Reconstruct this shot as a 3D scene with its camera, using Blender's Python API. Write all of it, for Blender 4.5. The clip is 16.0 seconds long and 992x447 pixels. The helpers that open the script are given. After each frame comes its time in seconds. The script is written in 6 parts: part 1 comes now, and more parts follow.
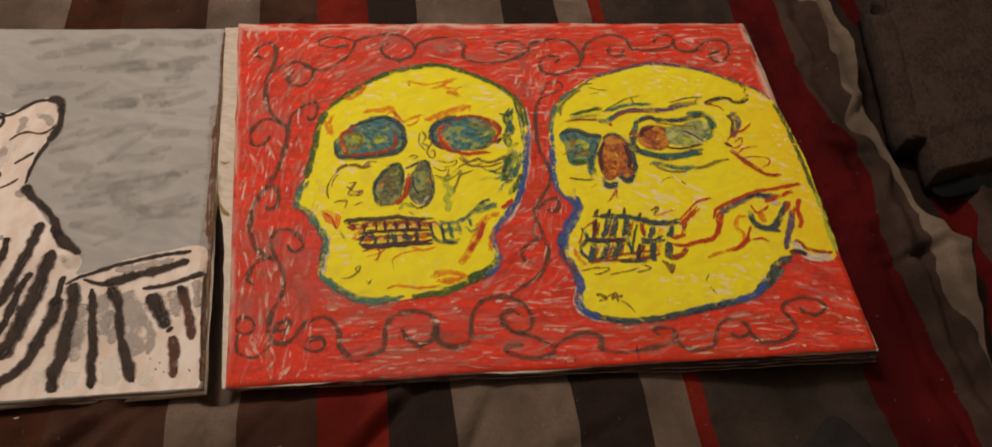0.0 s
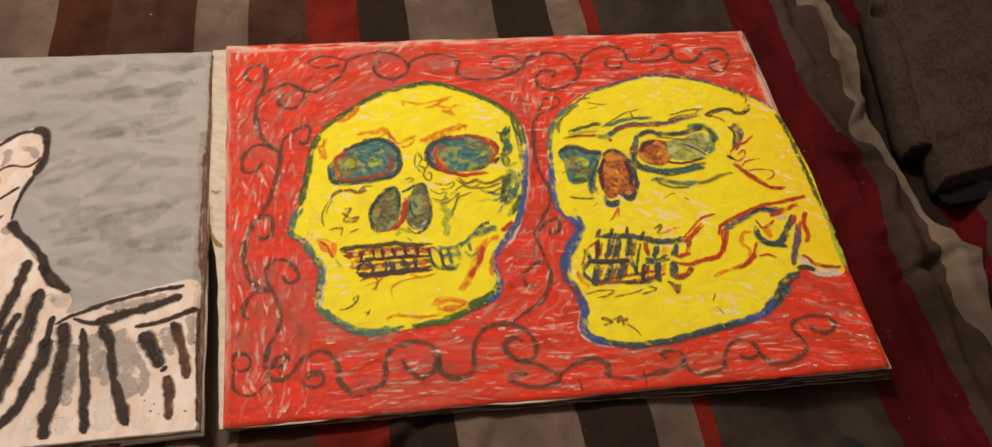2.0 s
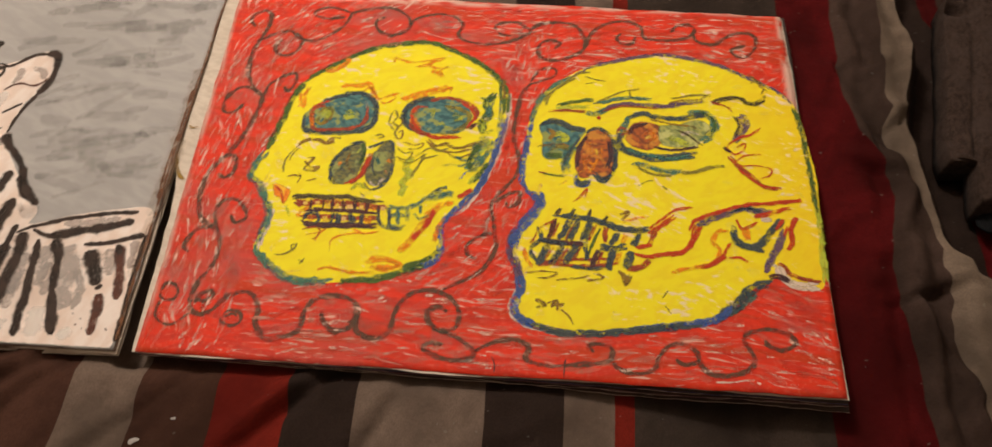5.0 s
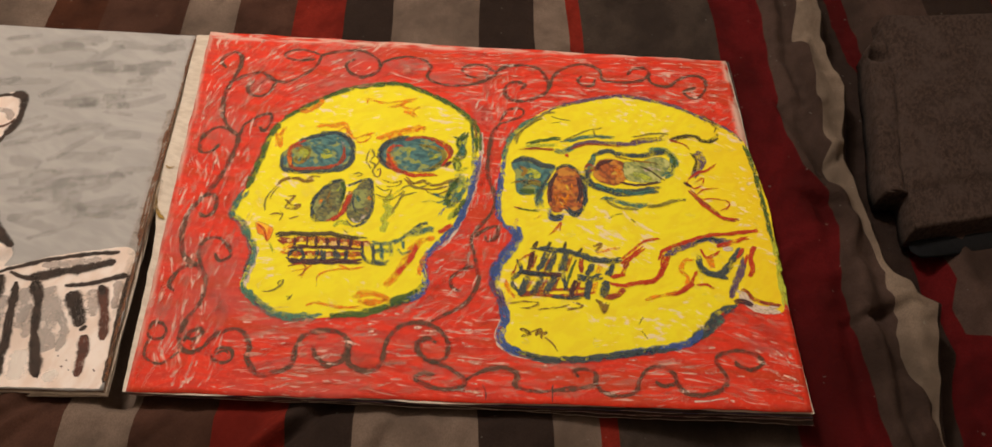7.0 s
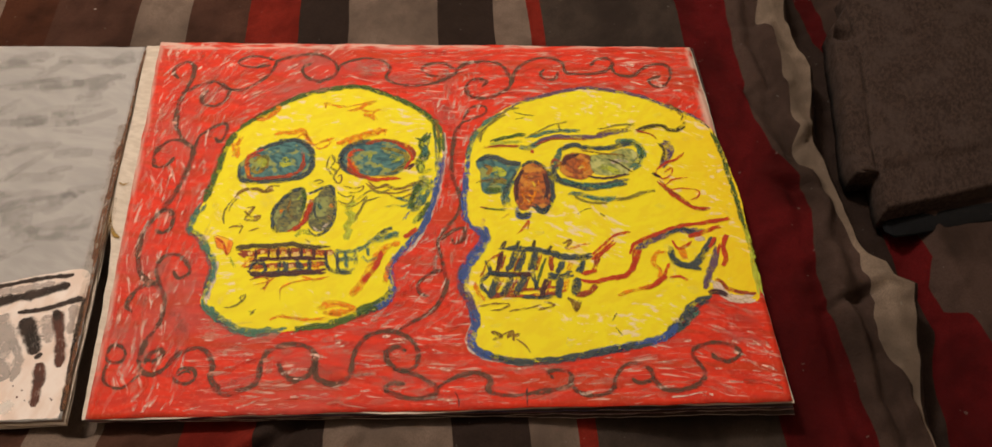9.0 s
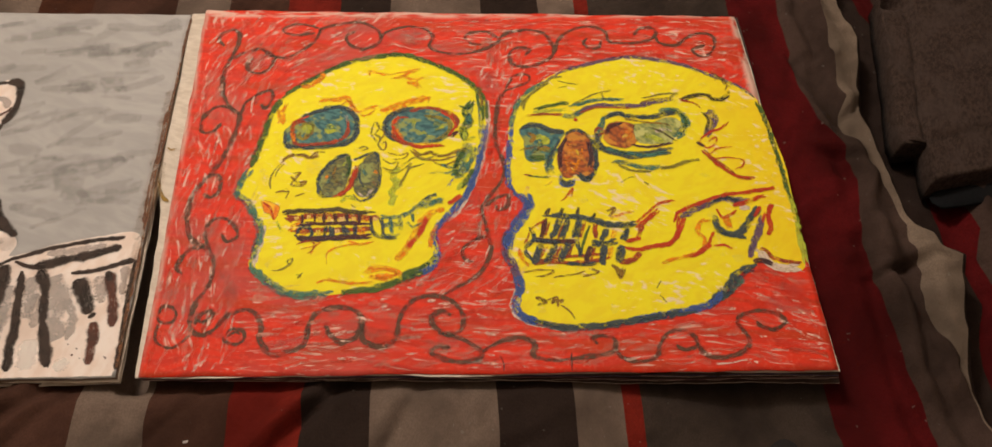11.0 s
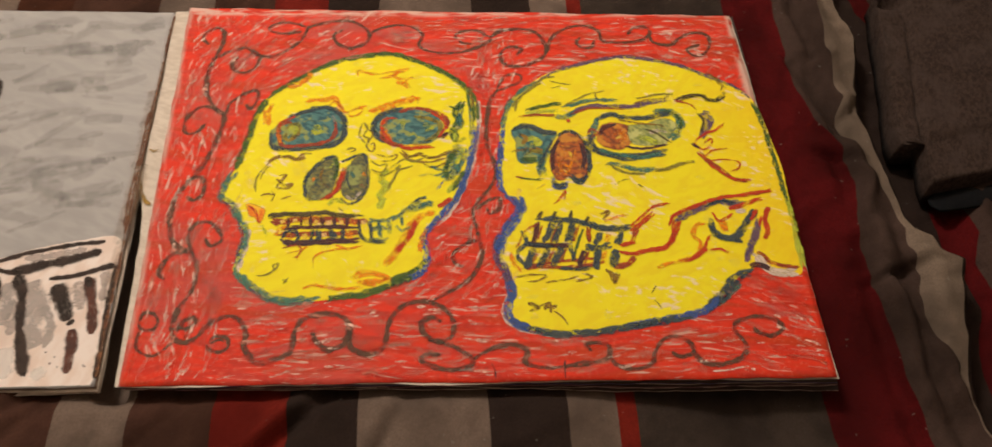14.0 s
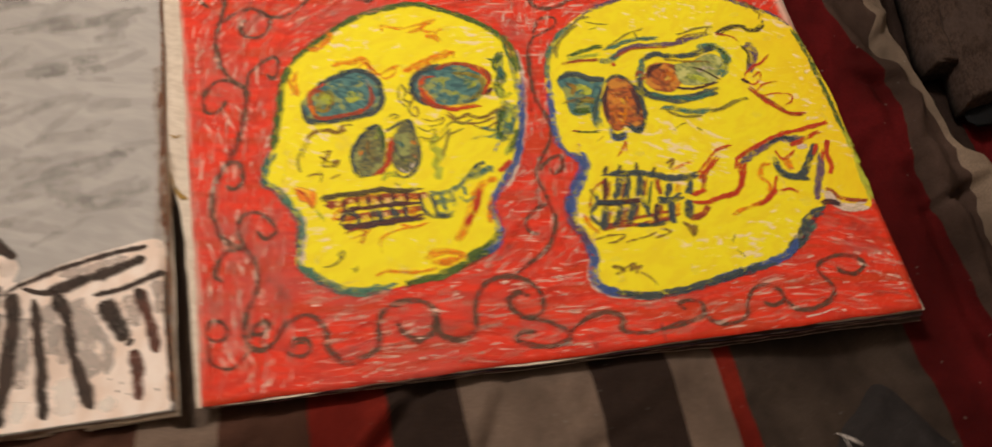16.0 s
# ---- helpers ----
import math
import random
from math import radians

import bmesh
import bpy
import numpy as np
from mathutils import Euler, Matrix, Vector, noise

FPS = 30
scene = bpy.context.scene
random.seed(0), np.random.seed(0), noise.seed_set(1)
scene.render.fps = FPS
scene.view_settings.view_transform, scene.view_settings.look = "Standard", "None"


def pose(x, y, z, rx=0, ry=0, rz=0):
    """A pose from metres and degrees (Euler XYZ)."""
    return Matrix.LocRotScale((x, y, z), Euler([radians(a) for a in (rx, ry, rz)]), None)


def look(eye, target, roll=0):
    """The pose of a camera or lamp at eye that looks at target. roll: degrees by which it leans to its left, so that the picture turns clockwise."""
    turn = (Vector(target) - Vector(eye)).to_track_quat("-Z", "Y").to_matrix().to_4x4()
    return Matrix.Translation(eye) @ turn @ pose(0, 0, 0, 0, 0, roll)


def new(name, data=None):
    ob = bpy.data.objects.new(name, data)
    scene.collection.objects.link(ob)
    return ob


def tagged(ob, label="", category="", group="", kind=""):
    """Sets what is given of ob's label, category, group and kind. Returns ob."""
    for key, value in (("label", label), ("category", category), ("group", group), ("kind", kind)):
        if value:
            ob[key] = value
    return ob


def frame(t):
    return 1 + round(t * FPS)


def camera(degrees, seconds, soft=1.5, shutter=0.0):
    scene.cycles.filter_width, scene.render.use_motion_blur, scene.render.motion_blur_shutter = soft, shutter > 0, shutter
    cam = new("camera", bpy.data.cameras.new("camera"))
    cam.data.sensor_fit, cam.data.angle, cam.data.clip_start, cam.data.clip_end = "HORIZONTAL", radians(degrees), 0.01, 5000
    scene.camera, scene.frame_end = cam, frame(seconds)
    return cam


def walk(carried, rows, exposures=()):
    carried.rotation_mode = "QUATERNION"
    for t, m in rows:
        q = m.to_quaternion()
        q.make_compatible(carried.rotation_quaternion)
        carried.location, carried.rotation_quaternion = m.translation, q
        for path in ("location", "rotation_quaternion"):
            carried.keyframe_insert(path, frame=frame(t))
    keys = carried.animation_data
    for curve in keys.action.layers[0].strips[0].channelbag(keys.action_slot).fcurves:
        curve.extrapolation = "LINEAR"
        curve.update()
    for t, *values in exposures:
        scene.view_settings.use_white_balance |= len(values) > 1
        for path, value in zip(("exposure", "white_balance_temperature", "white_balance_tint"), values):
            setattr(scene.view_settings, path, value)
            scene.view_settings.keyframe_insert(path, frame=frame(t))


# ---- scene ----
cam = camera(58.2, 16.0, soft=1.5, shutter=0.5)
PATH = [
    (0, (0.13, -0.343, 0.745), (0.407, 0.784, -0.884), 8.8),
    (0.5, (0.149, -0.36, 0.737), (0.387, 0.756, -0.906), 6.7),
    (1, (0.159, -0.362, 0.75), (0.407, 0.753, -0.891), 7.0),
    (1.5, (0.145, -0.338, 0.748), (0.407, 0.792, -0.882), 7.3),
    (2, (0.131, -0.307, 0.743), (0.416, 0.809, -0.892), 7.7),
    (2.5, (0.131, -0.307, 0.747), (0.408, 0.828, -0.877), 7.2),
    (3, (0.153, -0.318, 0.752), (0.445, 0.811, -0.873), 8.2),
    (3.2, (0.172, -0.321, 0.754), (0.485, 0.805, -0.87), 8.7),
    (5.3, (0.347, -0.311, 0.709), (0.193, 0.78, -0.961), -2.4),
    (5.5, (0.309, -0.317, 0.715), (0.139, 0.765, -0.958), -2.6),
    (6, (0.268, -0.322, 0.728), (0.153, 0.78, -0.938), -0.1),
    (6.5, (0.265, -0.329, 0.738), (0.319, 0.821, -0.897), 4.6),
    (7, (0.269, -0.337, 0.739), (0.381, 0.845, -0.871), 6.3),
    (7.5, (0.275, -0.331, 0.743), (0.392, 0.852, -0.865), 6.3),
    (8, (0.279, -0.329, 0.74), (0.417, 0.856, -0.866), 5.9),
    (8.5, (0.281, -0.324, 0.74), (0.424, 0.854, -0.87), 5.0),
    (8.7, (0.286, -0.321, 0.731), (0.442, 0.855, -0.879), 5.1),
    (10.8, (0.268, -0.331, 0.717), (0.364, 0.803, -0.927), 3.2),
    (11, (0.267, -0.333, 0.719), (0.362, 0.808, -0.921), 3.3),
    (11.5, (0.254, -0.345, 0.724), (0.341, 0.825, -0.896), 4.1),
    (12, (0.244, -0.356, 0.725), (0.326, 0.83, -0.884), 5.2),
    (12.5, (0.229, -0.362, 0.722), (0.292, 0.825, -0.886), 5.1),
    (13, (0.22, -0.366, 0.721), (0.253, 0.825, -0.884), 4.4),
    (13.5, (0.236, -0.345, 0.711), (0.297, 0.826, -0.909), 4.3),
    (14, (0.267, -0.318, 0.705), (0.384, 0.82, -0.935), 4.2),
    (14.5, (0.294, -0.29, 0.69), (0.435, 0.814, -0.972), 5.2),
    (15, (0.344, -0.251, 0.673), (0.492, 0.802, -1.021), 5.4),
    (15.5, (0.293, -0.239, 0.655), (0.469, 0.741, -1.08), 5.7),
    (16, (0.118, -0.231, 0.687), (0.459, 0.698, -1.051), 11.0),
]
EXPOSURES = [(0.0, -0.43), (0.7, -0.43), (0.95, 0.02), (16.0, 0.02)]
walk(cam, [(t, look(eye, target, roll)) for t, eye, target, roll in PATH], EXPOSURES)

# ---- light ----
world = bpy.data.worlds.new("world")
scene.world = world
world.use_nodes = True
world.node_tree.nodes["Background"].inputs[0].default_value = (1.0, 0.84, 0.68, 1)
world.node_tree.nodes["Background"].inputs[1].default_value = 0.02


def lamp(name, eye, radius, watts, colour):
    data = bpy.data.lights.new(name, "POINT")
    data.shadow_soft_size, data.energy, data.color = radius, watts, colour
    ob = new(name, data)
    ob.location = eye
    return ob


# one warm room lamp, high up beyond the far edge of the drawings
lamp("room_lamp", (-0.15, 0.85, 1.42), 0.12, 63, (1.0, 0.91, 0.795))


# ---- materials ----
def tree(name):
    mat = bpy.data.materials.new(name)
    mat.use_nodes = True
    nt = mat.node_tree
    nt.nodes["Principled BSDF"].inputs["Specular IOR Level"].default_value = 0.2
    return mat, nt, nt.nodes["Principled BSDF"]


def node(nt, kind, **values):
    n = nt.nodes.new(kind)
    for key, value in values.items():
        if key == "operation":
            n.operation = value
        else:
            n.inputs[key.replace("_", " ")].default_value = value
    return n


def coords(nt, scale=(1, 1, 1), turn=0.0, bend=0.0):
    """Object coordinates, bent by slow noise, turned and stretched."""
    out = nt.nodes.new("ShaderNodeTexCoord").outputs["Object"]
    if bend:
        slow = node(nt, "ShaderNodeTexNoise", Scale=9.0, Detail=1.0)
        nt.links.new(out, slow.inputs["Vector"])
        mad = nt.nodes.new("ShaderNodeVectorMath")
        mad.operation = "MULTIPLY_ADD"
        nt.links.new(slow.outputs["Color"], mad.inputs[0])
        mad.inputs[1].default_value = (bend, bend, 0)
        nt.links.new(out, mad.inputs[2])
        out = mad.outputs[0]
    if turn:
        rot = nt.nodes.new("ShaderNodeMapping")
        rot.inputs["Rotation"].default_value = (0, 0, radians(turn))
        nt.links.new(out, rot.inputs["Vector"])
        out = rot.outputs[0]
    mapping = nt.nodes.new("ShaderNodeMapping")
    mapping.inputs["Scale"].default_value = scale
    nt.links.new(out, mapping.inputs["Vector"])
    return mapping.outputs[0]


def grain(nt, scale, detail=3.0, stretch=(1, 1, 1), turn=0.0, bend=0.0, rough=0.55):
    n = node(nt, "ShaderNodeTexNoise", Scale=scale, Detail=detail, Roughness=rough)
    nt.links.new(coords(nt, stretch, turn, bend), n.inputs["Vector"])
    return n.outputs["Fac"]


def ramp(nt, fac, low, high):
    n = nt.nodes.new("ShaderNodeMapRange")
    n.interpolation_type = "SMOOTHSTEP"
    n.inputs["From Min"].default_value, n.inputs["From Max"].default_value = low, high
    nt.links.new(fac, n.inputs["Value"])
    return n.outputs[0]


def mix(nt, fac, a, b):
    n = nt.nodes.new("ShaderNodeMix")
    n.data_type = "RGBA"
    for key, value in ((0, fac), (6, a), (7, b)):
        if isinstance(value, bpy.types.NodeSocket):
            nt.links.new(value, n.inputs[key])
        else:
            n.inputs[key].default_value = value if key == 0 else (*value, 1)
    return n.outputs[2]


def calc(nt, operation, a, b):
    n = nt.nodes.new("ShaderNodeMath")
    n.operation = operation
    for key, value in ((0, a), (1, b)):
        if isinstance(value, bpy.types.NodeSocket):
            nt.links.new(value, n.inputs[key])
        else:
            n.inputs[key].default_value = value
    return n.outputs[0]


def bump(nt, bsdf, height, strength, distance):
    n = nt.nodes.new("ShaderNodeBump")
    n.inputs["Strength"].default_value, n.inputs["Distance"].default_value = strength, distance
    nt.links.new(height, n.inputs["Height"])
    nt.links.new(n.outputs[0], bsdf.inputs["Normal"])


def place(nt, axis):
    sep = nt.nodes.new("ShaderNodeSeparateXYZ")
    nt.links.new(nt.nodes.new("ShaderNodeTexCoord").outputs["Object"], sep.inputs[0])
    return sep.outputs[axis]


def red_pastel():
    """Red oil pastel rubbed over cream paper: upright and slanted strokes at the left, level ones at the right."""
    mat, nt, bsdf = tree("red_pastel")
    level = grain(nt, 1.0, 3.0, (30, 230, 1), 3, 0.05)
    slant = grain(nt, 1.0, 3.0, (38, 210, 1), -36, 0.06)
    upright = grain(nt, 1.0, 3.0, (190, 28, 1), -8, 0.05)
    x, y = place(nt, 0), place(nt, 1)
    left = ramp(nt, calc(nt, "ADD", x, calc(nt, "MULTIPLY", grain(nt, 14, 1), 0.06)), 0.125, 0.065)
    high = ramp(nt, calc(nt, "SUBTRACT", y, calc(nt, "MULTIPLY", x, 0.55)), 0.27, 0.33)
    strokes = mix(nt, left, mix(nt, high, level, slant), upright)
    sep = nt.nodes.new("ShaderNodeSeparateColor")
    nt.links.new(strokes, sep.inputs[0])
    s = sep.outputs[0]
    patch = grain(nt, 11, 2.0)
    gaps = ramp(nt, calc(nt, "ADD", s, calc(nt, "MULTIPLY", patch, 0.32)), 0.76, 0.86)
    red = mix(nt, ramp(nt, grain(nt, 1.0, 2, (22, 120, 1), 4, 0.05), 0.42, 0.62), (0.70, 0.036, 0.012), (0.56, 0.032, 0.015))
    dull = calc(nt, "MULTIPLY", ramp(nt, grain(nt, 9, 2), 0.48, 0.68), ramp(nt, x, 0.36, 0.05))
    red = mix(nt, calc(nt, "MULTIPLY", dull, 0.75), red, (0.42, 0.085, 0.07))
    warm = calc(nt, "MULTIPLY", ramp(nt, grain(nt, 1.0, 2, (8, 60, 1), 5, 0.03), 0.5, 0.66), 0.6)
    red = mix(nt, warm, red, (0.44, 0.045, 0.008))
    red = mix(nt, calc(nt, "MULTIPLY", ramp(nt, grain(nt, 260, 4.0, rough=0.75), 0.5, 0.68), 0.35), red, (0.66, 0.16, 0.10))
    red = mix(nt, calc(nt, "MULTIPLY", ramp(nt, grain(nt, 120, 3.0), 0.52, 0.7), 0.35), red, (0.34, 0.035, 0.02))
    edge = ramp(nt, calc(nt, "ADD", x, calc(nt, "MULTIPLY", place(nt, 1), 0.022)), 0.007, -0.001)
    gaps = calc(nt, "MAXIMUM", calc(nt, "MULTIPLY", gaps, 0.72), calc(nt, "MULTIPLY", edge, ramp(nt, grain(nt, 1.0, 3, (90, 14, 1)), 0.38, 0.62)))
    rim = calc(nt, "MULTIPLY", ramp(nt, y, 0.438, 0.446), 0.8)
    gaps = calc(nt, "MAXIMUM", gaps, calc(nt, "MULTIPLY", rim, ramp(nt, grain(nt, 1.0, 3, (26, 110, 1)), 0.40, 0.58)))
    rim = calc(nt, "MULTIPLY", calc(nt, "MULTIPLY", ramp(nt, x, 0.585, 0.593), 0.85), ramp(nt, y, 0.26, 0.34))
    gaps = calc(nt, "MAXIMUM", gaps, calc(nt, "MULTIPLY", rim, ramp(nt, grain(nt, 45, 2), 0.36, 0.48)))
    cream = mix(nt, grain(nt, 25, 2), (0.72, 0.55, 0.46), (0.62, 0.40, 0.32))
    nt.links.new(mix(nt, gaps, red, cream), bsdf.inputs["Base Color"])
    bsdf.inputs["Roughness"].default_value = 0.7
    bump(nt, bsdf, s, 0.25, 0.0006)
    return mat


def yellow_pastel(name, a, b, warm):
    mat, nt, bsdf = tree(name)
    s = grain(nt, 1.0, 3.0, (32, 150, 1), 12, 0.08)
    t = grain(nt, 1.0, 2.0, (55, 90, 1), -30, 0.05)
    gaps = calc(nt, "MULTIPLY", ramp(nt, calc(nt, "ADD", grain(nt, 1.0, 3.0, (70, 150, 1), 14, 0.06), calc(nt, "MULTIPLY", grain(nt, 20, 2), 0.5)), 0.84, 0.97), 0.75)
    colour = mix(nt, ramp(nt, t, 0.4, 0.65), a, b)
    x = place(nt, 0)
    colour = mix(nt, calc(nt, "MULTIPLY", ramp(nt, x, 0.50, 0.62), warm), colour, (0.84, 0.44, 0.01))
    nt.links.new(mix(nt, gaps, colour, (0.80, 0.62, 0.46)), bsdf.inputs["Base Color"])
    bsdf.inputs["Roughness"].default_value = 0.7
    bump(nt, bsdf, s, 0.2, 0.0005)
    return mat


def crayon(name, colour, second, cover=0.5, soft=0.16, strength=0.88, streak=0.0, relief=0.0004):
    """A waxy line that breaks open on the paper's tooth; with streak, a brush that runs dry along its stroke."""
    mat, nt, bsdf = tree(name)
    tooth = grain(nt, 620, 3.0, rough=0.7)
    broad = grain(nt, 90, 3.0)
    nt.links.new(mix(nt, ramp(nt, broad, 0.38, 0.62), colour, second), bsdf.inputs["Base Color"])
    bsdf.inputs["Roughness"].default_value = 0.7
    uv = nt.nodes.new("ShaderNodeUVMap").outputs[0]
    across = nt.nodes.new("ShaderNodeSeparateXYZ")
    nt.links.new(uv, across.inputs[0])
    body = calc(nt, "SUBTRACT", 1.0, calc(nt, "ABSOLUTE", across.outputs[0], 0.0))
    ragged = calc(nt, "ADD", calc(nt, "MULTIPLY", calc(nt, "SUBTRACT", broad, 0.5), 0.45), calc(nt, "MULTIPLY", calc(nt, "SUBTRACT", tooth, 0.5), 0.8))
    edge = ramp(nt, calc(nt, "ADD", body, ragged), 0.04, 0.55)
    wear = calc(nt, "ADD", calc(nt, "MULTIPLY", tooth, 0.5), calc(nt, "MULTIPLY", broad, 0.5))
    low = 0.62 - cover
    cover_here = calc(nt, "ADD", 0.15, calc(nt, "MULTIPLY", ramp(nt, wear, low, low + soft), 0.85))
    height = tooth
    if streak:
        stretch = nt.nodes.new("ShaderNodeMapping")
        stretch.inputs["Scale"].default_value = (4.5, 0.35, 1)
        nt.links.new(uv, stretch.inputs["Vector"])
        bristles = node(nt, "ShaderNodeTexNoise", Scale=1.0, Detail=3.0, Roughness=0.6)
        nt.links.new(stretch.outputs[0], bristles.inputs["Vector"])
        dry = ramp(nt, calc(nt, "ADD", calc(nt, "MULTIPLY", bristles.outputs["Fac"], 0.6), calc(nt, "MULTIPLY", broad, 0.4)), 0.36, 0.50)
        cover_here = calc(nt, "MULTIPLY", cover_here, calc(nt, "ADD", 1.0 - streak, calc(nt, "MULTIPLY", dry, streak)))
        height = bristles.outputs["Fac"]
    nt.links.new(calc(nt, "MULTIPLY", calc(nt, "MULTIPLY", edge, cover_here), strength), bsdf.inputs["Alpha"])
    bump(nt, bsdf, height, 0.25, relief)
    return mat


def pastel_fill(name, dark, mid, light, strength=0.95):
    """A coloured-in patch, worked over with a darker and a lighter stick."""
    mat, nt, bsdf = tree(name)
    loops = grain(nt, 1.0, 3.0, (150, 230, 1), 25, 0.08)
    spots = grain(nt, 85, 2.0)
    colour = mix(nt, ramp(nt, loops, 0.40, 0.60), dark, mid)
    colour = mix(nt, calc(nt, "MULTIPLY", ramp(nt, spots, 0.50, 0.62), 0.8), colour, light)
    nt.links.new(colour, bsdf.inputs["Base Color"])
    bsdf.inputs["Roughness"].default_value = 0.7
    across = nt.nodes.new("ShaderNodeSeparateXYZ")
    nt.links.new(nt.nodes.new("ShaderNodeUVMap").outputs[0], across.inputs[0])
    body = calc(nt, "SUBTRACT", 1.0, across.outputs[0])
    edge = ramp(nt, calc(nt, "ADD", body, calc(nt, "MULTIPLY", calc(nt, "SUBTRACT", loops, 0.5), 1.2)), 0.0, 0.7)
    nt.links.new(calc(nt, "MULTIPLY", edge, strength), bsdf.inputs["Alpha"])
    bump(nt, bsdf, loops, 0.25, 0.0005)
    return mat


def paint(name, a, b, scale=60, rough=0.5, stretch=(1, 2.5, 1), turn=15, relief=0.0008):
    mat, nt, bsdf = tree(name)
    s = grain(nt, scale, 4.0, stretch, turn, 0.03)
    slow = grain(nt, 7, 3)
    colour = mix(nt, ramp(nt, s, 0.35, 0.65), a, b)
    colour = mix(nt, calc(nt, "MULTIPLY", ramp(nt, slow, 0.45, 0.7), 0.45), colour, tuple(v * 0.72 for v in a))
    nt.links.new(colour, bsdf.inputs["Base Color"])
    bsdf.inputs["Roughness"].default_value = rough
    bump(nt, bsdf, s, 0.35, relief)
    return mat


def edge_paint():
    """Paper whose edges were painted pink, green and cream in turn."""
    mat, nt, bsdf = tree("edge_painted_paper")
    y = calc(nt, "ADD", place(nt, 1), calc(nt, "MULTIPLY", grain(nt, 30, 3), 0.10))
    colour = mix(nt, ramp(nt, place(nt, 1), 0.001, 0.006), (0.74, 0.56, 0.47), (0.50, 0.40, 0.33))
    colour = mix(nt, ramp(nt, y, 0.16, 0.19), colour, (0.26, 0.30, 0.06))
    colour = mix(nt, ramp(nt, y, 0.26, 0.30), colour, (0.42, 0.17, 0.22))
    colour = mix(nt, calc(nt, "MULTIPLY", ramp(nt, grain(nt, 70, 3), 0.5, 0.62), 0.6), colour, (0.16, 0.09, 0.06))
    nt.links.new(colour, bsdf.inputs["Base Color"])
    bsdf.inputs["Roughness"].default_value = 0.8
    return mat


def tweed():
    """Coarse flecked wool."""
    mat, nt, bsdf = tree("flecked_tweed")
    coarse, fine = grain(nt, 190, 4.0, (1.3, 0.7, 1), 20, rough=0.7), grain(nt, 600, 2.0)
    colour = mix(nt, ramp(nt, coarse, 0.34, 0.66), (0.022, 0.012, 0.009), (0.050, 0.030, 0.023))
    colour = mix(nt, calc(nt, "MULTIPLY", ramp(nt, fine, 0.56, 0.70), 0.35), colour, (0.085, 0.062, 0.054))
    colour = mix(nt, calc(nt, "MULTIPLY", ramp(nt, grain(nt, 24, 3), 0.45, 0.65), 0.5), colour, (0.055, 0.036, 0.030))
    nt.links.new(colour, bsdf.inputs["Base Color"])
    bsdf.inputs["Roughness"].default_value = 0.95
    bump(nt, bsdf, coarse, 0.4, 0.0012)
    return mat


def cloth(name, a, b, rough=0.9, weave=900):
    mat, nt, bsdf = tree(name)
    fine = grain(nt, weave, 2.0, (1, 0.5, 1))
    slow = grain(nt, 13, 4.0, (1, 0.6, 1), 10, 0.05)
    colour = mix(nt, ramp(nt, slow, 0.35, 0.68), tuple(v * 1.25 for v in a), tuple(v * 0.85 for v in b))
    colour = mix(nt, calc(nt, "MULTIPLY", ramp(nt, grain(nt, 48, 4.0, (1, 0.7, 1), 30, 0.04), 0.45, 0.7), 0.4), colour, tuple(v * 0.55 for v in b))
    colour = mix(nt, calc(nt, "MULTIPLY", ramp(nt, fine, 0.4, 0.62), 0.35), colour, tuple(v * 0.6 for v in a))
    specks = ramp(nt, grain(nt, 150, 1.0), 0.765, 0.79)
    colour = mix(nt, calc(nt, "MULTIPLY", specks, 0.16), colour, (0.30, 0.30, 0.26))
    nt.links.new(colour, bsdf.inputs["Base Color"])
    bsdf.inputs["Roughness"].default_value = rough
    bsdf.inputs["Specular IOR Level"].default_value = 0.05
    bump(nt, bsdf, calc(nt, "ADD", calc(nt, "MULTIPLY", fine, 0.12), calc(nt, "ADD", grain(nt, 45, 3), grain(nt, 17, 3, (1, 0.5, 1), 35, 0.06))), 0.45, 0.007)
    return mat


RED = red_pastel()
YELLOW = yellow_pastel("yellow_pastel", (0.84, 0.71, 0.013), (0.81, 0.65, 0.014), 0.0)
YELLOW_DEEP = yellow_pastel("deep_yellow_pastel", (0.84, 0.70, 0.014), (0.81, 0.63, 0.015), 0.4)
GREEN = crayon("green_crayon", (0.045, 0.11, 0.040), (0.09, 0.14, 0.03), 0.24)
TEAL = crayon("teal_crayon", (0.040, 0.155, 0.165), (0.085, 0.20, 0.14), 0.24, 0.2, 0.8)
DARKTEAL = crayon("dark_teal_crayon", (0.038, 0.065, 0.085), (0.07, 0.085, 0.085), 0.25)
BLUE = crayon("blue_crayon", (0.05, 0.12, 0.40), (0.06, 0.10, 0.26), 0.23)
VIOLET = crayon("violet_crayon", (0.10, 0.07, 0.17), (0.16, 0.09, 0.13), 0.23)
OLIVE = crayon("olive_crayon", (0.20, 0.16, 0.03), (0.30, 0.25, 0.04), 0.25)
LIME = crayon("lime_crayon", (0.42, 0.48, 0.04), (0.52, 0.55, 0.06), 0.22)
RUST = crayon("rust_crayon", (0.52, 0.075, 0.02), (0.30, 0.06, 0.03), 0.25)
RED_LINE = crayon("red_crayon", (0.62, 0.06, 0.015), (0.5, 0.05, 0.02), 0.27)
ORANGE = crayon("orange_crayon", (0.84, 0.17, 0.012), (0.90, 0.30, 0.015), 0.22, 0.24, 0.85)
BROWN = crayon("brown_crayon", (0.22, 0.12, 0.03), (0.32, 0.18, 0.03), 0.24)
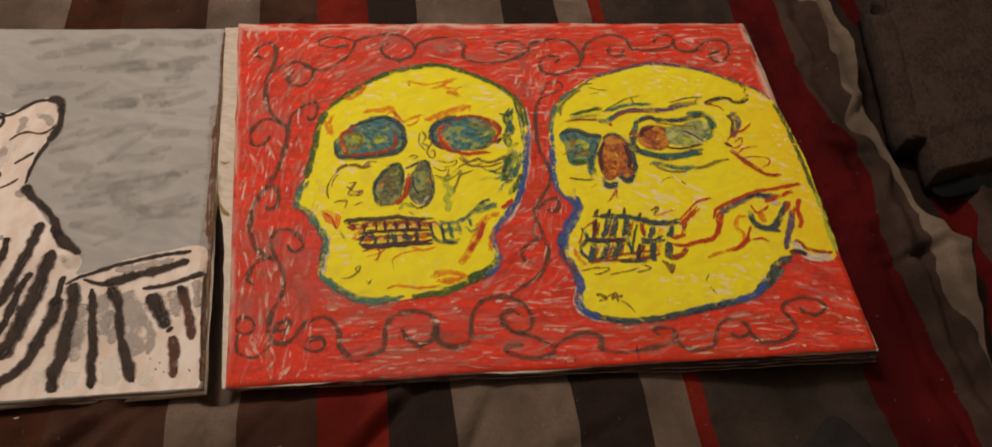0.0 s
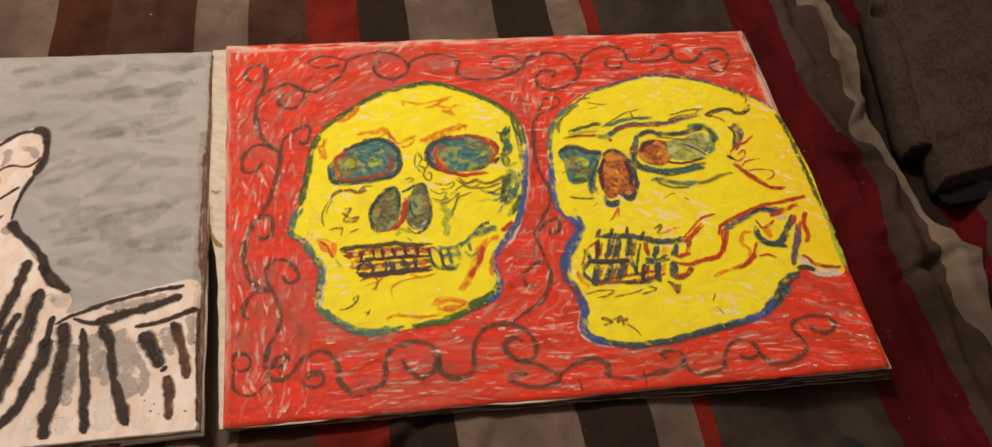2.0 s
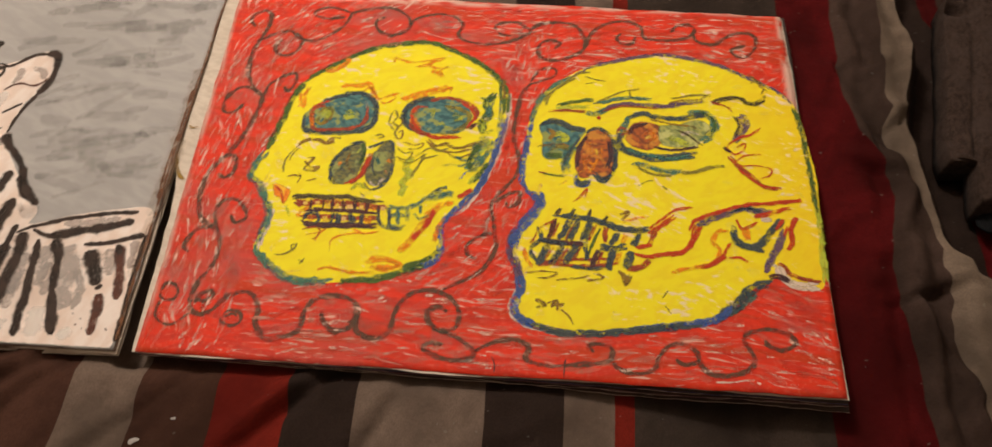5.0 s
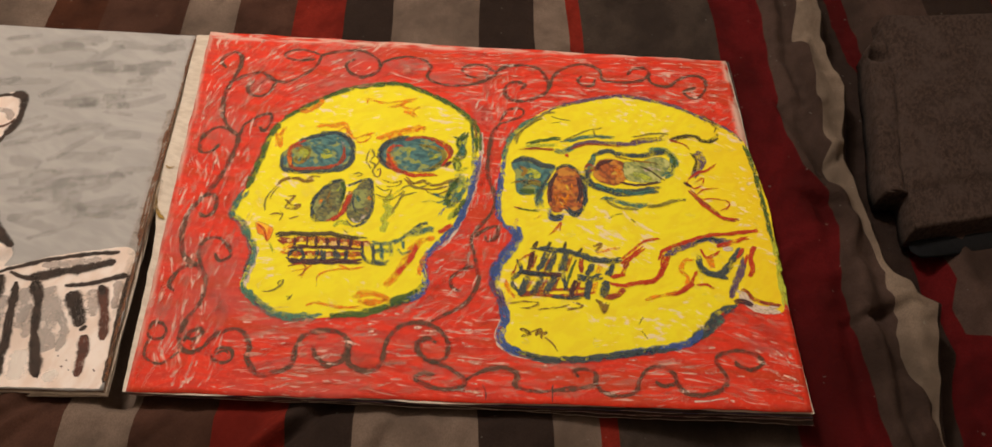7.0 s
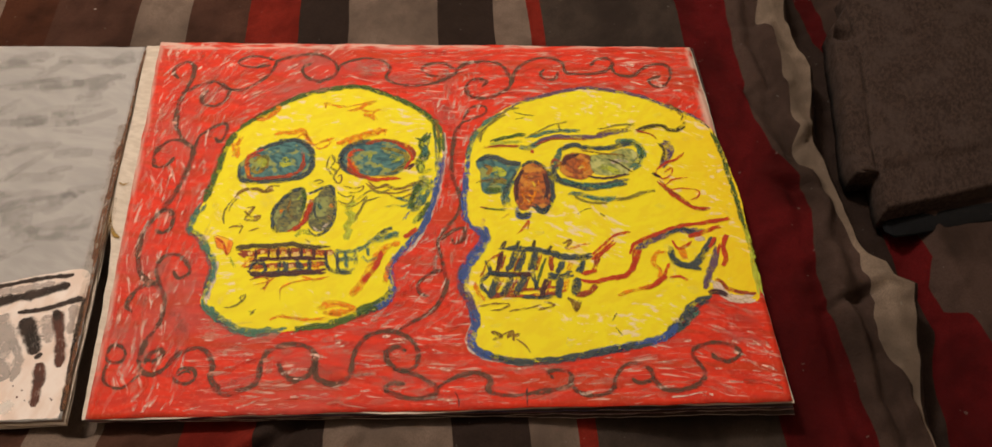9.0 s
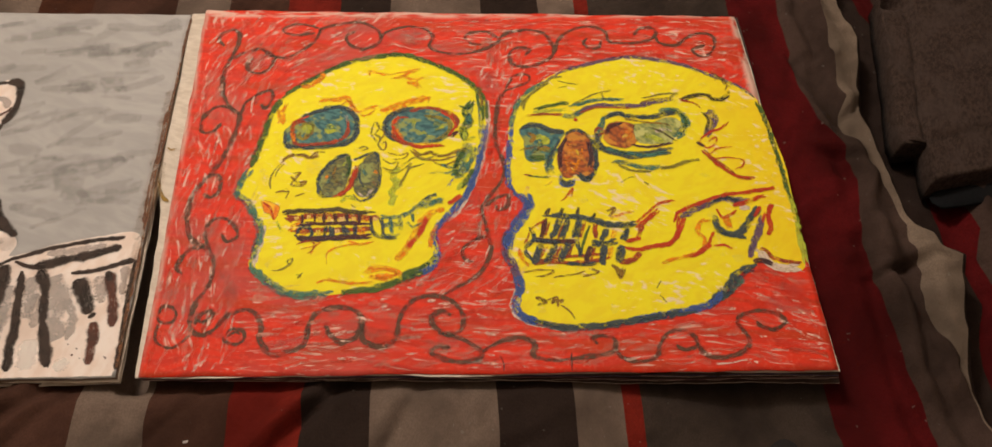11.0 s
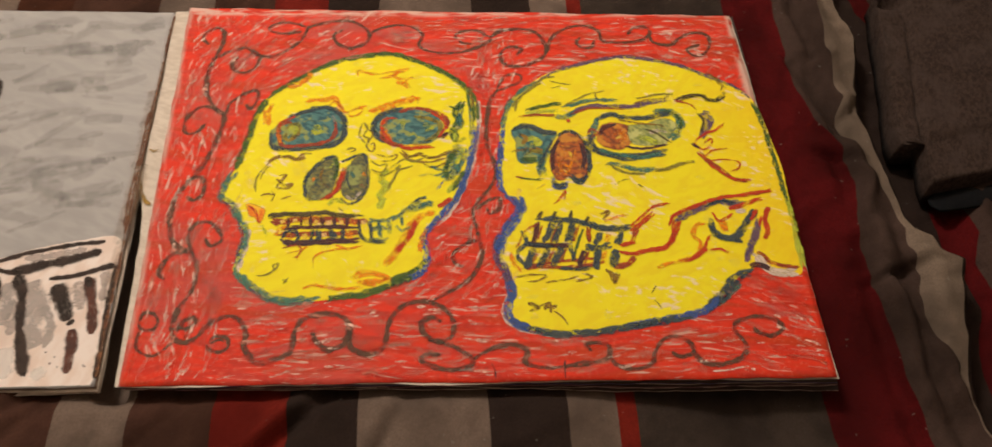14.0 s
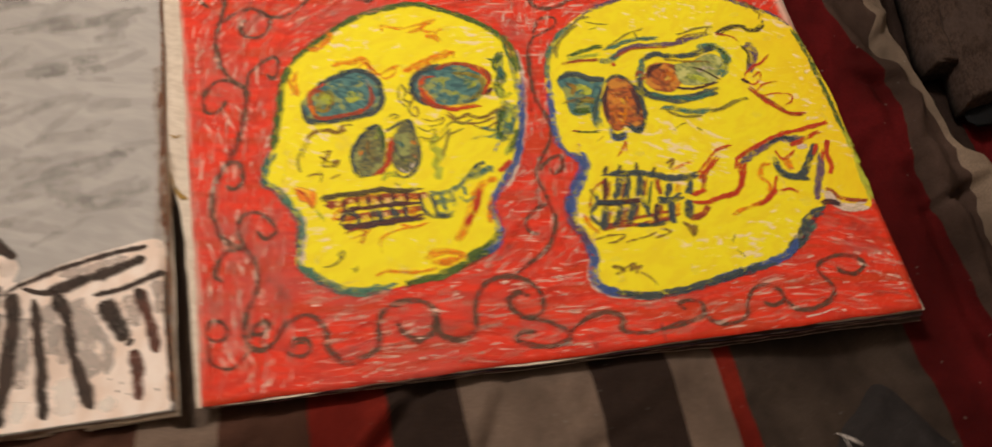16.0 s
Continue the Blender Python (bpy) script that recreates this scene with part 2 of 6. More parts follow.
OLIVE_DARK = crayon("dark_olive_crayon", (0.075, 0.060, 0.028), (0.12, 0.085, 0.035), 0.28)
MAROON = crayon("maroon_crayon", (0.12, 0.035, 0.03), (0.075, 0.04, 0.045), 0.32)
CREAM = crayon("cream_crayon", (0.76, 0.62, 0.50), (0.70, 0.55, 0.45), 0.23)
INK = crayon("grey_green_crayon", (0.070, 0.062, 0.045), (0.13, 0.065, 0.04), 0.27, 0.2, 0.82)
SMUDGE = crayon("violet_grey_pastel", (0.40, 0.24, 0.24), (0.46, 0.26, 0.24), 0.12, 0.3)
TEAL_FILL = pastel_fill("teal_pastel", (0.040, 0.105, 0.12), (0.090, 0.21, 0.20), (0.34, 0.36, 0.08))
OLIVE_FILL = pastel_fill("olive_pastel", (0.085, 0.09, 0.06), (0.20, 0.18, 0.06), (0.33, 0.36, 0.11))
RUST_FILL = pastel_fill("rust_pastel", (0.20, 0.06, 0.03), (0.46, 0.12, 0.03), (0.66, 0.28, 0.04))
ORANGE_FILL = pastel_fill("orange_pastel", (0.74, 0.16, 0.015), (0.84, 0.30, 0.02), (0.86, 0.52, 0.03))
TOOTHLINE = crayon("tooth_yellow_dab", (0.82, 0.58, 0.03), (0.80, 0.52, 0.20), 0.32, 0.2, 0.9)
PAPER_MARK = crayon("pale_pencil", (0.78, 0.66, 0.58), (0.74, 0.55, 0.46), 0.3, 0.2, 0.85)
SAGE_FILL = pastel_fill("sage_pastel", (0.20, 0.24, 0.09), (0.40, 0.40, 0.12), (0.62, 0.60, 0.22), 0.9)
PALE_STROKE = crayon("pale_paper_stroke", (0.80, 0.46, 0.37), (0.74, 0.26, 0.18), 0.11, 0.16, 0.75)
PALE_THIN = crayon("pale_paper_scratch", (0.88, 0.70, 0.60), (0.84, 0.54, 0.44), 0.15, 0.16, 0.9)
PALE_YELLOW = crayon("pale_yellow_stroke", (0.80, 0.62, 0.46), (0.84, 0.66, 0.26), 0.09, 0.2, 0.45)
DEEP_STROKE = crayon("deep_red_stroke", (0.52, 0.024, 0.012), (0.46, 0.040, 0.014), 0.16, 0.3, 0.6)
BRIGHT_STROKE = crayon("bright_red_stroke", (0.78, 0.048, 0.012), (0.70, 0.060, 0.014), 0.18, 0.3, 0.7)
GREY_STROKE = crayon("dull_red_stroke", (0.50, 0.19, 0.17), (0.46, 0.14, 0.11), 0.16, 0.3, 0.5)
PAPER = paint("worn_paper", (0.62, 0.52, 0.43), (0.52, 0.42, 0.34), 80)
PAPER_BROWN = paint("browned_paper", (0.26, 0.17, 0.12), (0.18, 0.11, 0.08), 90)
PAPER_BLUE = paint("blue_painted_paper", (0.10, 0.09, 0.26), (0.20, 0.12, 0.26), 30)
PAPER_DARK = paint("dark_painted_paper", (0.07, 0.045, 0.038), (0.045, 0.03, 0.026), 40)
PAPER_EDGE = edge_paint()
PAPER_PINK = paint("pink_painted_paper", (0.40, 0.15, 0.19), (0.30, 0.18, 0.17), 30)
GREYPAINT = paint("grey_paint", (0.400, 0.368, 0.352), (0.345, 0.318, 0.306), 26, 0.65, (1, 3.2, 1), 22, 0.0012)
GREYDARK = crayon("dark_grey_paint", (0.31, 0.285, 0.272), (0.34, 0.31, 0.298), 0.34, 0.3, 0.26, 0.6, 0.0012)
GREYLIGHT = crayon("light_grey_paint", (0.42, 0.39, 0.365), (0.39, 0.36, 0.34), 0.34, 0.3, 0.32, 0.6, 0.0012)
PINKWHITE = paint("pinkish_white_paint", (0.72, 0.56, 0.48), (0.80, 0.68, 0.62), 40, 0.65, (2.2, 1, 1), 20, 0.0012)
STRIPE = crayon("black_brown_paint", (0.024, 0.015, 0.011), (0.050, 0.031, 0.024), 0.40, 0.2, 0.97, 0.22, 0.0008)
STRIPE_BROWN = crayon("brown_paint", (0.12, 0.040, 0.025), (0.08, 0.035, 0.025), 0.38, 0.2, 0.95, 0.3, 0.0008)
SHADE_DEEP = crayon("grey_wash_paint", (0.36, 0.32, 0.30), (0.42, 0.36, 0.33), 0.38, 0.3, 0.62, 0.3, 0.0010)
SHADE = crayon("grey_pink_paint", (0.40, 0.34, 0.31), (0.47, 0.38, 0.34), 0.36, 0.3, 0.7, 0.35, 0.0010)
WHITEPAINT = crayon("white_paint", (0.84, 0.79, 0.74), (0.80, 0.72, 0.67), 0.44, 0.3, 0.5, 0.2, 0.0008)
EDGE_BROWN = crayon("rusty_edge_stain", (0.24, 0.10, 0.04), (0.13, 0.055, 0.03), 0.26, 0.2, 0.95)
OCHRE = crayon("ochre_stain", (0.30, 0.17, 0.06), (0.22, 0.11, 0.05), 0.14, 0.3)
CLOTH_GREY = cloth("grey_brown_cotton", (0.135, 0.094, 0.073), (0.108, 0.075, 0.058))
CLOTH_TAUPE = cloth("taupe_cotton", (0.050, 0.030, 0.024), (0.038, 0.023, 0.018))
CLOTH_WINE = cloth("wine_red_cotton", (0.068, 0.0045, 0.005), (0.048, 0.004, 0.004))
CLOTH_SLATE = cloth("slate_grey_cloth", (0.026, 0.022, 0.022), (0.019, 0.016, 0.016))
CLOTH_BEIGE = cloth("beige_cotton", (0.155, 0.112, 0.084), (0.128, 0.092, 0.069))
CLOTH_BROWN = cloth("dark_brown_cotton", (0.056, 0.025, 0.017), (0.040, 0.018, 0.012))
CLOTH_UMBER = cloth("umber_cotton", (0.040, 0.028, 0.022), (0.032, 0.022, 0.018))
CLOTH_RUST = cloth("rust_brown_cotton", (0.050, 0.017, 0.009), (0.034, 0.013, 0.008))
# for the black stripes, and for the shade painted beyond the fold crest
CLOTH_BLACK_AND_SHADE = cloth("black_brown_cotton_and_fold_shade", (0.022, 0.0135, 0.011), (0.029, 0.018, 0.014))
CLOTH_RED = cloth("dark_red_cotton", (0.140, 0.013, 0.008), (0.100, 0.009, 0.006))
TWEED = tweed()
BLACK = cloth("black_webbing", (0.008, 0.008, 0.009), (0.012, 0.011, 0.011), 0.85)
PLASTER = paint("wall_plaster", (0.78, 0.72, 0.64), (0.74, 0.68, 0.60), 12)
BOARDS = paint("floor_wood", (0.20, 0.12, 0.07), (0.15, 0.09, 0.05), 20)
FLECK = paint("white_fleck", (0.45, 0.40, 0.37), (0.38, 0.34, 0.32), 200)
FLECK_PINK = paint("pink_fleck", (0.42, 0.16, 0.17), (0.36, 0.18, 0.18), 200)


# ---- builders ----
def mesh_object(name, verts, faces, materials, parent=None, label="", slots=None, smooth=True, across=None):
    data = bpy.data.meshes.new(name)
    data.from_pydata(verts, [], faces)
    for m in materials if isinstance(materials, (list, tuple)) else [materials]:
        data.materials.append(m)
    if slots is not None:
        data.polygons.foreach_set("material_index", slots)
    data.polygons.foreach_set("use_smooth", [smooth] * len(faces))
    if across:
        layer = data.uv_layers.new(name="across")
        layer.data.foreach_set("uv", [v for f in faces for k in f for v in across[k]])
    data.update()
    ob = new(name, data)
    ob.parent = parent
    if label:
        ob["label"] = label
    return ob


def block(name, low, high, material):
    (a, b, c), (d, e, f) = low, high
    verts = [(x, y, z) for z in (c, f) for y in (b, e) for x in (a, d)]
    faces = [(0, 2, 3, 1), (4, 5, 7, 6), (0, 1, 5, 4), (2, 6, 7, 3), (0, 4, 6, 2), (1, 3, 7, 5)]
    return mesh_object(name, verts, faces, material, smooth=False)


def n1(x, y, seed, scale):
    return noise.noise((x * scale + seed * 7.31, y * scale - seed * 3.17, seed * 1.7))


def step(v, a, b):
    t = min(1.0, max(0.0, (v - a) / (b - a)))
    return t * t * (3 - 2 * t)


# ---- room and bed ----
tagged(block("floor", (-2.6, -2.4, -0.60), (2.8, 2.6, -0.55), BOARDS), "plain dark wooden bedroom floor under the bed", "floor", kind="structure")
tagged(block("ceiling", (-2.6, -2.4, 1.95), (2.8, 2.6, 2.05), PLASTER), "plain plastered bedroom ceiling above the bed", "ceiling", kind="structure")
tagged(block("wall_north", (-2.6, 2.6, -0.60), (2.8, 2.7, 2.05), PLASTER), "plain plastered wall closing the bedroom", "wall", kind="structure")
tagged(block("wall_south", (-2.6, -2.5, -0.60), (2.8, -2.4, 2.05), PLASTER), "plain plastered wall closing the bedroom", "wall", kind="structure")
tagged(block("wall_west", (-2.7, -2.4, -0.60), (-2.6, 2.6, 2.05), PLASTER), "plain plastered wall closing the bedroom", "wall", kind="structure")
tagged(block("wall_east", (2.8, -2.4, -0.60), (2.9, 2.6, 2.05), PLASTER), "plain plastered wall closing the bedroom", "wall", kind="structure")
tagged(block("mattress", (-0.98, -0.72, -0.55), (1.28, 1.28, -0.06), CLOTH_BROWN), "dark cloth-covered mattress under the striped spread", "mattress")


def curve(points, v):
    """Value along a short list of (y, x) stations."""
    for (a, p), (b, q) in zip(points, points[1:]):
        if v <= b:
            return p + (q - p) * max(0.0, (v - a) / (b - a))
    return points[-1][1]


BEIGE_LEFT = [(-0.10, 0.734), (0.002, 0.724), (0.014, 0.727), (0.034, 0.719), (0.067, 0.712), (0.088, 0.712), (0.102, 0.718), (0.116, 0.718), (0.135, 0.712), (0.154, 0.716), (0.177, 0.712), (0.209, 0.706), (0.252, 0.698), (0.269, 0.688), (0.306, 0.687), (0.324, 0.697), (0.343, 0.696), (0.393, 0.699), (0.435, 0.700), (0.474, 0.701), (0.502, 0.693), (0.562, 0.706)]
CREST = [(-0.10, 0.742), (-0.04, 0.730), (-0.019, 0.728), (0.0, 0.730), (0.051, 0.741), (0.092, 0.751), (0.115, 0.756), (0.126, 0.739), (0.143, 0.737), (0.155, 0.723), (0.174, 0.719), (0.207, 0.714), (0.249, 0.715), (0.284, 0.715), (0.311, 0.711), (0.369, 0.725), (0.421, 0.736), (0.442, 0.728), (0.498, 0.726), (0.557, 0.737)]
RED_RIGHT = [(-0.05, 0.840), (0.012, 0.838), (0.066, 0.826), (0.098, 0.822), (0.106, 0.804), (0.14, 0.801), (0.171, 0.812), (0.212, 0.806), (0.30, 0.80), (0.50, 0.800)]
# right end of the strip coloured black as shade in the fold's hollow
FOLD_SHADE_END = [(-0.022, 0.764), (0.042, 0.772), (0.09, 0.792), (0.20, 0.775), (0.29, 0.777), (0.42, 0.785), (0.481, 0.790), (0.51, 0.780)]
RED_EDGE = [(-0.03, 0.678), (0.007, 0.675), (0.045, 0.677), (0.079, 0.674), (0.115, 0.672), (0.137, 0.671), (0.175, 0.674), (0.216, 0.683), (0.258, 0.680), (0.294, 0.660), (0.341, 0.653), (0.386, 0.650), (0.401, 0.656), (0.465, 0.654), (0.534, 0.661)]
# right of the crest, black colour stands in for shade where the fold drops
STRIPES = [(-0.64, CLOTH_GREY), (-0.55, CLOTH_BLACK_AND_SHADE), (-0.44, CLOTH_RED), (-0.37, CLOTH_BROWN), (-0.30, CLOTH_GREY), (-0.204, CLOTH_RUST), (-0.145, CLOTH_BROWN), (-0.049, CLOTH_GREY), (0.010, CLOTH_BROWN),
           (0.077, CLOTH_RED), (0.137, CLOTH_BLACK_AND_SHADE), (0.195, CLOTH_GREY), (0.302, CLOTH_BLACK_AND_SHADE), (0.370, CLOTH_GREY), (0.412, CLOTH_RED),
           (0.429, CLOTH_UMBER), (0.598, CLOTH_WINE), (RED_EDGE, CLOTH_TAUPE), (BEIGE_LEFT, CLOTH_BEIGE), (CREST, CLOTH_BLACK_AND_SHADE),
           (FOLD_SHADE_END, CLOTH_WINE), (RED_RIGHT, CLOTH_TAUPE), (0.90, CLOTH_BLACK_AND_SHADE), (1.0, CLOTH_RED), (1.08, CLOTH_GREY), (1.18, CLOTH_BLACK_AND_SHADE)]


# pressed folds in the slack cloth: start, end, height, width of the side facing the lamp and of the side facing away
FOLDS = [
    (0.646, 0.395, 0.672, 0.262, 0.007, 0.016, 0.005), (0.676, 0.450, 0.690, 0.330, 0.006, 0.014, 0.004), (0.650, 0.268, 0.700, 0.246, 0.007, 0.014, 0.005),
    (0.668, 0.107, 0.728, 0.124, 0.008, 0.018, 0.004), (0.612, 0.165, 0.632, 0.196, 0.004, 0.008, 0.004), (0.688, 0.094, 0.716, 0.030, 0.007, 0.012, 0.005), (0.684, 0.108, 0.700, 0.010, 0.006, 0.010, 0.004),
    (0.712, 0.040, 0.722, -0.02, 0.006, 0.010, 0.004), (0.712, 0.330, 0.690, 0.306, 0.008, 0.010, 0.003), (0.700, 0.222, 0.668, 0.150, 0.005, 0.012, 0.006),
    (0.690, 0.015, 0.706, -0.03, 0.006, 0.012, 0.004), (0.705, 0.500, 0.700, 0.420, 0.004, 0.010, 0.004),
]


def pleat(x, y, x0, y0, x1, y1, height, lit, away):
    dx, dy = x1 - x0, y1 - y0
    long = math.hypot(dx, dy)
    u = ((x - x0) * dx + (y - y0) * dy) / long
    if not -0.02 < u < long + 0.02:
        return 0.0
    v = ((x - x0) * dy - (y - y0) * dx) / long * (-1 if dx > abs(dy) else 1) + 0.0025 * n1(x, y, 44, 45)
    ends = step(u, -0.015, 0.012) * step(u, long + 0.015, long - 0.012)
    w = away if v < 0 else lit
    return height * ends * (math.exp(-(v / w) ** 2) - 0.5 * math.exp(-((v + 1.8 * away) / away) ** 2))


def spread_height(x, y):
    """Height of the bedspread: slack waves, a sag under one corner of the drawings, and a rumpled fold along the right."""
    h = -0.004 + 0.004 * n1(x, y, 1, 6) + 0.002 * n1(x, y * 0.5, 2, 17) + 0.0012 * n1(x * 1.5, y, 3, 40)
    h -= 0.011 * step(x, 0.36, 0.58) * step(y, 0.20, -0.03) * step(x, 0.80, 0.66) * step(y, -0.085, -0.03)
    h -= 0.004 * step(x, -0.05, 0.05) * step(x, 0.60, 0.5)
    h += 0.009 * step(x, 0.50, 0.34) + 0.0075 * step(y, -0.002, -0.020) * step(x, 0.46, 0.30) + 0.006 * step(y, -0.004, -0.03) * step(x, 0.62, 0.45) * step(x, 0.28, 0.48)
    h += (0.0025 + 0.004 * step(x, 0.38, 0.46)) * n1(x + 0.4 * y, y * 0.6 - x * 0.3, 9, 13) * step(y, 0.0, -0.03) + 0.003 * n1(x * 0.5 + y, y * 2.2, 12, 26) * step(y, -0.02, -0.05) * step(x, 0.40, 0.46) * step(x, 0.62, 0.58) + 0.0025 * n1(x + 0.3 * y, y * 0.5, 10, 12) * step(y, 0.45, 0.49)
    crest = curve(CREST, y)
    d = x - crest
    rise = math.exp(-(d / 0.062) ** 2) if d < 0 else math.exp(-(d / 0.014) ** 2)
    h += 0.017 * rise * (0.75 + 0.5 * n1(0, y, 5, 9))
    h -= 0.034 * step(d, 0.0, 0.022) * step(x, 0.83, 0.79)
    h -= 0.012 * step(x, 0.80, 0.84)
    h += 0.0075 * step(x, 0.645, 0.68) * step(d, 0.0, -0.02) * math.sin((x - curve(RED_EDGE, y)) * 150 + 2.6 * n1(0.5, y, 8, 7))
    rough = step(x, 0.63, 0.69) * step(x, 0.86, 0.78)
    h += rough * (0.006 * n1(x * 0.7, y * 1.2, 6, 22) + 0.0035 * n1(x, y, 7, 48))
    if 0.60 < x < 0.80:
        for fold in FOLDS:
            h += pleat(x, y, *fold)
    for x0, y0, turn, deep, reach in ((0.134, -0.036, 0.82, 0.010, 0.06), (-0.105, -0.021, 0.64, 0.008, 0.09), (-0.10, -0.05, 0.9, 0.004, 0.10), (-0.03, -0.09, 0.8, 0.004, 0.12), (0.25, -0.09, 0.4, 0.004, 0.10), (0.20, -0.07, 1.1, 0.005, 0.08)):
        u = (x - x0) * math.cos(turn) + (y - y0) * math.sin(turn)
        v = -(x - x0) * math.sin(turn) + (y - y0) * math.cos(turn)
        h += deep * math.exp(-(u / reach) ** 2) * (math.exp(-((v - 0.010) / 0.010) ** 2) - 0.8 * math.exp(-((v + 0.004) / 0.006) ** 2))
    h -= 0.030 * step(x, -0.024, -0.015) * step(x, 0.004, -0.004) * step(y, 0.22, 0.16) * step(y, -0.012, 0.002)
    under = step(x, -0.66, -0.62) * step(x, 0.62, 0.58) * step(y, -0.012, 0.02) * step(y, 0.47, 0.44)
    return min(h, 0.0065 if x < 0.40 else -0.002) if under > 0.5 else h


def bedspread():
    ys = [-0.75 + 0.02 * i for i in range(31)] + [-0.145 + 0.004 * i for i in range(181)] + [0.585 + 0.02 * i for i in range(36)]
    bounds = [(-1.0, CLOTH_BROWN), *STRIPES, (1.3, None)]
    spread = new("bedspread")
    spread.location = (0.15, 0.2, -0.05)
    for (a, m), (b, _) in zip(bounds, bounds[1:]):
        middle = [c if isinstance(c, float) else curve(c, 0.2) for c in (a, b)]
        n = max(3, round((middle[1] - middle[0]) / (0.0042 if -0.3 < middle[0] < 0.9 else 0.02)))
        verts = []
        for y in ys:
            xa, xb = (c + 0.0022 * n1(c, y, 20, 14) if isinstance(c, float) else curve(c, y) + 0.0015 * n1(0.3, y, 21, 30) for c in (a, b))
            verts += [(x, y, spread_height(x, y)) for x in (xa + (xb - xa) * i / n for i in range(n + 1))]
        grid = np.array(verts).reshape(len(ys), n + 1, 3)
        slope = np.cross(np.gradient(grid, axis=1), np.gradient(grid, axis=0)).reshape(-1, 3)
        slope /= np.linalg.norm(slope, axis=1)[:, None]
        w = n + 1
        faces = [(j * w + i, j * w + i + 1, (j + 1) * w + i + 1, (j + 1) * w + i) for j in range(len(ys) - 1) for i in range(n)]
        stripe = mesh_object("stripe", verts, faces, m, spread, m.name.replace("_", " ") + " stripe")
        stripe.matrix_parent_inverse = Matrix.Translation((-0.15, -0.2, 0.05))
        stripe.data.normals_split_custom_set_from_vertices(slope.tolist())
    return spread


tagged(bedspread(), "rumpled cotton bedspread with brown, grey and red stripes", "bedspread")


# ---- stacks of painted paper ----
TOP = 0.018
CORNERS = ((0.0, 0.0), (0.602, -0.005), (0.595, 0.443), (-0.010, 0.453))
BOARD_CORNERS = ((-0.640, 0.000), (-0.0195, 0.001), (-0.0265, 0.446), (-0.650, 0.455))
LOW_CORNERS = ((0.001, 0.002), (0.608, -0.003), (0.600, 0.444), (-0.010, 0.453))
MARGIN_CORNERS = ((-0.004, 0.0), (0.603, -0.005), (0.596, 0.443), (-0.0225, 0.450))


def quad(corners, u, v):
    a, b, c, d = corners
    return tuple((a[i] * (1 - u) + b[i] * u) * (1 - v) + (d[i] * (1 - u) + c[i] * u) * v for i in (0, 1))


def top_height(x, y):
    """The upper sheets lie flat but for slack waves along the near and far edges."""
    edge = (step(y, 0.030, 0.0) + step(y, 0.415, 0.445)) * step(x, -0.010, 0.010)
    return TOP + edge * (0.0012 * n1(x, 0.0, 31, 22) + 0.0004 * n1(x, 0.2, 32, 60))


def sheet_mesh(name, corners, z, thick, material, wobble=0.002, seed=1, waves=0.0012, grow=0.0, nx=110, ny=80, follow=False, bulge=0.0, rim=None):
    """A sheet with a top, an underside and worn, uneven edges."""
    verts = []
    for side in (1, 0):
        for j in range(ny + 1):
            for i in range(nx + 1):
                u, v = i / nx, j / ny
                x, y = quad(corners, u, v)
                left, right, near, far = step(u, 0.05, 0), step(u, 0.95, 1), step(v, 0.05, 0), step(v, 0.95, 1)
                x += (right - left) * grow + (left + right) * wobble * (n1(0.1, y, seed, 12) + 0.5 * n1(0.1, y, seed + 1, 55))
                x -= left * bulge * step(y, 0.15, 0.21) * (1 - 0.5 * step(y, 0.22, 0.45))
                y += (far - near) * grow + (near + far) * wobble * (n1(x, 0.1, seed + 2, 12) + 0.5 * n1(x, 0.1, seed + 3, 55))
                h = top_height(x, y) if follow else z - (TOP - z) * 1.0 * step(x, 0.22, 0.50) * step(y, 0.20, 0.0) + (near + far + right) * waves * (n1(x, y, seed + 4, 16) + 0.6 * n1(x, y, seed + 5, 55))
                verts.append((x, y, h - (0 if side else thick)))
    w, k = nx + 1, (nx + 1) * (ny + 1)
    faces = []
    for j in range(ny):
        for i in range(nx):
            a = j * w + i
            faces += [(a, a + 1, a + w + 1, a + w), (k + a, k + a + w, k + a + w + 1, k + a + 1)]
    for i in range(nx):
        faces += [(i, k + i, k + i + 1, i + 1), (ny * w + i, ny * w + i + 1, k + ny * w + i + 1, k + ny * w + i)]
    for j in range(ny):
        a, b = j * w, j * w + nx
        faces += [(a, a + w, k + a + w, k + a), (b, k + b, k + b + w, b + w)]
    flat = 2 * nx * ny
    return mesh_object(name, verts, faces, [material, rim or material], slots=[0] * flat + [1] * (len(faces) - flat), smooth=rim is None)


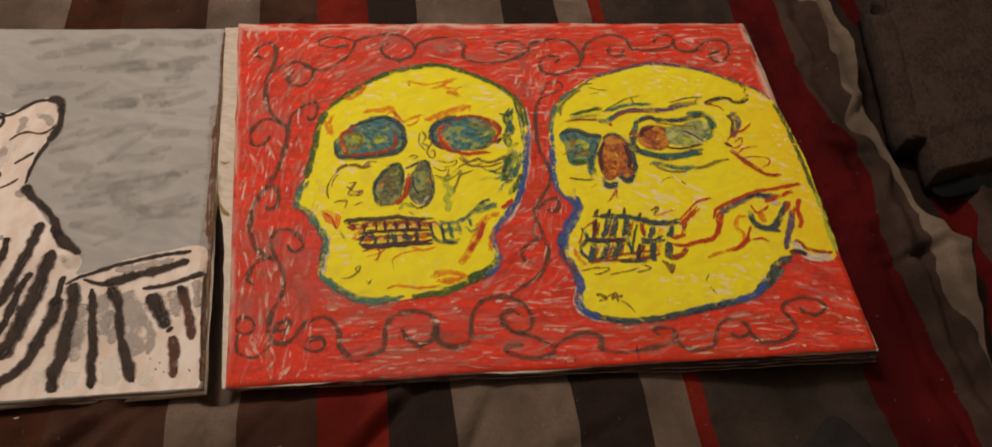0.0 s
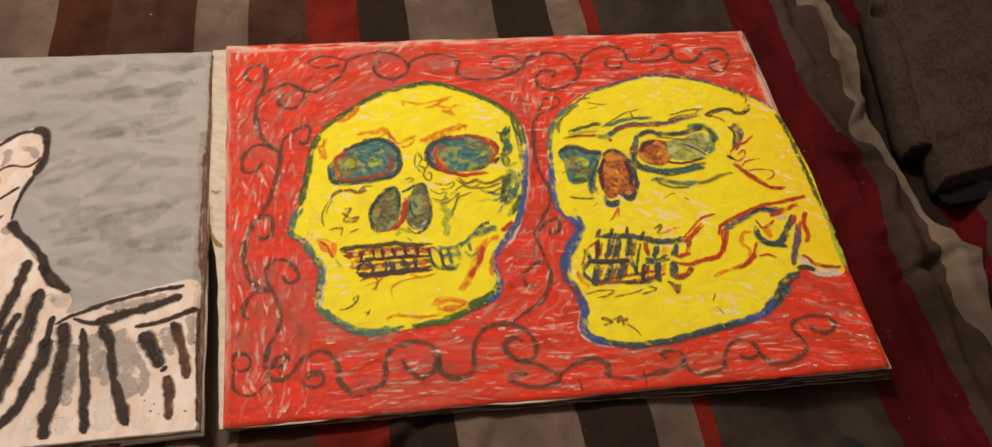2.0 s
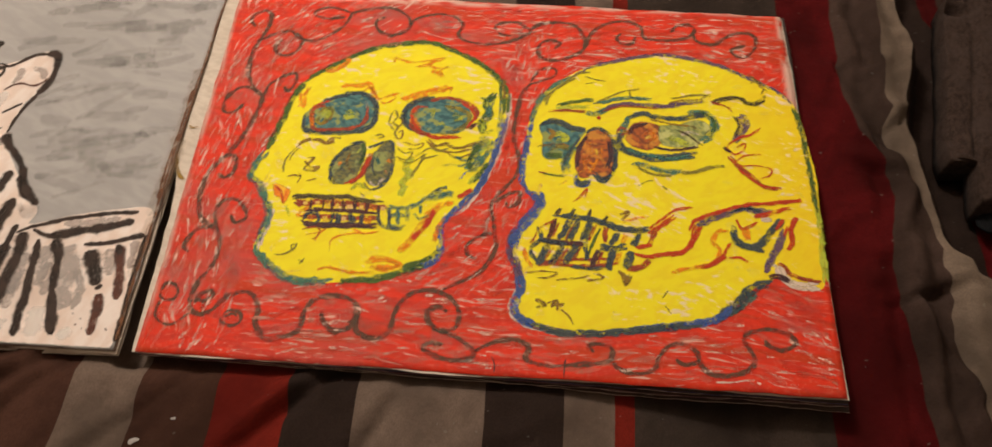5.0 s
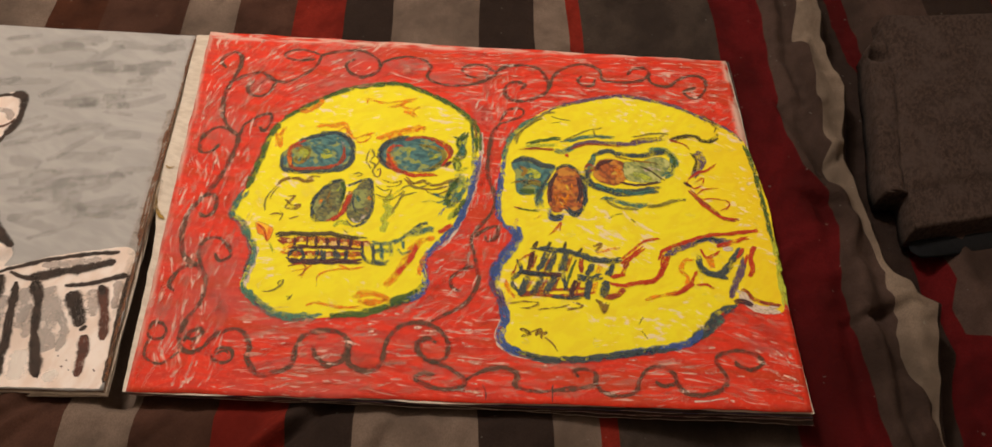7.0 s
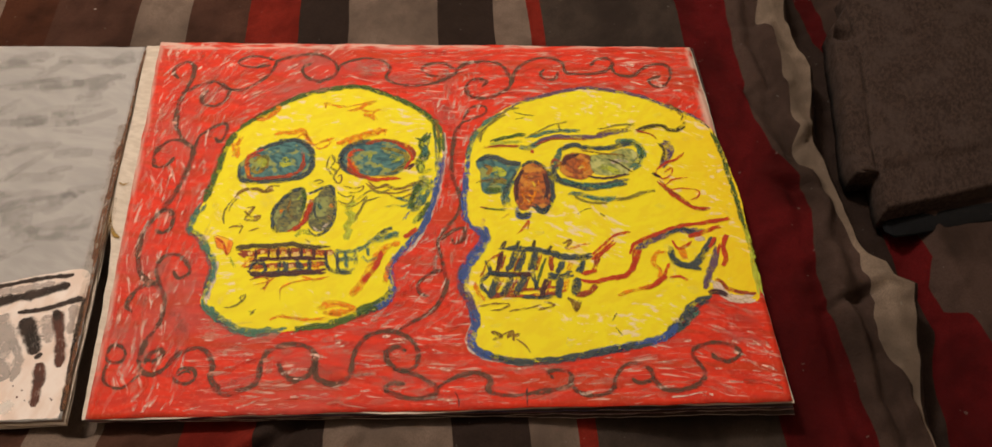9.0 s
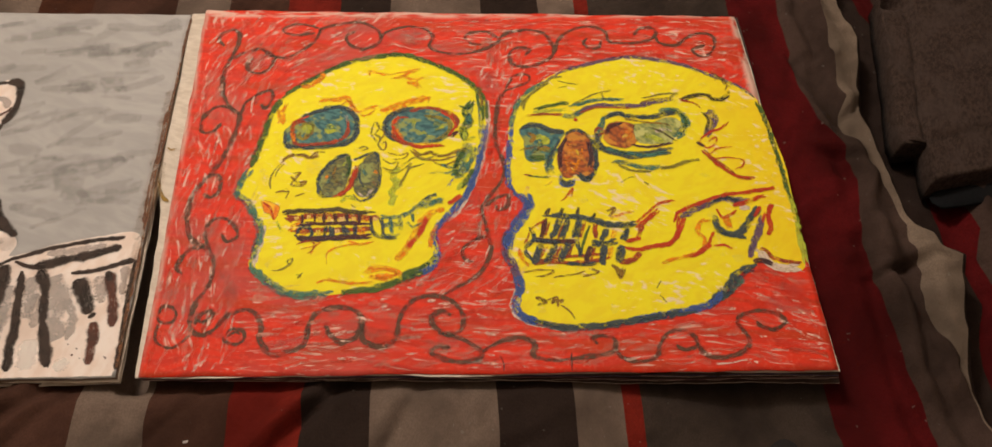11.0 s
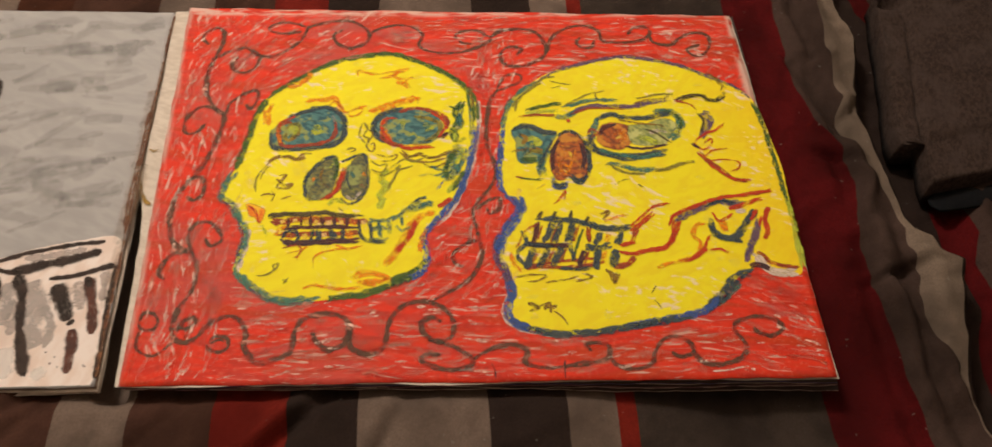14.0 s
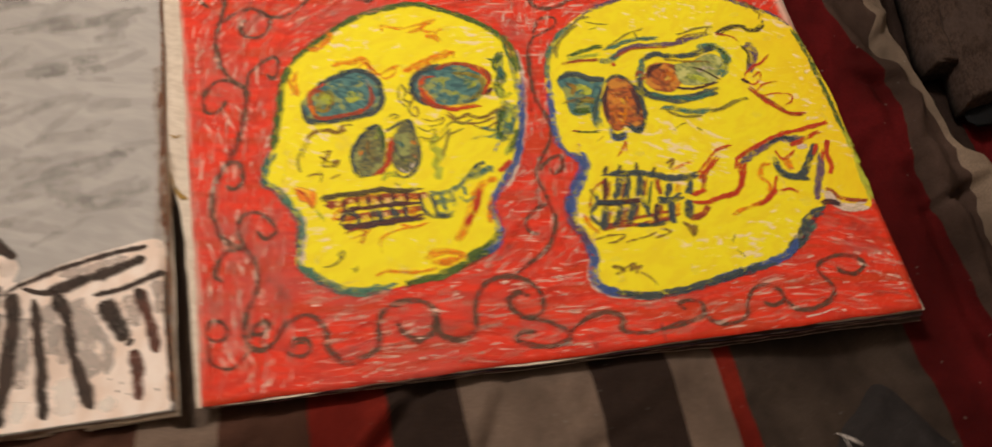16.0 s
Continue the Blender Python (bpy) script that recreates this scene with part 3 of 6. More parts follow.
sheet = tagged(sheet_mesh("drawing_sheet", CORNERS, TOP, 0.0008, RED, 0.0018, 3, follow=True),
               "red pastel drawing of two yellow skulls with curling vines", "drawing", "stack of drawings")
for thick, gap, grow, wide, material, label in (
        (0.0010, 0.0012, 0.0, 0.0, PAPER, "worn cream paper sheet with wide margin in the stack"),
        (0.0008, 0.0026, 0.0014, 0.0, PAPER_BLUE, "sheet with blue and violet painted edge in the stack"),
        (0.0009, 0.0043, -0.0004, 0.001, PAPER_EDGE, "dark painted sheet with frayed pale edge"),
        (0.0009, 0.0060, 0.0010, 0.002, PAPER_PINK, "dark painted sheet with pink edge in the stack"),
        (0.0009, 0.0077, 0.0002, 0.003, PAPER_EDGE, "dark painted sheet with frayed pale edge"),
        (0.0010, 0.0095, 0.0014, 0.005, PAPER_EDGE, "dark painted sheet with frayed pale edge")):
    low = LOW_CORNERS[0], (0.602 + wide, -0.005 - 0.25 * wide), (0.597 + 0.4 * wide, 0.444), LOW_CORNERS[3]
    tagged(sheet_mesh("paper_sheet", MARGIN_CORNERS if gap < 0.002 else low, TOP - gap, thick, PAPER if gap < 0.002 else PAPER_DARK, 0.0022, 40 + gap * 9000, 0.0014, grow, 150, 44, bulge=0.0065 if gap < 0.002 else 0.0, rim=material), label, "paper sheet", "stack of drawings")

board = tagged(sheet_mesh("painted_board", BOARD_CORNERS, TOP, 0.0016, GREYPAINT, 0.0014, 17, follow=True),
               "grey painting with a striped black and white shape", "painting", "stack of boards")
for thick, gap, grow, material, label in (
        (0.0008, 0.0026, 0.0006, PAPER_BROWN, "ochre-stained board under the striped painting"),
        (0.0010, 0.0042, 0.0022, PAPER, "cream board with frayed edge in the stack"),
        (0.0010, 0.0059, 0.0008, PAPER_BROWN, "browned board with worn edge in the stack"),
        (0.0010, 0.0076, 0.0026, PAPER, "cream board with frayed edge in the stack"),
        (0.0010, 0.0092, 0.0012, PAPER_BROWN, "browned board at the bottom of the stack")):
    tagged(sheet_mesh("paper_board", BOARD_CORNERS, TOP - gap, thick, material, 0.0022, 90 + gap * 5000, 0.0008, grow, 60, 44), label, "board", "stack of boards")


# ---- drawn lines and filled shapes, in millimetres on the sheet ----
LAYER = 0.00012
drawn = {}
shapes = {}


def lift(layer):
    """Height of the next mark over the sheet: later wax lies on earlier wax."""
    drawn[layer] = drawn.get(layer, 0) + 1
    return LAYER * layer + 0.000001 * drawn[layer]


def smooth_path(points, closed=False, pace=2.5):
    pts = [Vector(p) for p in points]
    if closed:
        pts = [pts[-1], *pts, pts[0], pts[1]]
    else:
        pts = [2 * pts[0] - pts[1], *pts, 2 * pts[-1] - pts[-2]]
    out = []
    for a, b, c, d in zip(pts, pts[1:], pts[2:], pts[3:]):
        n = max(1, round((c - b).length / pace))
        for i in range(n):
            t = i / n
            out.append(0.5 * (2 * b + (c - a) * t + (2 * a - 5 * b + 4 * c - d) * t * t + (3 * b - 3 * c + d - a) * t ** 3))
    if not closed:
        out.append(pts[-2])
    return out


def line(name, parent, material, width, layer, points):
    """A hand-drawn stroke with an uneven width and blunt, tapering ends; on the skulls the stick went over it again."""
    pace = 1.6
    whole = smooth_path(points, pace=pace)
    base = lift(layer)
    strands = (3 if width > 3.4 else 2) if parent.name.startswith("yellow_skull") else 1
    verts, faces, uv = [], [], []
    for k in range(strands):
        seed = random.random() * 90
        cut = int(0.14 * len(whole) * random.random()) if strands > 1 else 0
        path = whole[cut:] if random.random() < 0.5 or not cut else whole[:-cut]
        shift = (k - (strands - 1) / 2) * (0.30 if strands == 3 else 0.42) * width
        start = len(verts)
        for i, p in enumerate(path):
            q, r = path[max(0, i - 1)], path[min(len(path) - 1, i + 1)]
            side = Vector((-(r - q).y, (r - q).x)).normalized() if (r - q).length else Vector((0, 1))
            end = min(i, len(path) - 1 - i)
            w = width * (0.74 if strands == 1 else 0.36) * (1 + 0.4 * n1(i * 0.05, 0, seed, 2.6) + 0.3 * n1(i * 0.09, 0, seed, 3)) * (0.5 + 0.5 * min(1, end / 2.5))
            sway = (0.5 if strands == 1 else min(1.1, 0.30 * width)) * n1(i * 0.12, 1, seed, 2.5)
            p = p + side * (shift * (1 + 0.6 * n1(i * 0.1, 3, seed, 2)) + sway)
            for s in (-1, 0, 1):
                x, y = (p + side * w * s) * 0.001
                verts.append((x, y, top_height(x, y) + base + 3e-7 * i + 2e-6 * k))
                uv.append((float(s), 0.1 * i * pace + 7.0 * k))
        for i in range(len(path) - 1):
            a = start + 3 * i
            faces += [(a, a + 1, a + 4, a + 3), (a + 1, a + 2, a + 5, a + 4)]
    return mesh_object(name, verts, faces, material, parent, across=uv)


def fill(name, parent, material, layer, points):
    """A coloured-in shape with a rounded, slightly shaky edge."""
    base = lift(layer)
    small = max(p[0] for p in points) - min(p[0] for p in points) < 14
    path = smooth_path(points, True, 1.5 if small else 3.0)
    seed = random.random() * 90
    shapes.setdefault(name, []).append(path)
    bm = bmesh.new()
    deep = min(2.4, 0.22 * min(max(p[k] for p in points) - min(p[k] for p in points) for k in (0, 1)))
    spin = 1 if sum(p.x * q.y - q.x * p.y for p, q in zip(path, path[1:] + path[:1])) > 0 else -1
    outer, inner = [], []
    for i, p in enumerate(path):
        q, r = path[i - 1], path[(i + 1) % len(path)]
        p = p + Vector((0.7 * n1(i * 0.3, 0, seed, 1.5), 0.7 * n1(i * 0.3, 5, seed, 1.5)))
        inward = Vector((-(r - q).y, (r - q).x)).normalized() * spin
        for ring, at in ((outer, p - inward * deep * 0.4), (inner, p + inward * deep)):
            ring.append(bm.verts.new((at.x * 0.001, at.y * 0.001, TOP + base)))
    if name == "yellow_skull" or name == "pale_shape":
        for v in inner:
            bm.verts.remove(v)
        inner = outer
    uv = bm.loops.layers.uv.new("across")
    bmesh.ops.triangle_fill(bm, use_beauty=True, edges=[bm.edges.new((a, b)) for a, b in zip(inner, inner[1:] + inner[:1])], normal=(0, 0, 1))
    if inner is not outer:
        for i in range(len(path)):
            f = bm.faces.new((outer[i - 1], outer[i], inner[i], inner[i - 1]))
            for loop in f.loops:
                loop[uv].uv = (1.0 if loop.vert in (outer[i - 1], outer[i]) else 0.0, 0.0)
    bmesh.ops.recalc_face_normals(bm, faces=bm.faces)
    data = bpy.data.meshes.new(name)
    bm.to_mesh(data)
    bm.free()
    data.materials.append(material)
    ob = new(name, data)
    ob.parent = parent
    return ob


def scribble(name, parent, material, cx, cy, rx, ry, turns, width, layer, lean):
    """Restless loops of the crayon inside an oval."""
    points = []
    turns = int(1.7 * turns)
    width *= 0.85
    for i in range(2 * turns + 1):
        f = -1 + i / turns
        reach = math.sqrt(max(0.08, 1 - f * f)) * random.choice((-1, 1)) * random.uniform(0.1, 1.0)
        drift = random.uniform(-0.5, 0.5)
        along = max(-1, min(1, f * 0.9 + drift))
        u, v = (along, reach) if rx >= ry else (reach, along)
        points.append((cx + rx * u, cy + ry * v))
    return line(name, parent, material, width, layer, points)


skull_a = fill("yellow_skull", sheet, YELLOW, 1, [(58,193),(68,183),(78,165),(85,146),(81,123),(80,109),(96,94),(112,82),(130,78),(158,79),(193,84),(219,93),(241,102),(250,111),(252,124),(249,143),(256,157),(269,174),(281,192),(292,227),(298,260),(302,290),(300,317),(291,334),(277,348),(254,364),(234,374),(211,382),(182,378),(154,370),(126,352),(105,335),(86,315),(79,294),(76,273),(71,245),(66,221),(58,206)])
skull_b = fill("yellow_skull", sheet, YELLOW_DEEP, 1, [(335,307),(346,324),(363,340),(385,355),(411,365),(441,374),(465,378),(494,374),(522,366),(549,352),(574,336),(592,317),(598,292),(601,260),(604,225),(603,195),(601,161),(599,129),(595,101),(578,98),(566,104),(560,113),(548,103),(535,97),(525,87),(514,74),(502,64),(486,58),(459,53),(426,47),(394,42),(364,42),(341,47),(327,54),(322,65),(328,82),(326,96),(320,111),(318,125),(321,143),(329,157),(338,168),(342,179),(335,188),(327,194),(322,204),(322,225),(325,249),(326,275)])
line("outline", skull_a, GREEN, 6.0, 3, [(301,287),(300,315),(291,333),(277,348),(254,364),(234,374),(211,382),(182,378),(154,370),(126,352),(105,335),(86,315)])
line("outline", skull_a, GREEN, 6.5, 3, [(87,316),(79,294),(76,273),(71,245),(67,222)])
line("outline", skull_a, TEAL, 6.5, 3, [(67,224),(60,208),(58,193),(68,183),(78,165),(85,146),(81,123),(80,109)])
line("outline", skull_a, TEAL, 7.5, 3, [(80,110),(96,94),(112,82),(130,78),(158,79)])
line("outline", skull_a, GREEN, 6.5, 3, [(155,79),(193,84),(219,93),(238,101)])
line("outline", skull_a, BLUE, 6.0, 3, [(219,94),(241,102),(250,111),(252,124),(249,143),(256,157),(269,174),(281,192),(290,219)])
line("outline", skull_a, BLUE, 6.5, 3, [(283,200),(292,227),(298,258),(302,287)])
line("highlight", skull_a, CREAM, 4.5, 2, [(263,156),(274,175),(284,196),(294,227),(300,258),(304,287),(303,314)])
line("highlight", skull_a, CREAM, 4.5, 2, [(87,155),(87,140),(84,120),(85,109)])
line("crease", skull_a, TEAL, 3, 3, [(293,331),(295,299),(295,260)])
line("outline", skull_b, VIOLET, 4.5, 3, [(592,316),(574,335),(548,351),(522,365),(494,373),(465,378),(441,374),(411,365),(385,355),(363,339)])
line("outline", skull_b, TEAL, 5.0, 3, [(365,341),(346,323),(335,306),(326,275)])
line("outline", skull_b, BLUE, 5.5, 3, [(328,282),(325,249),(322,225),(322,204),(328,193)])
line("outline", skull_b, BLUE, 10.0, 3, [(327,194),(336,187),(341,177),(337,167),(328,155),(321,141),(317,125)])
line("outline", skull_b, VIOLET, 7.0, 3, [(324,154),(317,139),(316,121),(321,109),(326,95)])
line("outline", skull_b, BLUE, 7.0, 3, [(322,107),(326,95),(327,81),(322,65),(327,54),(341,47)])
line("outline", skull_b, DARKTEAL, 6.5, 3, [(330,51),(344,46),(364,41),(394,42),(426,46),(459,52),(486,57)])
line("outline", skull_b, BLUE, 7.0, 3, [(426,47),(459,53),(486,58),(503,65),(515,75)])
line("outline", skull_b, DARKTEAL, 9.0, 3, [(499,62),(515,75),(526,88),(536,97),(552,102)])
line("outline", skull_b, TEAL, 6.0, 2, [(509,66),(524,79),(536,89)])
line("outline", skull_b, GREEN, 4.5, 3, [(593,311),(597,286),(599,249),(600,210),(600,181)])
line("outline", skull_b, LIME, 5.0, 3, [(601,187),(601,157),(599,126),(599,103)])
line("highlight", skull_b, CREAM, 4, 2, [(364,40),(340,44),(325,51),(318,63),(323,81)])
line("highlight", skull_b, CREAM, 8, 4, [(552,122),(557,118),(563,107),(575,100),(592,101)])
line("outline", skull_b, OLIVE, 2.5, 4, [(338,299),(343,313),(355,326),(371,339)])
scribble("chin_mark", skull_b, BROWN, 353, 68, 13, 6, 6, 2.6, 4, 0)
line("chin_mark", skull_b, BROWN, 2, 4, [(363,64),(371,57),(375,49)])
line("chin_mark", skull_b, OLIVE, 2, 4, [(458,88),(453,80)])
line("chin_mark", skull_b, OLIVE, 2, 4, [(455,73),(460,65)])
# face of the first skull
fill("eye_socket", skull_a, TEAL_FILL, 2, [(94.3, 270.6), (99.9, 279.9), (111.8, 292.3), (127.7, 300.5), (146, 307), (158, 301.2), (167.5, 291.6), (169.4, 274.6), (167.7, 261.2), (158.5, 253.8), (142.3, 251.2), (122.9, 249.4), (105.2, 251.1), (97.9, 257.6)])
line("socket_rim", skull_a, DARKTEAL, 5.5, 3, [(96, 273.4), (97.9, 257.6), (103.9, 251), (119.6, 250.1), (142.2, 252.1), (157, 255.4), (166.3, 262.9), (168.4, 279), (166.1, 292.5), (157.2, 302.1), (146.2, 305.2), (127.8, 299.6), (111.9, 291.4)])
line("socket_rim", skull_a, RUST, 3.9, 4, [(115.8, 286.1), (104.3, 281.9), (103.5, 271.1), (106.3, 258.1), (112.6, 254), (132.1, 255), (151.4, 259.5), (159.2, 269.6), (157.6, 289.3)])
line("socket_rim", skull_a, ORANGE, 3.9, 5, [(103.1, 280), (103.2, 268.5), (107, 258.1)])
line("socket_rim", skull_a, RED_LINE, 3.1, 5, [(100.8, 283.5), (108.9, 287.6), (118.4, 292.6)])
line("highlight", skull_a, OLIVE, 3.9, 4, [(110.2, 275.9), (116.2, 282.5), (123, 281.1), (120.8, 269.4), (115, 262), (110.1, 265.3), (111.7, 274.2)])
line("highlight", skull_a, LIME, 3.9, 5, [(112.6, 272.5), (117.2, 279), (121.4, 276.5), (117.6, 269.2)])
line("highlight", skull_a, LIME, 4.7, 5, [(136.8, 275.5), (141.7, 279.4), (145.5, 274.2), (140.6, 270.4), (136.8, 275.5)])
line("shading", skull_a, BROWN, 3.1, 5, [(115.1, 261.1), (121.2, 265.9), (125.3, 271.4)])
line("highlight", skull_a, CREAM, 3.2, 6, [(156.5, 294.7), (157.9, 284.8)])
line("brow_mark", skull_a, ORANGE, 5.6, 4, [(126.4, 313.4), (136.4, 315.8), (146.6, 315.5), (156.7, 317), (162.3, 306.1), (160, 301.3)])
line("brow_mark", skull_a, ORANGE, 4.0, 4, [(150.7, 307.3), (159.1, 313.3), (166.9, 298.9), (174.9, 301.2), (184.7, 306.4), (187.9, 309.3)])
line("brow_mark", skull_a, ORANGE, 3.2, 4, [(168.5, 295.3), (176.8, 293), (185.1, 299.9), (181.3, 307.1)])
line("brow_mark", skull_a, ORANGE, 7.0, 4, [(87.2, 301.9), (90.9, 288.4), (89.6, 282)])
line("brow_mark", skull_a, ORANGE, 4.0, 4, [(94.1, 311.6), (91.1, 297.6)])
line("brow_mark", skull_a, ORANGE, 4.9, 4, [(107.3, 333.2), (117.1, 338.6), (124.8, 343.8), (128.2, 351.9), (126.4, 356.7)])
line("brow_mark", skull_a, ORANGE, 3.2, 4, [(111.1, 330.5), (123.8, 339.9), (130.6, 349.1)])
line("brow_mark", skull_a, ORANGE, 3.3, 4, [(178.5, 349.9), (178.1, 356.7), (186.6, 354.3), (197.9, 352), (213.2, 354.9), (230.6, 359.8)])
line("brow_mark", skull_a, ORANGE, 4.1, 4, [(201, 346.3), (213.4, 349), (220.2, 354.3), (232.7, 359)])
line("brow_mark", skull_a, ORANGE, 3.3, 4, [(213.4, 349), (224.1, 344.7), (235.9, 347.3), (229.1, 341.1), (233.6, 331.7)])
line("brow_mark", skull_a, ORANGE, 4.9, 4, [(218.7, 339.6), (226.4, 338.1), (231.5, 332.6)])
line("brow_mark", skull_a, ORANGE, 5.6, 4, [(192, 298.4), (203.1, 304.6), (218.5, 311.9), (234, 317.5), (242.2, 318.9)])
line("brow_mark", skull_a, ORANGE, 4.0, 4, [(196.8, 296.9), (215.3, 305.3), (232.1, 311.8), (242.2, 318), (241.1, 310.4)])
fill("eye_socket", skull_a, TEAL_FILL, 2, [(197.7, 280.6), (203.7, 292.7), (215.6, 299.7), (232.4, 303.4), (249.5, 302.5), (259.8, 297.5), (264.6, 288.6), (267.5, 277), (262.3, 264.3), (251.8, 255.9), (234, 255), (217.4, 258.5), (205.2, 264.9), (199.5, 271.7)])
line("socket_rim", skull_a, DARKTEAL, 6.3, 3, [(230.4, 302.4), (215.5, 300.6), (203.7, 293.6), (198.2, 282.4), (199.6, 269.9), (208, 261.5), (218.8, 256.8)])
line("socket_rim", skull_a, ORANGE, 6.3, 4, [(216, 289.7), (208.1, 286.5), (205.8, 278.3), (209, 267.8), (216, 260.2)])
line("socket_rim", skull_a, RED_LINE, 3.1, 5, [(220.7, 290.8), (209.3, 288.4), (205.9, 277.4), (210.5, 265.2), (218.8, 256.8)])
line("socket_rim", skull_a, RUST, 4.7, 4, [(202.3, 268.3), (216.1, 256.7), (227.5, 252.9)])
line("socket_rim", skull_a, RUST, 4.0, 4, [(222.4, 298.2), (235.8, 303.6), (250.9, 301.6), (263.2, 295.9), (270, 289.8), (272.8, 282.7), (268.9, 271.7)])
line("socket_rim", skull_a, RED_LINE, 3.2, 5, [(252.9, 299), (264.6, 290.4), (270.1, 280.8), (266.2, 270.7), (262.3, 264.3)])
line("socket_rim", skull_a, RED_LINE, 3.9, 4, [(220.8, 255.2), (232.2, 250.6), (247.3, 252.2), (258.5, 251.9)])
line("socket_rim", skull_a, ORANGE, 2.3, 5, [(227.5, 252.9), (243.9, 254.6), (257.2, 250.9)])
line("socket_rim", skull_a, MAROON, 3.1, 5, [(261, 263.4), (271.6, 270.1), (266.3, 262.8)])
line("highlight", skull_a, OLIVE, 4.0, 4, [(237.5, 291.7), (248.4, 290.5), (257.9, 287.4), (264.8, 280.5), (263.5, 271.5), (253.7, 261.2), (243.9, 256.4)])
line("highlight", skull_a, LIME, 4.0, 5, [(246.7, 277.7), (251.3, 281.6), (255.4, 276.4), (248.8, 273.4)])
line("highlight", skull_a, LIME, 3.2, 5, [(223, 283.7), (228.3, 285.8), (225.9, 278.4)])
line("highlight", skull_a, LIME, 2.4, 5, [(231.7, 266.3), (238.2, 268.4), (243.7, 263.4)])
line("wrinkle", skull_a, OLIVE, 2.3, 4, [(188.1, 284.6), (191.3, 275.7), (187.8, 266.7), (194, 262.6), (191.3, 253.7), (195.6, 247)])
line("wrinkle", skull_a, BROWN, 2.0, 4, [(191.3, 275.7), (196.9, 269.8), (193.5, 260.8), (189.3, 264.1)])
line("wrinkle", skull_a, OLIVE, 1.9, 4, [(170.7, 247.5), (177, 251.2), (181.1, 248.8), (175.4, 246)])
line("wrinkle", skull_a, BROWN, 1.9, 4, [(193.9, 253.8), (198.9, 257.6), (198.2, 247.1), (191.6, 248.5)])
line("wrinkle", skull_a, OLIVE, 2.0, 4, [(186.7, 284.5), (183.7, 269.1), (189.7, 257.1)])
line("wrinkle", skull_a, BROWN, 2.3, 4, [(201.7, 243.8), (211.7, 239.2), (221.4, 242.3), (218.4, 236.1), (206.8, 233.9)])
line("wrinkle", skull_a, OLIVE, 1.9, 4, [(195.6, 235), (204.4, 228.7), (212.1, 230.7), (207.4, 220.5), (196.9, 224.1)])
line("wrinkle", skull_a, OLIVE, 1.9, 4, [(199.7, 220.1), (209.6, 216.4), (218.9, 222.7), (225.1, 229.7)])
line("wrinkle", skull_a, BROWN, 3.9, 4, [(224.5, 246.7), (232.5, 240.2), (244.3, 242.5), (254.2, 237.9), (267.2, 242), (280.4, 249.5)])
line("wrinkle", skull_a, BROWN, 3.1, 4, [(228, 240), (238, 234.5), (254.3, 232.8), (270.6, 238.7)])
line("wrinkle", skull_a, OLIVE, 2.3, 4, [(215.6, 225), (228.1, 236.6), (238, 233.7), (247.7, 237.6)])
line("wrinkle", skull_a, OLIVE, 2.3, 4, [(219.3, 215.2), (225.4, 223.8), (238.2, 227.8)])
line("wrinkle", skull_a, BROWN, 2.7, 4, [(244.5, 232.3), (256.4, 226.2), (269.3, 231.8), (277.1, 242.5)])
line("shading", skull_a, LIME, 6.8, 3, [(212.4, 224.9), (206.6, 212.1), (212.1, 204.2), (206.4, 191.8), (211.2, 184)])
line("shading", skull_a, OLIVE, 3.0, 4, [(225.1, 229.7), (219.4, 212.7), (213.6, 200.2)])
line("shading", skull_a, LIME, 5.9, 3, [(209.1, 187.9), (207.2, 176.7)])
line("shading", skull_a, GREEN, 8.0, 4, [(290.4, 315), (287, 308.2), (280.2, 298.6), (283.6, 285.1), (278.3, 271.3), (280.3, 258.2)])
line("shading", skull_a, GREEN, 3.2, 4, [(273.3, 305.6), (283.6, 303.4), (290.4, 313.1)])
line("shading", skull_a, TEAL, 4.8, 5, [(287, 303.6), (283.6, 289.6), (285.6, 276.2)])
line("shading", skull_a, LIME, 3.9, 5, [(278.9, 274.1), (280.3, 260), (290.3, 263.1)])
line("shading", skull_a, TEAL, 9.3, 4, [(283.6, 255.8), (280.4, 245.2), (273.9, 236.3), (277.2, 223.8), (267.6, 210.9)])
line("shading", skull_a, GREEN, 4.6, 5, [(280.4, 249.5), (271.9, 232), (269.5, 219.3), (274, 211.2)])
line("shading", skull_a, TEAL, 4.6, 4, [(290.3, 250), (283.7, 228.3), (276, 211.3)])
line("shading", skull_a, TEAL, 3.8, 4, [(254.4, 226.9), (264.2, 223.2), (273.9, 227.9)])
line("shading", skull_a, TEAL, 3.0, 4, [(242.4, 215.5), (251.4, 217.6), (261.1, 216.4), (270.7, 221.8)])
line("shading", skull_a, BLUE, 3.0, 4, [(261.4, 198.4), (267.6, 210.9)])
line("shading", skull_a, GREEN, 4.6, 4, [(274.8, 197.4), (280.5, 209.9), (287.6, 221)])
line("shading", skull_a, LIME, 3.8, 5, [(271, 194.8), (277.3, 207.2)])
line("shading", skull_a, LIME, 3.1, 5, [(287, 249.8), (283.7, 239.4), (277.2, 230.5)])
line("shading", skull_a, BROWN, 3.3, 4, [(298.8, 332.5), (296, 320.9), (298.7, 311.7), (293.8, 304)])
line("shading", skull_a, GREEN, 2.4, 4, [(291.9, 332.1), (294.5, 308.6), (298.6, 295), (297.1, 276.8)])
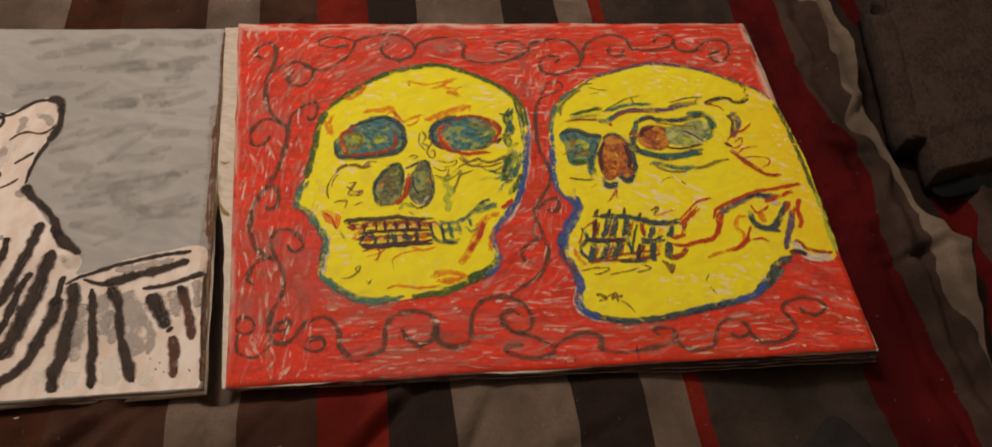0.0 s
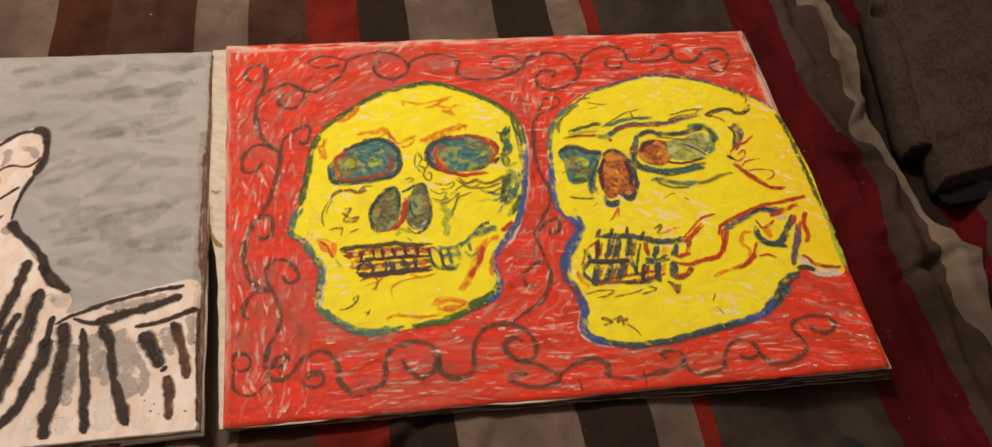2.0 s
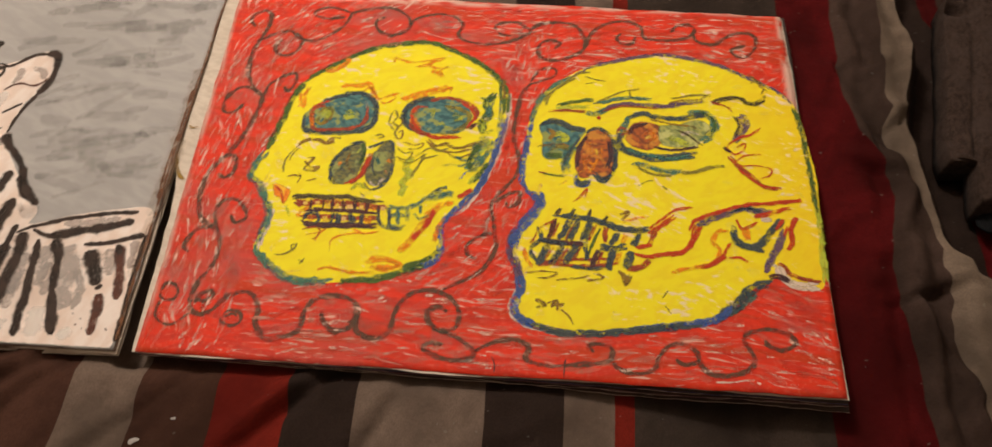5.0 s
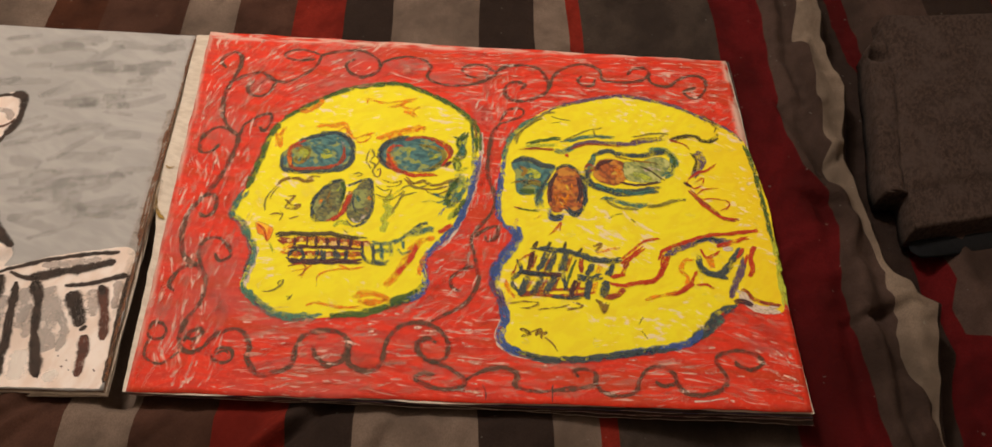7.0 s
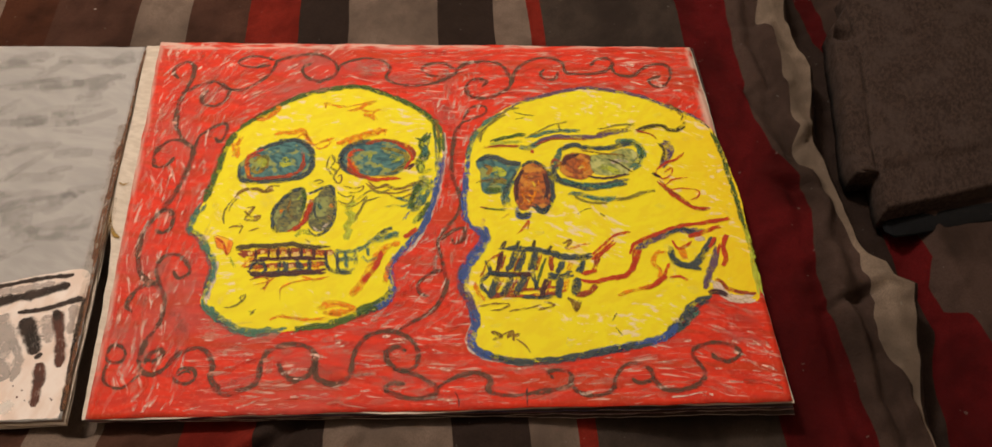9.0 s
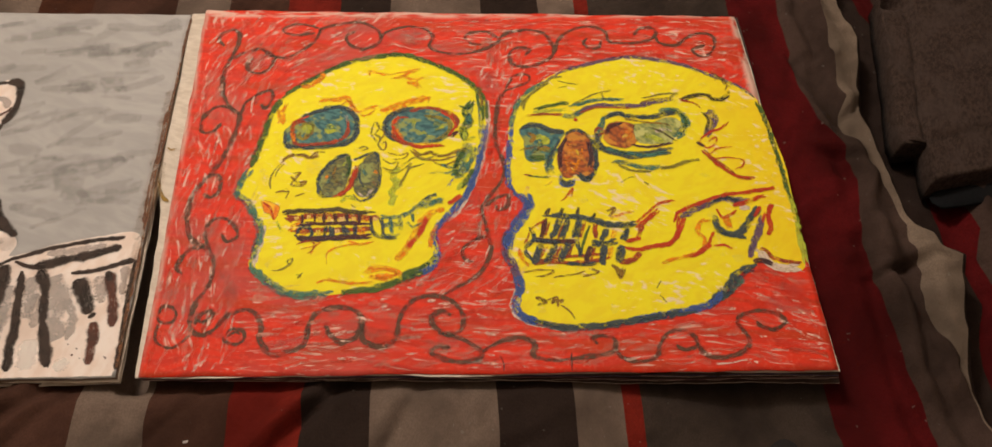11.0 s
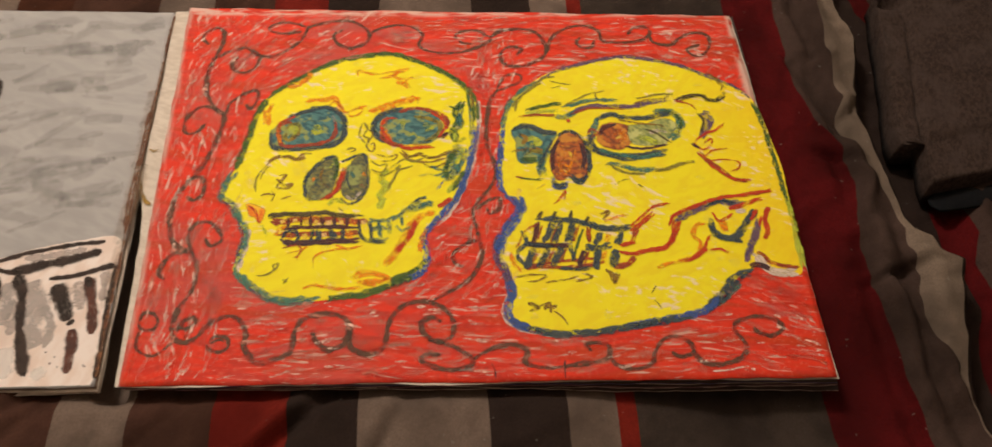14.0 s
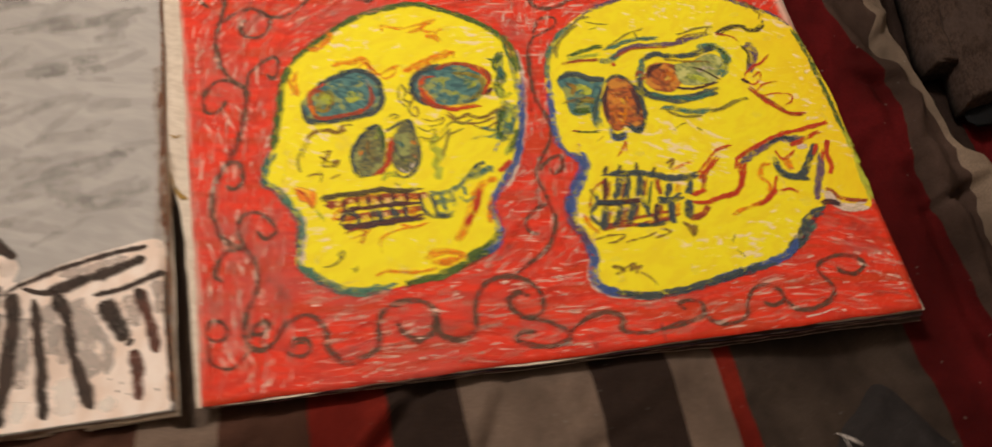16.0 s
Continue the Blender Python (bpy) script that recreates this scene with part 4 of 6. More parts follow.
fill("nose_hollow", skull_a, OLIVE_FILL, 2, [(134.8, 202.2), (133.7, 212.8), (139.1, 223.8), (147.2, 232.6), (154.4, 239.8), (161.4, 241.8), (165.3, 233.5), (165.2, 218.4), (162.5, 203.5), (157.2, 191.9), (148.2, 187.5), (139.7, 191.1)])
fill("nose_hollow", skull_a, OLIVE_FILL, 2, [(171.9, 222.9), (178.2, 234.2), (185.4, 243), (190.7, 240.7), (193.1, 223.9), (193, 203.3), (188.7, 191), (179.6, 186.6), (171, 192.6), (168.7, 206.2)])
line("nose_rim", skull_a, DARKTEAL, 3.8, 4, [(161.4, 241), (153.2, 238), (144.3, 229.1), (135.9, 217), (134.8, 202.2), (138.6, 189.5), (148.2, 187.5)])
line("nose_rim", skull_a, DARKTEAL, 3.4, 4, [(167.9, 233.6), (176, 237.4), (185.4, 243), (190.8, 239.9), (194.6, 219.8), (193.3, 199.2), (185.9, 186.9), (176.8, 182.5), (168.7, 190.1)])
line("nose_line", skull_a, RUST, 5.2, 4, [(170.9, 227), (169.3, 214.5), (165.8, 202), (160.2, 193.7), (154.3, 188.6)])
line("nose_line", skull_a, RED_LINE, 3.0, 5, [(170, 222), (166.3, 203.7), (159.6, 192.8), (150, 187.6)])
line("highlight", skull_a, ORANGE, 3.7, 5, [(140.5, 209), (143.7, 214.9)])
line("highlight", skull_a, ORANGE, 3.8, 5, [(188.8, 219.6), (192.2, 216.4)])
line("highlight", skull_a, ORANGE, 3.0, 5, [(187.8, 206.3), (191.2, 201.6)])
line("highlight", skull_a, CREAM, 2.6, 5, [(173.5, 192.7), (181.4, 188.2), (188.3, 198.2)])
line("highlight", skull_a, TEAL, 3.7, 5, [(145.8, 213.3), (143.5, 203.4)])
line("highlight", skull_a, TEAL, 3.8, 5, [(177, 223.2), (181.5, 213.4)])
line("highlight", skull_a, LIME, 3.0, 5, [(176.6, 202.5), (181.9, 198.7)])
line("highlight", skull_a, LIME, 3.0, 5, [(157.5, 225.6), (160.3, 230.7)])
line("nose_line", skull_a, GREEN, 3.8, 5, [(161.6, 238.4), (164.5, 226.7), (161.9, 211.6)])
line("nose_line", skull_a, BROWN, 2.3, 5, [(150.9, 227.7), (149, 213.5), (156.4, 201.6)])
line("nose_line", skull_a, DARKTEAL, 2.3, 5, [(174.7, 228.9), (174.7, 210.6), (180.8, 196.2)])
line("wrinkle", skull_a, BROWN, 3.8, 4, [(96, 230.1), (100.3, 237.1), (107.6, 240.9), (117.4, 240.5), (124.2, 237.4), (132.3, 240.4)])
line("wrinkle", skull_a, BROWN, 2.3, 4, [(121.2, 234.7), (130, 243.7), (138.4, 244.1)])
line("wrinkle", skull_a, OLIVE, 2.2, 4, [(96, 230.1), (89.7, 218.9), (87.3, 208.1), (89.2, 198.4)])
line("wrinkle", skull_a, OLIVE, 1.5, 4, [(99.2, 230.3), (93.9, 221.6), (91.7, 213.2)])
line("wrinkle", skull_a, BROWN, 3.0, 4, [(109, 217.4), (116.6, 218.6), (112.2, 211.7), (108.8, 203.4), (118.4, 202.2), (122.2, 207.3), (114.8, 206.1), (107, 213.1)])
line("wrinkle", skull_a, BROWN, 2.2, 4, [(94.2, 193.8), (100.2, 195.7), (107.9, 194.5)])
line("wrinkle", skull_a, BROWN, 1.5, 4, [(104.5, 186.3), (106.7, 194.4), (103, 199.1)])
line("wrinkle", skull_a, BROWN, 1.8, 4, [(113.6, 189.1), (122.5, 192.7)])
line("lip", skull_a, OLIVE_DARK, 5.1, 4, [(103.5, 169), (112.5, 170.9), (121.7, 172.1), (131.1, 171), (143.4, 171.5), (155.7, 172.9), (165.2, 170.2), (177.7, 169.2), (193.4, 166.8)])
line("gum", skull_a, RUST, 6.5, 3, [(107.6, 166.1), (116.6, 162.6), (128.7, 164.7), (147.1, 165.5), (165.7, 164), (184.4, 162.5), (195.6, 161.4)])
line("gum", skull_a, RUST, 5.7, 3, [(114.6, 148), (130.4, 148.7), (148.6, 148.7), (167, 148.8), (188.3, 149.7)])
line("gum", skull_a, MAROON, 4.3, 4, [(117.5, 155), (132.6, 156.4), (151, 156.4), (169.4, 156.5), (188, 155)])
line("lip", skull_a, MAROON, 5.7, 4, [(116.9, 143.6), (125.3, 139.5), (143.5, 139.5), (161.6, 140.3), (176.7, 140.9), (189.5, 141.4)])
line("tooth_line", skull_a, MAROON, 2.9, 5, [(122.7, 168.3), (123.5, 155.2)])
line("tooth_line", skull_a, MAROON, 2.9, 5, [(133.8, 168.8), (135, 156.5)])
line("tooth_line", skull_a, MAROON, 2.9, 5, [(143, 169.2), (144.3, 156.1)])
line("tooth_line", skull_a, MAROON, 3.6, 5, [(153.6, 168.9), (154.7, 155.8)])
line("tooth_line", skull_a, MAROON, 3.6, 5, [(164.7, 168.6), (166.4, 156.3)])
line("tooth_line", skull_a, MAROON, 3.6, 5, [(176.7, 166.8), (177.5, 155.3)])
line("tooth_line", skull_a, MAROON, 2.9, 5, [(187.3, 164.9), (188.7, 154.2)])
line("tooth_line", skull_a, DARKTEAL, 3.6, 5, [(118.1, 144.4), (122.2, 150.6), (130, 151.7), (133.8, 145.1), (130, 140.4)])
line("tooth_line", skull_a, DARKTEAL, 3.6, 5, [(145.7, 153.9), (145.1, 141.1)])
line("tooth_line", skull_a, DARKTEAL, 5.0, 5, [(151.2, 154.2), (151.8, 141.3)])
line("tooth_line", skull_a, DARKTEAL, 5.8, 5, [(161, 153.8), (167.5, 142.8)])
line("tooth_line", skull_a, DARKTEAL, 3.6, 5, [(173.3, 154.3), (173.6, 142.3)])
line("tooth_line", skull_a, DARKTEAL, 3.6, 5, [(187.3, 155.7), (191.7, 144.5), (201.2, 139.7), (216.5, 138.8)])
line("tooth", skull_a, TOOTHLINE, 4.3, 6, [(116.9, 164.9), (118.6, 161.2)])
line("tooth", skull_a, TOOTHLINE, 4.3, 6, [(128.5, 166.2), (129.5, 162.4)])
line("tooth", skull_a, TOOTHLINE, 5.1, 6, [(138.6, 164.3), (139.7, 159)])
line("tooth", skull_a, TOOTHLINE, 5.1, 6, [(148.5, 164), (149, 158.6)])
line("tooth", skull_a, TOOTHLINE, 5.1, 6, [(159.6, 163.7), (160, 158.4)])
line("tooth", skull_a, TOOTHLINE, 4.4, 6, [(171.3, 163.5), (171.7, 158.9)])
line("tooth", skull_a, ORANGE, 4.4, 6, [(182.5, 162.4), (182.9, 157.8)])
line("tooth", skull_a, TOOTHLINE, 4.4, 6, [(192.4, 163.6), (192.7, 159)])
line("tooth", skull_a, ORANGE, 4.3, 6, [(125.1, 146.2), (126.8, 142.5)])
line("tooth", skull_a, TOOTHLINE, 5.7, 6, [(138.9, 149.1), (140.1, 142.3)])
line("tooth", skull_a, TOOTHLINE, 3.6, 6, [(156.5, 149.8), (157.5, 145.3)])
line("tooth", skull_a, ORANGE, 6.5, 6, [(179.7, 150.1), (180.9, 142.6)])
line("gum", skull_a, ORANGE, 4.3, 4, [(112.3, 147.2), (116.2, 154.9), (123.1, 159)])
line("gum", skull_a, RUST, 2.9, 4, [(106, 163.7), (113.4, 158.6)])
line("tooth_line", skull_a, TEAL, 3.7, 5, [(196.7, 163.8), (206, 162.7), (215.3, 164.6), (221.3, 168.8)])
line("tooth_line", skull_a, TEAL, 4.4, 5, [(198.6, 152.4), (208.3, 155.1), (218.9, 152.5)])
line("tooth_line", skull_a, DARKTEAL, 3.6, 5, [(198, 162.3), (201.1, 141.2)])
line("tooth_line", skull_a, TEAL, 3.6, 5, [(206, 162.7), (208.9, 143)])
line("tooth_line", skull_a, TEAL, 3.6, 5, [(215.3, 163.1), (217.3, 147.9)])
line("tooth_line", skull_a, TEAL, 2.9, 5, [(198, 142.5), (207.2, 141.4), (217.5, 143.4)])
line("tooth_line", skull_a, TEAL, 2.9, 5, [(221.8, 157.2), (228.2, 151.4), (235.4, 156.3)])
line("tooth_line", skull_a, TEAL, 3.7, 5, [(227.6, 166.7), (228, 157.5)])
line("cheek", skull_a, TEAL, 4.4, 4, [(218.4, 163.2), (227.4, 171.4), (236.5, 179.6), (245.7, 188), (250.7, 189.8)])
line("cheek", skull_a, TEAL, 6.7, 4, [(230.5, 173.1), (239.7, 177.4), (249, 181.8), (257.2, 181.4)])
line("cheek", skull_a, DARKTEAL, 3.0, 5, [(236.4, 182.8), (244.5, 187.9), (250.8, 188.2)])
line("cheek", skull_a, ORANGE, 6.5, 4, [(212.9, 113.7), (220.2, 123.5), (228.7, 138.6), (235.5, 154), (243.2, 165.8), (252.4, 172.5)])
line("cheek", skull_a, RED_LINE, 5.1, 5, [(241.4, 162.7), (237.5, 150.3), (232.3, 139.5), (224.2, 128.8)])
line("cheek", skull_a, ORANGE, 5.9, 4, [(249.3, 170), (258.7, 172)])
line("cheek", skull_a, ORANGE, 4.3, 4, [(251.6, 153.9), (246.4, 140.1), (244.3, 126.6)])
line("cheek", skull_a, RED_LINE, 4.5, 4, [(261.7, 178.4), (268, 182.6), (274.2, 189.3)])
line("chin_mark", skull_a, RUST, 1.8, 4, [(119.9, 133.3), (131.6, 136.8), (136.9, 132.5), (133, 123.6), (127.9, 126.3)])
line("chin_mark", skull_a, ORANGE, 1.8, 4, [(123.7, 126.8), (135.2, 131), (143.8, 135.8)])
line("chin_mark", skull_a, ORANGE, 1.8, 4, [(133.4, 119.9), (137.2, 129.6), (141.5, 134.9)])
line("chin_mark", skull_a, ORANGE, 2.1, 4, [(149.2, 111.2), (148.8, 121.3), (153.7, 127.3), (165.4, 130.8), (177.4, 132.7), (192.4, 134.8)])
line("chin_mark", skull_a, ORANGE, 2.9, 4, [(168, 136.1), (180.5, 131.4), (189.3, 135.5)])
line("chin_mark", skull_a, OLIVE, 2.1, 4, [(99.7, 104.2), (108.4, 105.3), (116.4, 112), (117.6, 117.1), (113.2, 114.1), (116.7, 109.9)])
line("chin_mark", skull_a, OLIVE, 1.7, 4, [(120.8, 100.1), (126.8, 98.9), (124.2, 96), (128.3, 101.8)])
line("chin_mark", skull_a, ORANGE, 6.3, 4, [(182.6, 102.5), (194.2, 105.8), (209.2, 103.6), (215.5, 98.1), (194.9, 95.9)])
line("chin_mark", skull_a, ORANGE, 4.9, 4, [(188.9, 97.1), (206.8, 93.6)])
line("chin_mark", skull_a, ORANGE, 3.5, 4, [(142.5, 89.7), (150.8, 94.2), (159.9, 91.8), (177.6, 89.7), (195.1, 91.7)])
line("chin_mark", skull_a, GREEN, 4.2, 4, [(216.1, 97.5), (230.1, 103), (241.8, 109.1), (250, 118.1)])
fill("cheek_mark", skull_a, ORANGE_FILL, 3, [(81.8, 183.7), (89.2, 184), (98, 178.9), (100.2, 171.2), (96.5, 160.9), (91.3, 168.4), (86.1, 170.5)])
line("cheek_mark", skull_a, RED_LINE, 2.2, 4, [(83.3, 182.2), (91.7, 174.7), (95.9, 160.9)])
line("cheek_mark", skull_a, LIME, 2.9, 4, [(98.6, 159.5), (102.6, 152), (104.9, 147.6)])
line("highlight", skull_a, LIME, 4.4, 3, [(158.1, 181.6), (163.8, 187.4), (173.5, 184.7)])
line("wrinkle", skull_a, OLIVE, 1.5, 4, [(167.7, 178.9), (172.4, 174.4)])
# face of the second skull
line("brow", skull_b, OLIVE, 2.5, 4, [(341.7, 299.1), (345.6, 314.2), (356.6, 328.1), (369.2, 341.3), (378.6, 346.7), (392.9, 348.5)])
line("brow_mark", skull_b, OLIVE, 1.7, 4, [(380.5, 342), (392.2, 337.8), (402.7, 336.5)])
line("brow_mark", skull_b, OLIVE, 1.7, 4, [(381.3, 331.4), (392, 333.9)])
line("brow", skull_b, GREEN, 4.1, 4, [(352, 299.7), (359, 302.8), (369.4, 305.3), (381.3, 308.7), (390.4, 309.2)])
line("brow", skull_b, LIME, 4.1, 3, [(351.8, 296), (369.1, 298.8), (386.3, 299.7)])
line("brow", skull_b, RUST, 3.2, 4, [(343.5, 291.9), (358.6, 293.6), (375.7, 293.6), (382.5, 293)])
line("brow", skull_b, TEAL, 6.5, 4, [(382.5, 294), (389.2, 290.7), (396.2, 292.9), (403.5, 298.8)])
line("brow", skull_b, RED_LINE, 4.0, 5, [(393.7, 286.3), (397.7, 284.7)])
line("brow", skull_b, VIOLET, 4.9, 4, [(396.2, 293.8), (410.7, 302.8), (421.3, 306.2), (431.7, 305.8), (445.5, 305.6), (459.3, 304.5), (473.5, 307.1), (488, 311.7), (505.8, 314.5)])
line("brow", skull_b, RUST, 2.5, 5, [(399.7, 294), (417.5, 302.3), (434.8, 302.3), (455.5, 301.5)])
line("brow", skull_b, TEAL, 4.1, 4, [(390, 303.6), (404.1, 308.1), (414.9, 312.4), (428.9, 314.1), (449.9, 314.3)])
line("brow", skull_b, OLIVE, 2.5, 4, [(393.7, 306.6), (408.2, 315.8), (419.1, 322.1), (429.9, 325.5), (437.2, 327.8)])
line("brow", skull_b, OLIVE, 2.5, 4, [(426.4, 325.3), (429.1, 316), (439.3, 312.8)])
line("brow", skull_b, OLIVE, 2.9, 4, [(467.4, 315.2), (481.8, 318.9), (496.4, 322.5), (510.4, 322.3)])
line("brow", skull_b, BROWN, 3.3, 4, [(466.7, 308.6), (481.3, 314.1), (502.4, 315.3)])
line("brow", skull_b, OLIVE, 2.5, 4, [(498.8, 314.1), (505.4, 322)])
line("crack", skull_b, OLIVE_DARK, 5.0, 4, [(511.2, 312.9), (523.9, 318.3), (534.9, 320.8), (541.7, 319.3), (546.5, 313.9), (556.3, 313.5), (564.5, 320.5), (566.7, 325.4)])
line("crack", skull_b, BROWN, 2.6, 4, [(550.8, 354.6), (559, 347.2), (562.4, 337.6), (570.4, 330.4)])
line("crack", skull_b, BROWN, 2.1, 4, [(552.4, 341.9), (560.1, 345.3), (565.7, 335.9), (561.2, 326)])
line("brow", skull_b, RUST, 3.3, 4, [(509.2, 313.7), (519.3, 310.5), (527.2, 307.2), (531.7, 300)])
line("temple", skull_b, VIOLET, 7.4, 4, [(532.6, 296.4), (541.2, 294.1), (543.3, 285.1), (535.8, 273), (529.3, 262)])
line("temple", skull_b, OLIVE_DARK, 3.3, 5, [(531.2, 296.3), (536.3, 284.7), (530.4, 269.1)])
line("temple", skull_b, RED_LINE, 3.3, 5, [(521.4, 254.6), (527.3, 261.9), (537.2, 268.6), (548.3, 273.6), (557.8, 281.3)])
line("temple", skull_b, RED_LINE, 2.4, 5, [(521.4, 254.6), (528.9, 246.2), (537.9, 251.9), (540.7, 260.8), (531.7, 255.1)])
line("temple", skull_b, MAROON, 4.0, 5, [(518.7, 254.4), (526, 248.7)])
line("temple", skull_b, RED_LINE, 2.4, 5, [(521.6, 242.4), (529, 237.6), (538.2, 245), (554.3, 248.3)])
line("temple", skull_b, RUST, 4.7, 4, [(523.3, 244.2), (528.7, 235.9), (537.1, 226.1), (548.3, 213.3), (557.2, 207.9), (570.1, 206)])
line("temple", skull_b, RED_LINE, 3.2, 5, [(531, 229.2), (539.4, 219.5), (551, 210.1), (568.7, 206)])
line("temple", skull_b, RED_LINE, 2.0, 5, [(533.4, 231.9), (548.4, 233.5), (562.5, 229.9), (561.1, 222.2), (552.3, 217.6)])
fill("eye_socket", skull_b, TEAL_FILL, 2, [(336, 271.7), (344.4, 279.3), (355.8, 278), (361, 272.9), (371.1, 271.7), (383, 268.7), (376.9, 256.1), (369.6, 243.6), (359.1, 232), (345.8, 229.6), (340.2, 237), (339.5, 256.8)])
line("highlight", skull_b, LIME, 6.3, 4, [(349.1, 261.7), (357.1, 262.1), (363.6, 257.2), (353.4, 253.2)])
line("highlight", skull_b, OLIVE, 4.7, 4, [(346.3, 242.4), (356.4, 246.4), (366.2, 243.4)])
line("socket_rim", skull_b, BROWN, 3.1, 5, [(335.2, 244.5), (346.5, 247.6), (359.9, 249.2), (366.4, 246.9)])
line("socket_rim", skull_b, BROWN, 4.0, 5, [(342.6, 268.4), (350.5, 263.5), (346.8, 254.6)])
line("socket_rim", skull_b, GREEN, 6.2, 4, [(342.8, 235.4), (359.2, 234.5)])
line("socket_rim", skull_b, DARKTEAL, 5.6, 5, [(336, 271.7), (345.7, 278.4), (356.5, 278.1), (367.7, 271.5), (382.4, 268.7)])
line("socket_rim", skull_b, TEAL, 7.8, 4, [(371.2, 249.7), (363.5, 228), (364.7, 213.8)])
line("socket_rim", skull_b, DARKTEAL, 3.1, 5, [(377.1, 258.7), (366.6, 238.3), (360.6, 223.6)])
line("socket_rim", skull_b, GREEN, 3.1, 4, [(341.9, 211.9), (351.6, 210.7), (364.5, 209.7)])
line("nose_mark", skull_b, RUST, 2.3, 4, [(337.4, 213.4), (345.2, 212.1)])
line("nose_mark", skull_b, ORANGE, 2.3, 4, [(357.5, 198.7), (366.2, 204.8)])
fill("nose_hollow", skull_b, RUST_FILL, 2, [(382.7, 263.4), (391.4, 271.8), (399.4, 270.5), (407.5, 262), (411.7, 247.4), (411.7, 230.3), (407, 213.3), (398.9, 208.8), (390.7, 212.6), (380.6, 208), (374.6, 215.9), (372.5, 236.9)])
line("nose_rim", skull_b, DARKTEAL, 4.7, 5, [(382.8, 265.2), (392.7, 271.9), (401.9, 267.9), (409.2, 257.7), (412.4, 238.8), (410.2, 220.1), (403.4, 209), (395.1, 211.1), (390.9, 215.1)])
line("nose_rim", skull_b, BLUE, 4.6, 4, [(373.2, 213.4), (375.1, 202), (383.4, 199.9), (388.4, 208.3)])
line("nose_rim", skull_b, DARKTEAL, 5.4, 5, [(374.1, 207.7), (378.9, 200.5), (387, 205.8)])
line("nose_rim", skull_b, DARKTEAL, 5.4, 5, [(392.6, 212.7), (398.7, 206.3), (405.6, 211.6)])
line("nose_rim", skull_b, MAROON, 3.9, 4, [(374.8, 220.1), (376.2, 243.9), (383.9, 260.8)])
line("shading", skull_b, MAROON, 3.9, 4, [(405, 255.8), (407.7, 238.6), (403.7, 221.5)])
line("highlight", skull_b, ORANGE, 3.1, 5, [(386.8, 253.1), (389.2, 239.4), (382, 230.5), (391.5, 225.1), (386.3, 215.7), (395.4, 232.9), (399.1, 248.5)])
line("highlight", skull_b, ORANGE, 3.1, 5, [(379.7, 235.5), (382.7, 220.5), (377.2, 215.2)])
line("highlight", skull_b, TOOTHLINE, 2.4, 6, [(392.9, 244.7), (394.4, 237.9)])
line("highlight", skull_b, TOOTHLINE, 2.3, 6, [(385.4, 222.3), (387.8, 218.2)])
fill("eye_socket", skull_b, RUST_FILL, 2, [(423.7, 269.9), (433, 282.1), (446.7, 282.8), (459.7, 276.2), (459.1, 258.5), (446.5, 247.4), (430, 250), (422.7, 258.4)])
fill("eye_socket", skull_b, SAGE_FILL, 2, [(456.4, 277.9), (473.9, 281.5), (495.5, 288.9), (506.8, 280.5), (499.2, 264.9), (490.9, 253.9), (470.5, 252), (457.5, 256.6)])
line("socket_rim", skull_b, DARKTEAL, 5.7, 4, [(423.2, 287.9), (430.3, 291), (441, 294.3), (450.9, 290.3), (464.5, 289.1), (481.8, 290.1), (492.7, 294.3), (502.9, 293)])
line("socket_rim", skull_b, TEAL, 7.4, 3, [(486, 295.8), (496.8, 299.1), (506.7, 295), (512, 283.4), (506.6, 269.7), (497.2, 260.4)])
line("socket_rim", skull_b, GREEN, 3.3, 4, [(496.9, 300), (508.5, 293.3), (512.3, 280.7), (504.8, 266)])
line("socket_rim", skull_b, TEAL, 5.6, 4, [(426.7, 289), (421.5, 276.1), (418.9, 260.8)])
line("socket_rim", skull_b, DARKTEAL, 7.9, 4, [(418, 267), (416.8, 252), (426.1, 243.8), (439.1, 240.1), (455.5, 237.5), (475.8, 240.2), (493.7, 244.5)])
line("socket_rim", skull_b, TEAL, 4.0, 5, [(423, 246.2), (442.5, 241.2), (465.3, 236.3), (486.1, 242.4)])
line("highlight", skull_b, ORANGE, 4.0, 5, [(439.5, 264.5), (447, 272), (451.4, 262.5), (444.2, 257.7)])
line("highlight", skull_b, TOOTHLINE, 3.2, 6, [(441.8, 261.1), (447.5, 264)])
line("highlight", skull_b, LIME, 6.4, 4, [(465.2, 264.9), (484.4, 255.3)])
line("highlight", skull_b, CREAM, 4.1, 4, [(477.8, 268.2), (487.9, 272.3), (495.6, 269.1)])
line("socket_rim", skull_b, BROWN, 2.4, 5, [(447.1, 286.4), (467.2, 282), (487.4, 279.5), (496.9, 273.7)])
line("socket_rim", skull_b, OLIVE_DARK, 2.4, 5, [(474.5, 274.3), (485.8, 266.9), (497.8, 255.1)])
line("socket_rim", skull_b, MAROON, 3.2, 5, [(450.2, 251), (470.1, 248.5), (494.3, 254.1)])
line("socket_rim", skull_b, MAROON, 4.0, 4, [(424.7, 265.5), (432.5, 276.6), (445.1, 280.9)])
line("socket_rim", skull_b, RUST, 3.2, 4, [(414.6, 266.8), (418, 274.1), (423, 269.9), (417.7, 262.5)])
line("under_eye", skull_b, TEAL, 4.7, 4, [(426.6, 227.6), (438, 229), (450.7, 223.7), (463.5, 221), (476.9, 222.5)])
line("under_eye", skull_b, OLIVE, 3.9, 4, [(476.5, 219.1), (490.2, 223.1), (504.3, 228.8), (517.9, 231.1)])
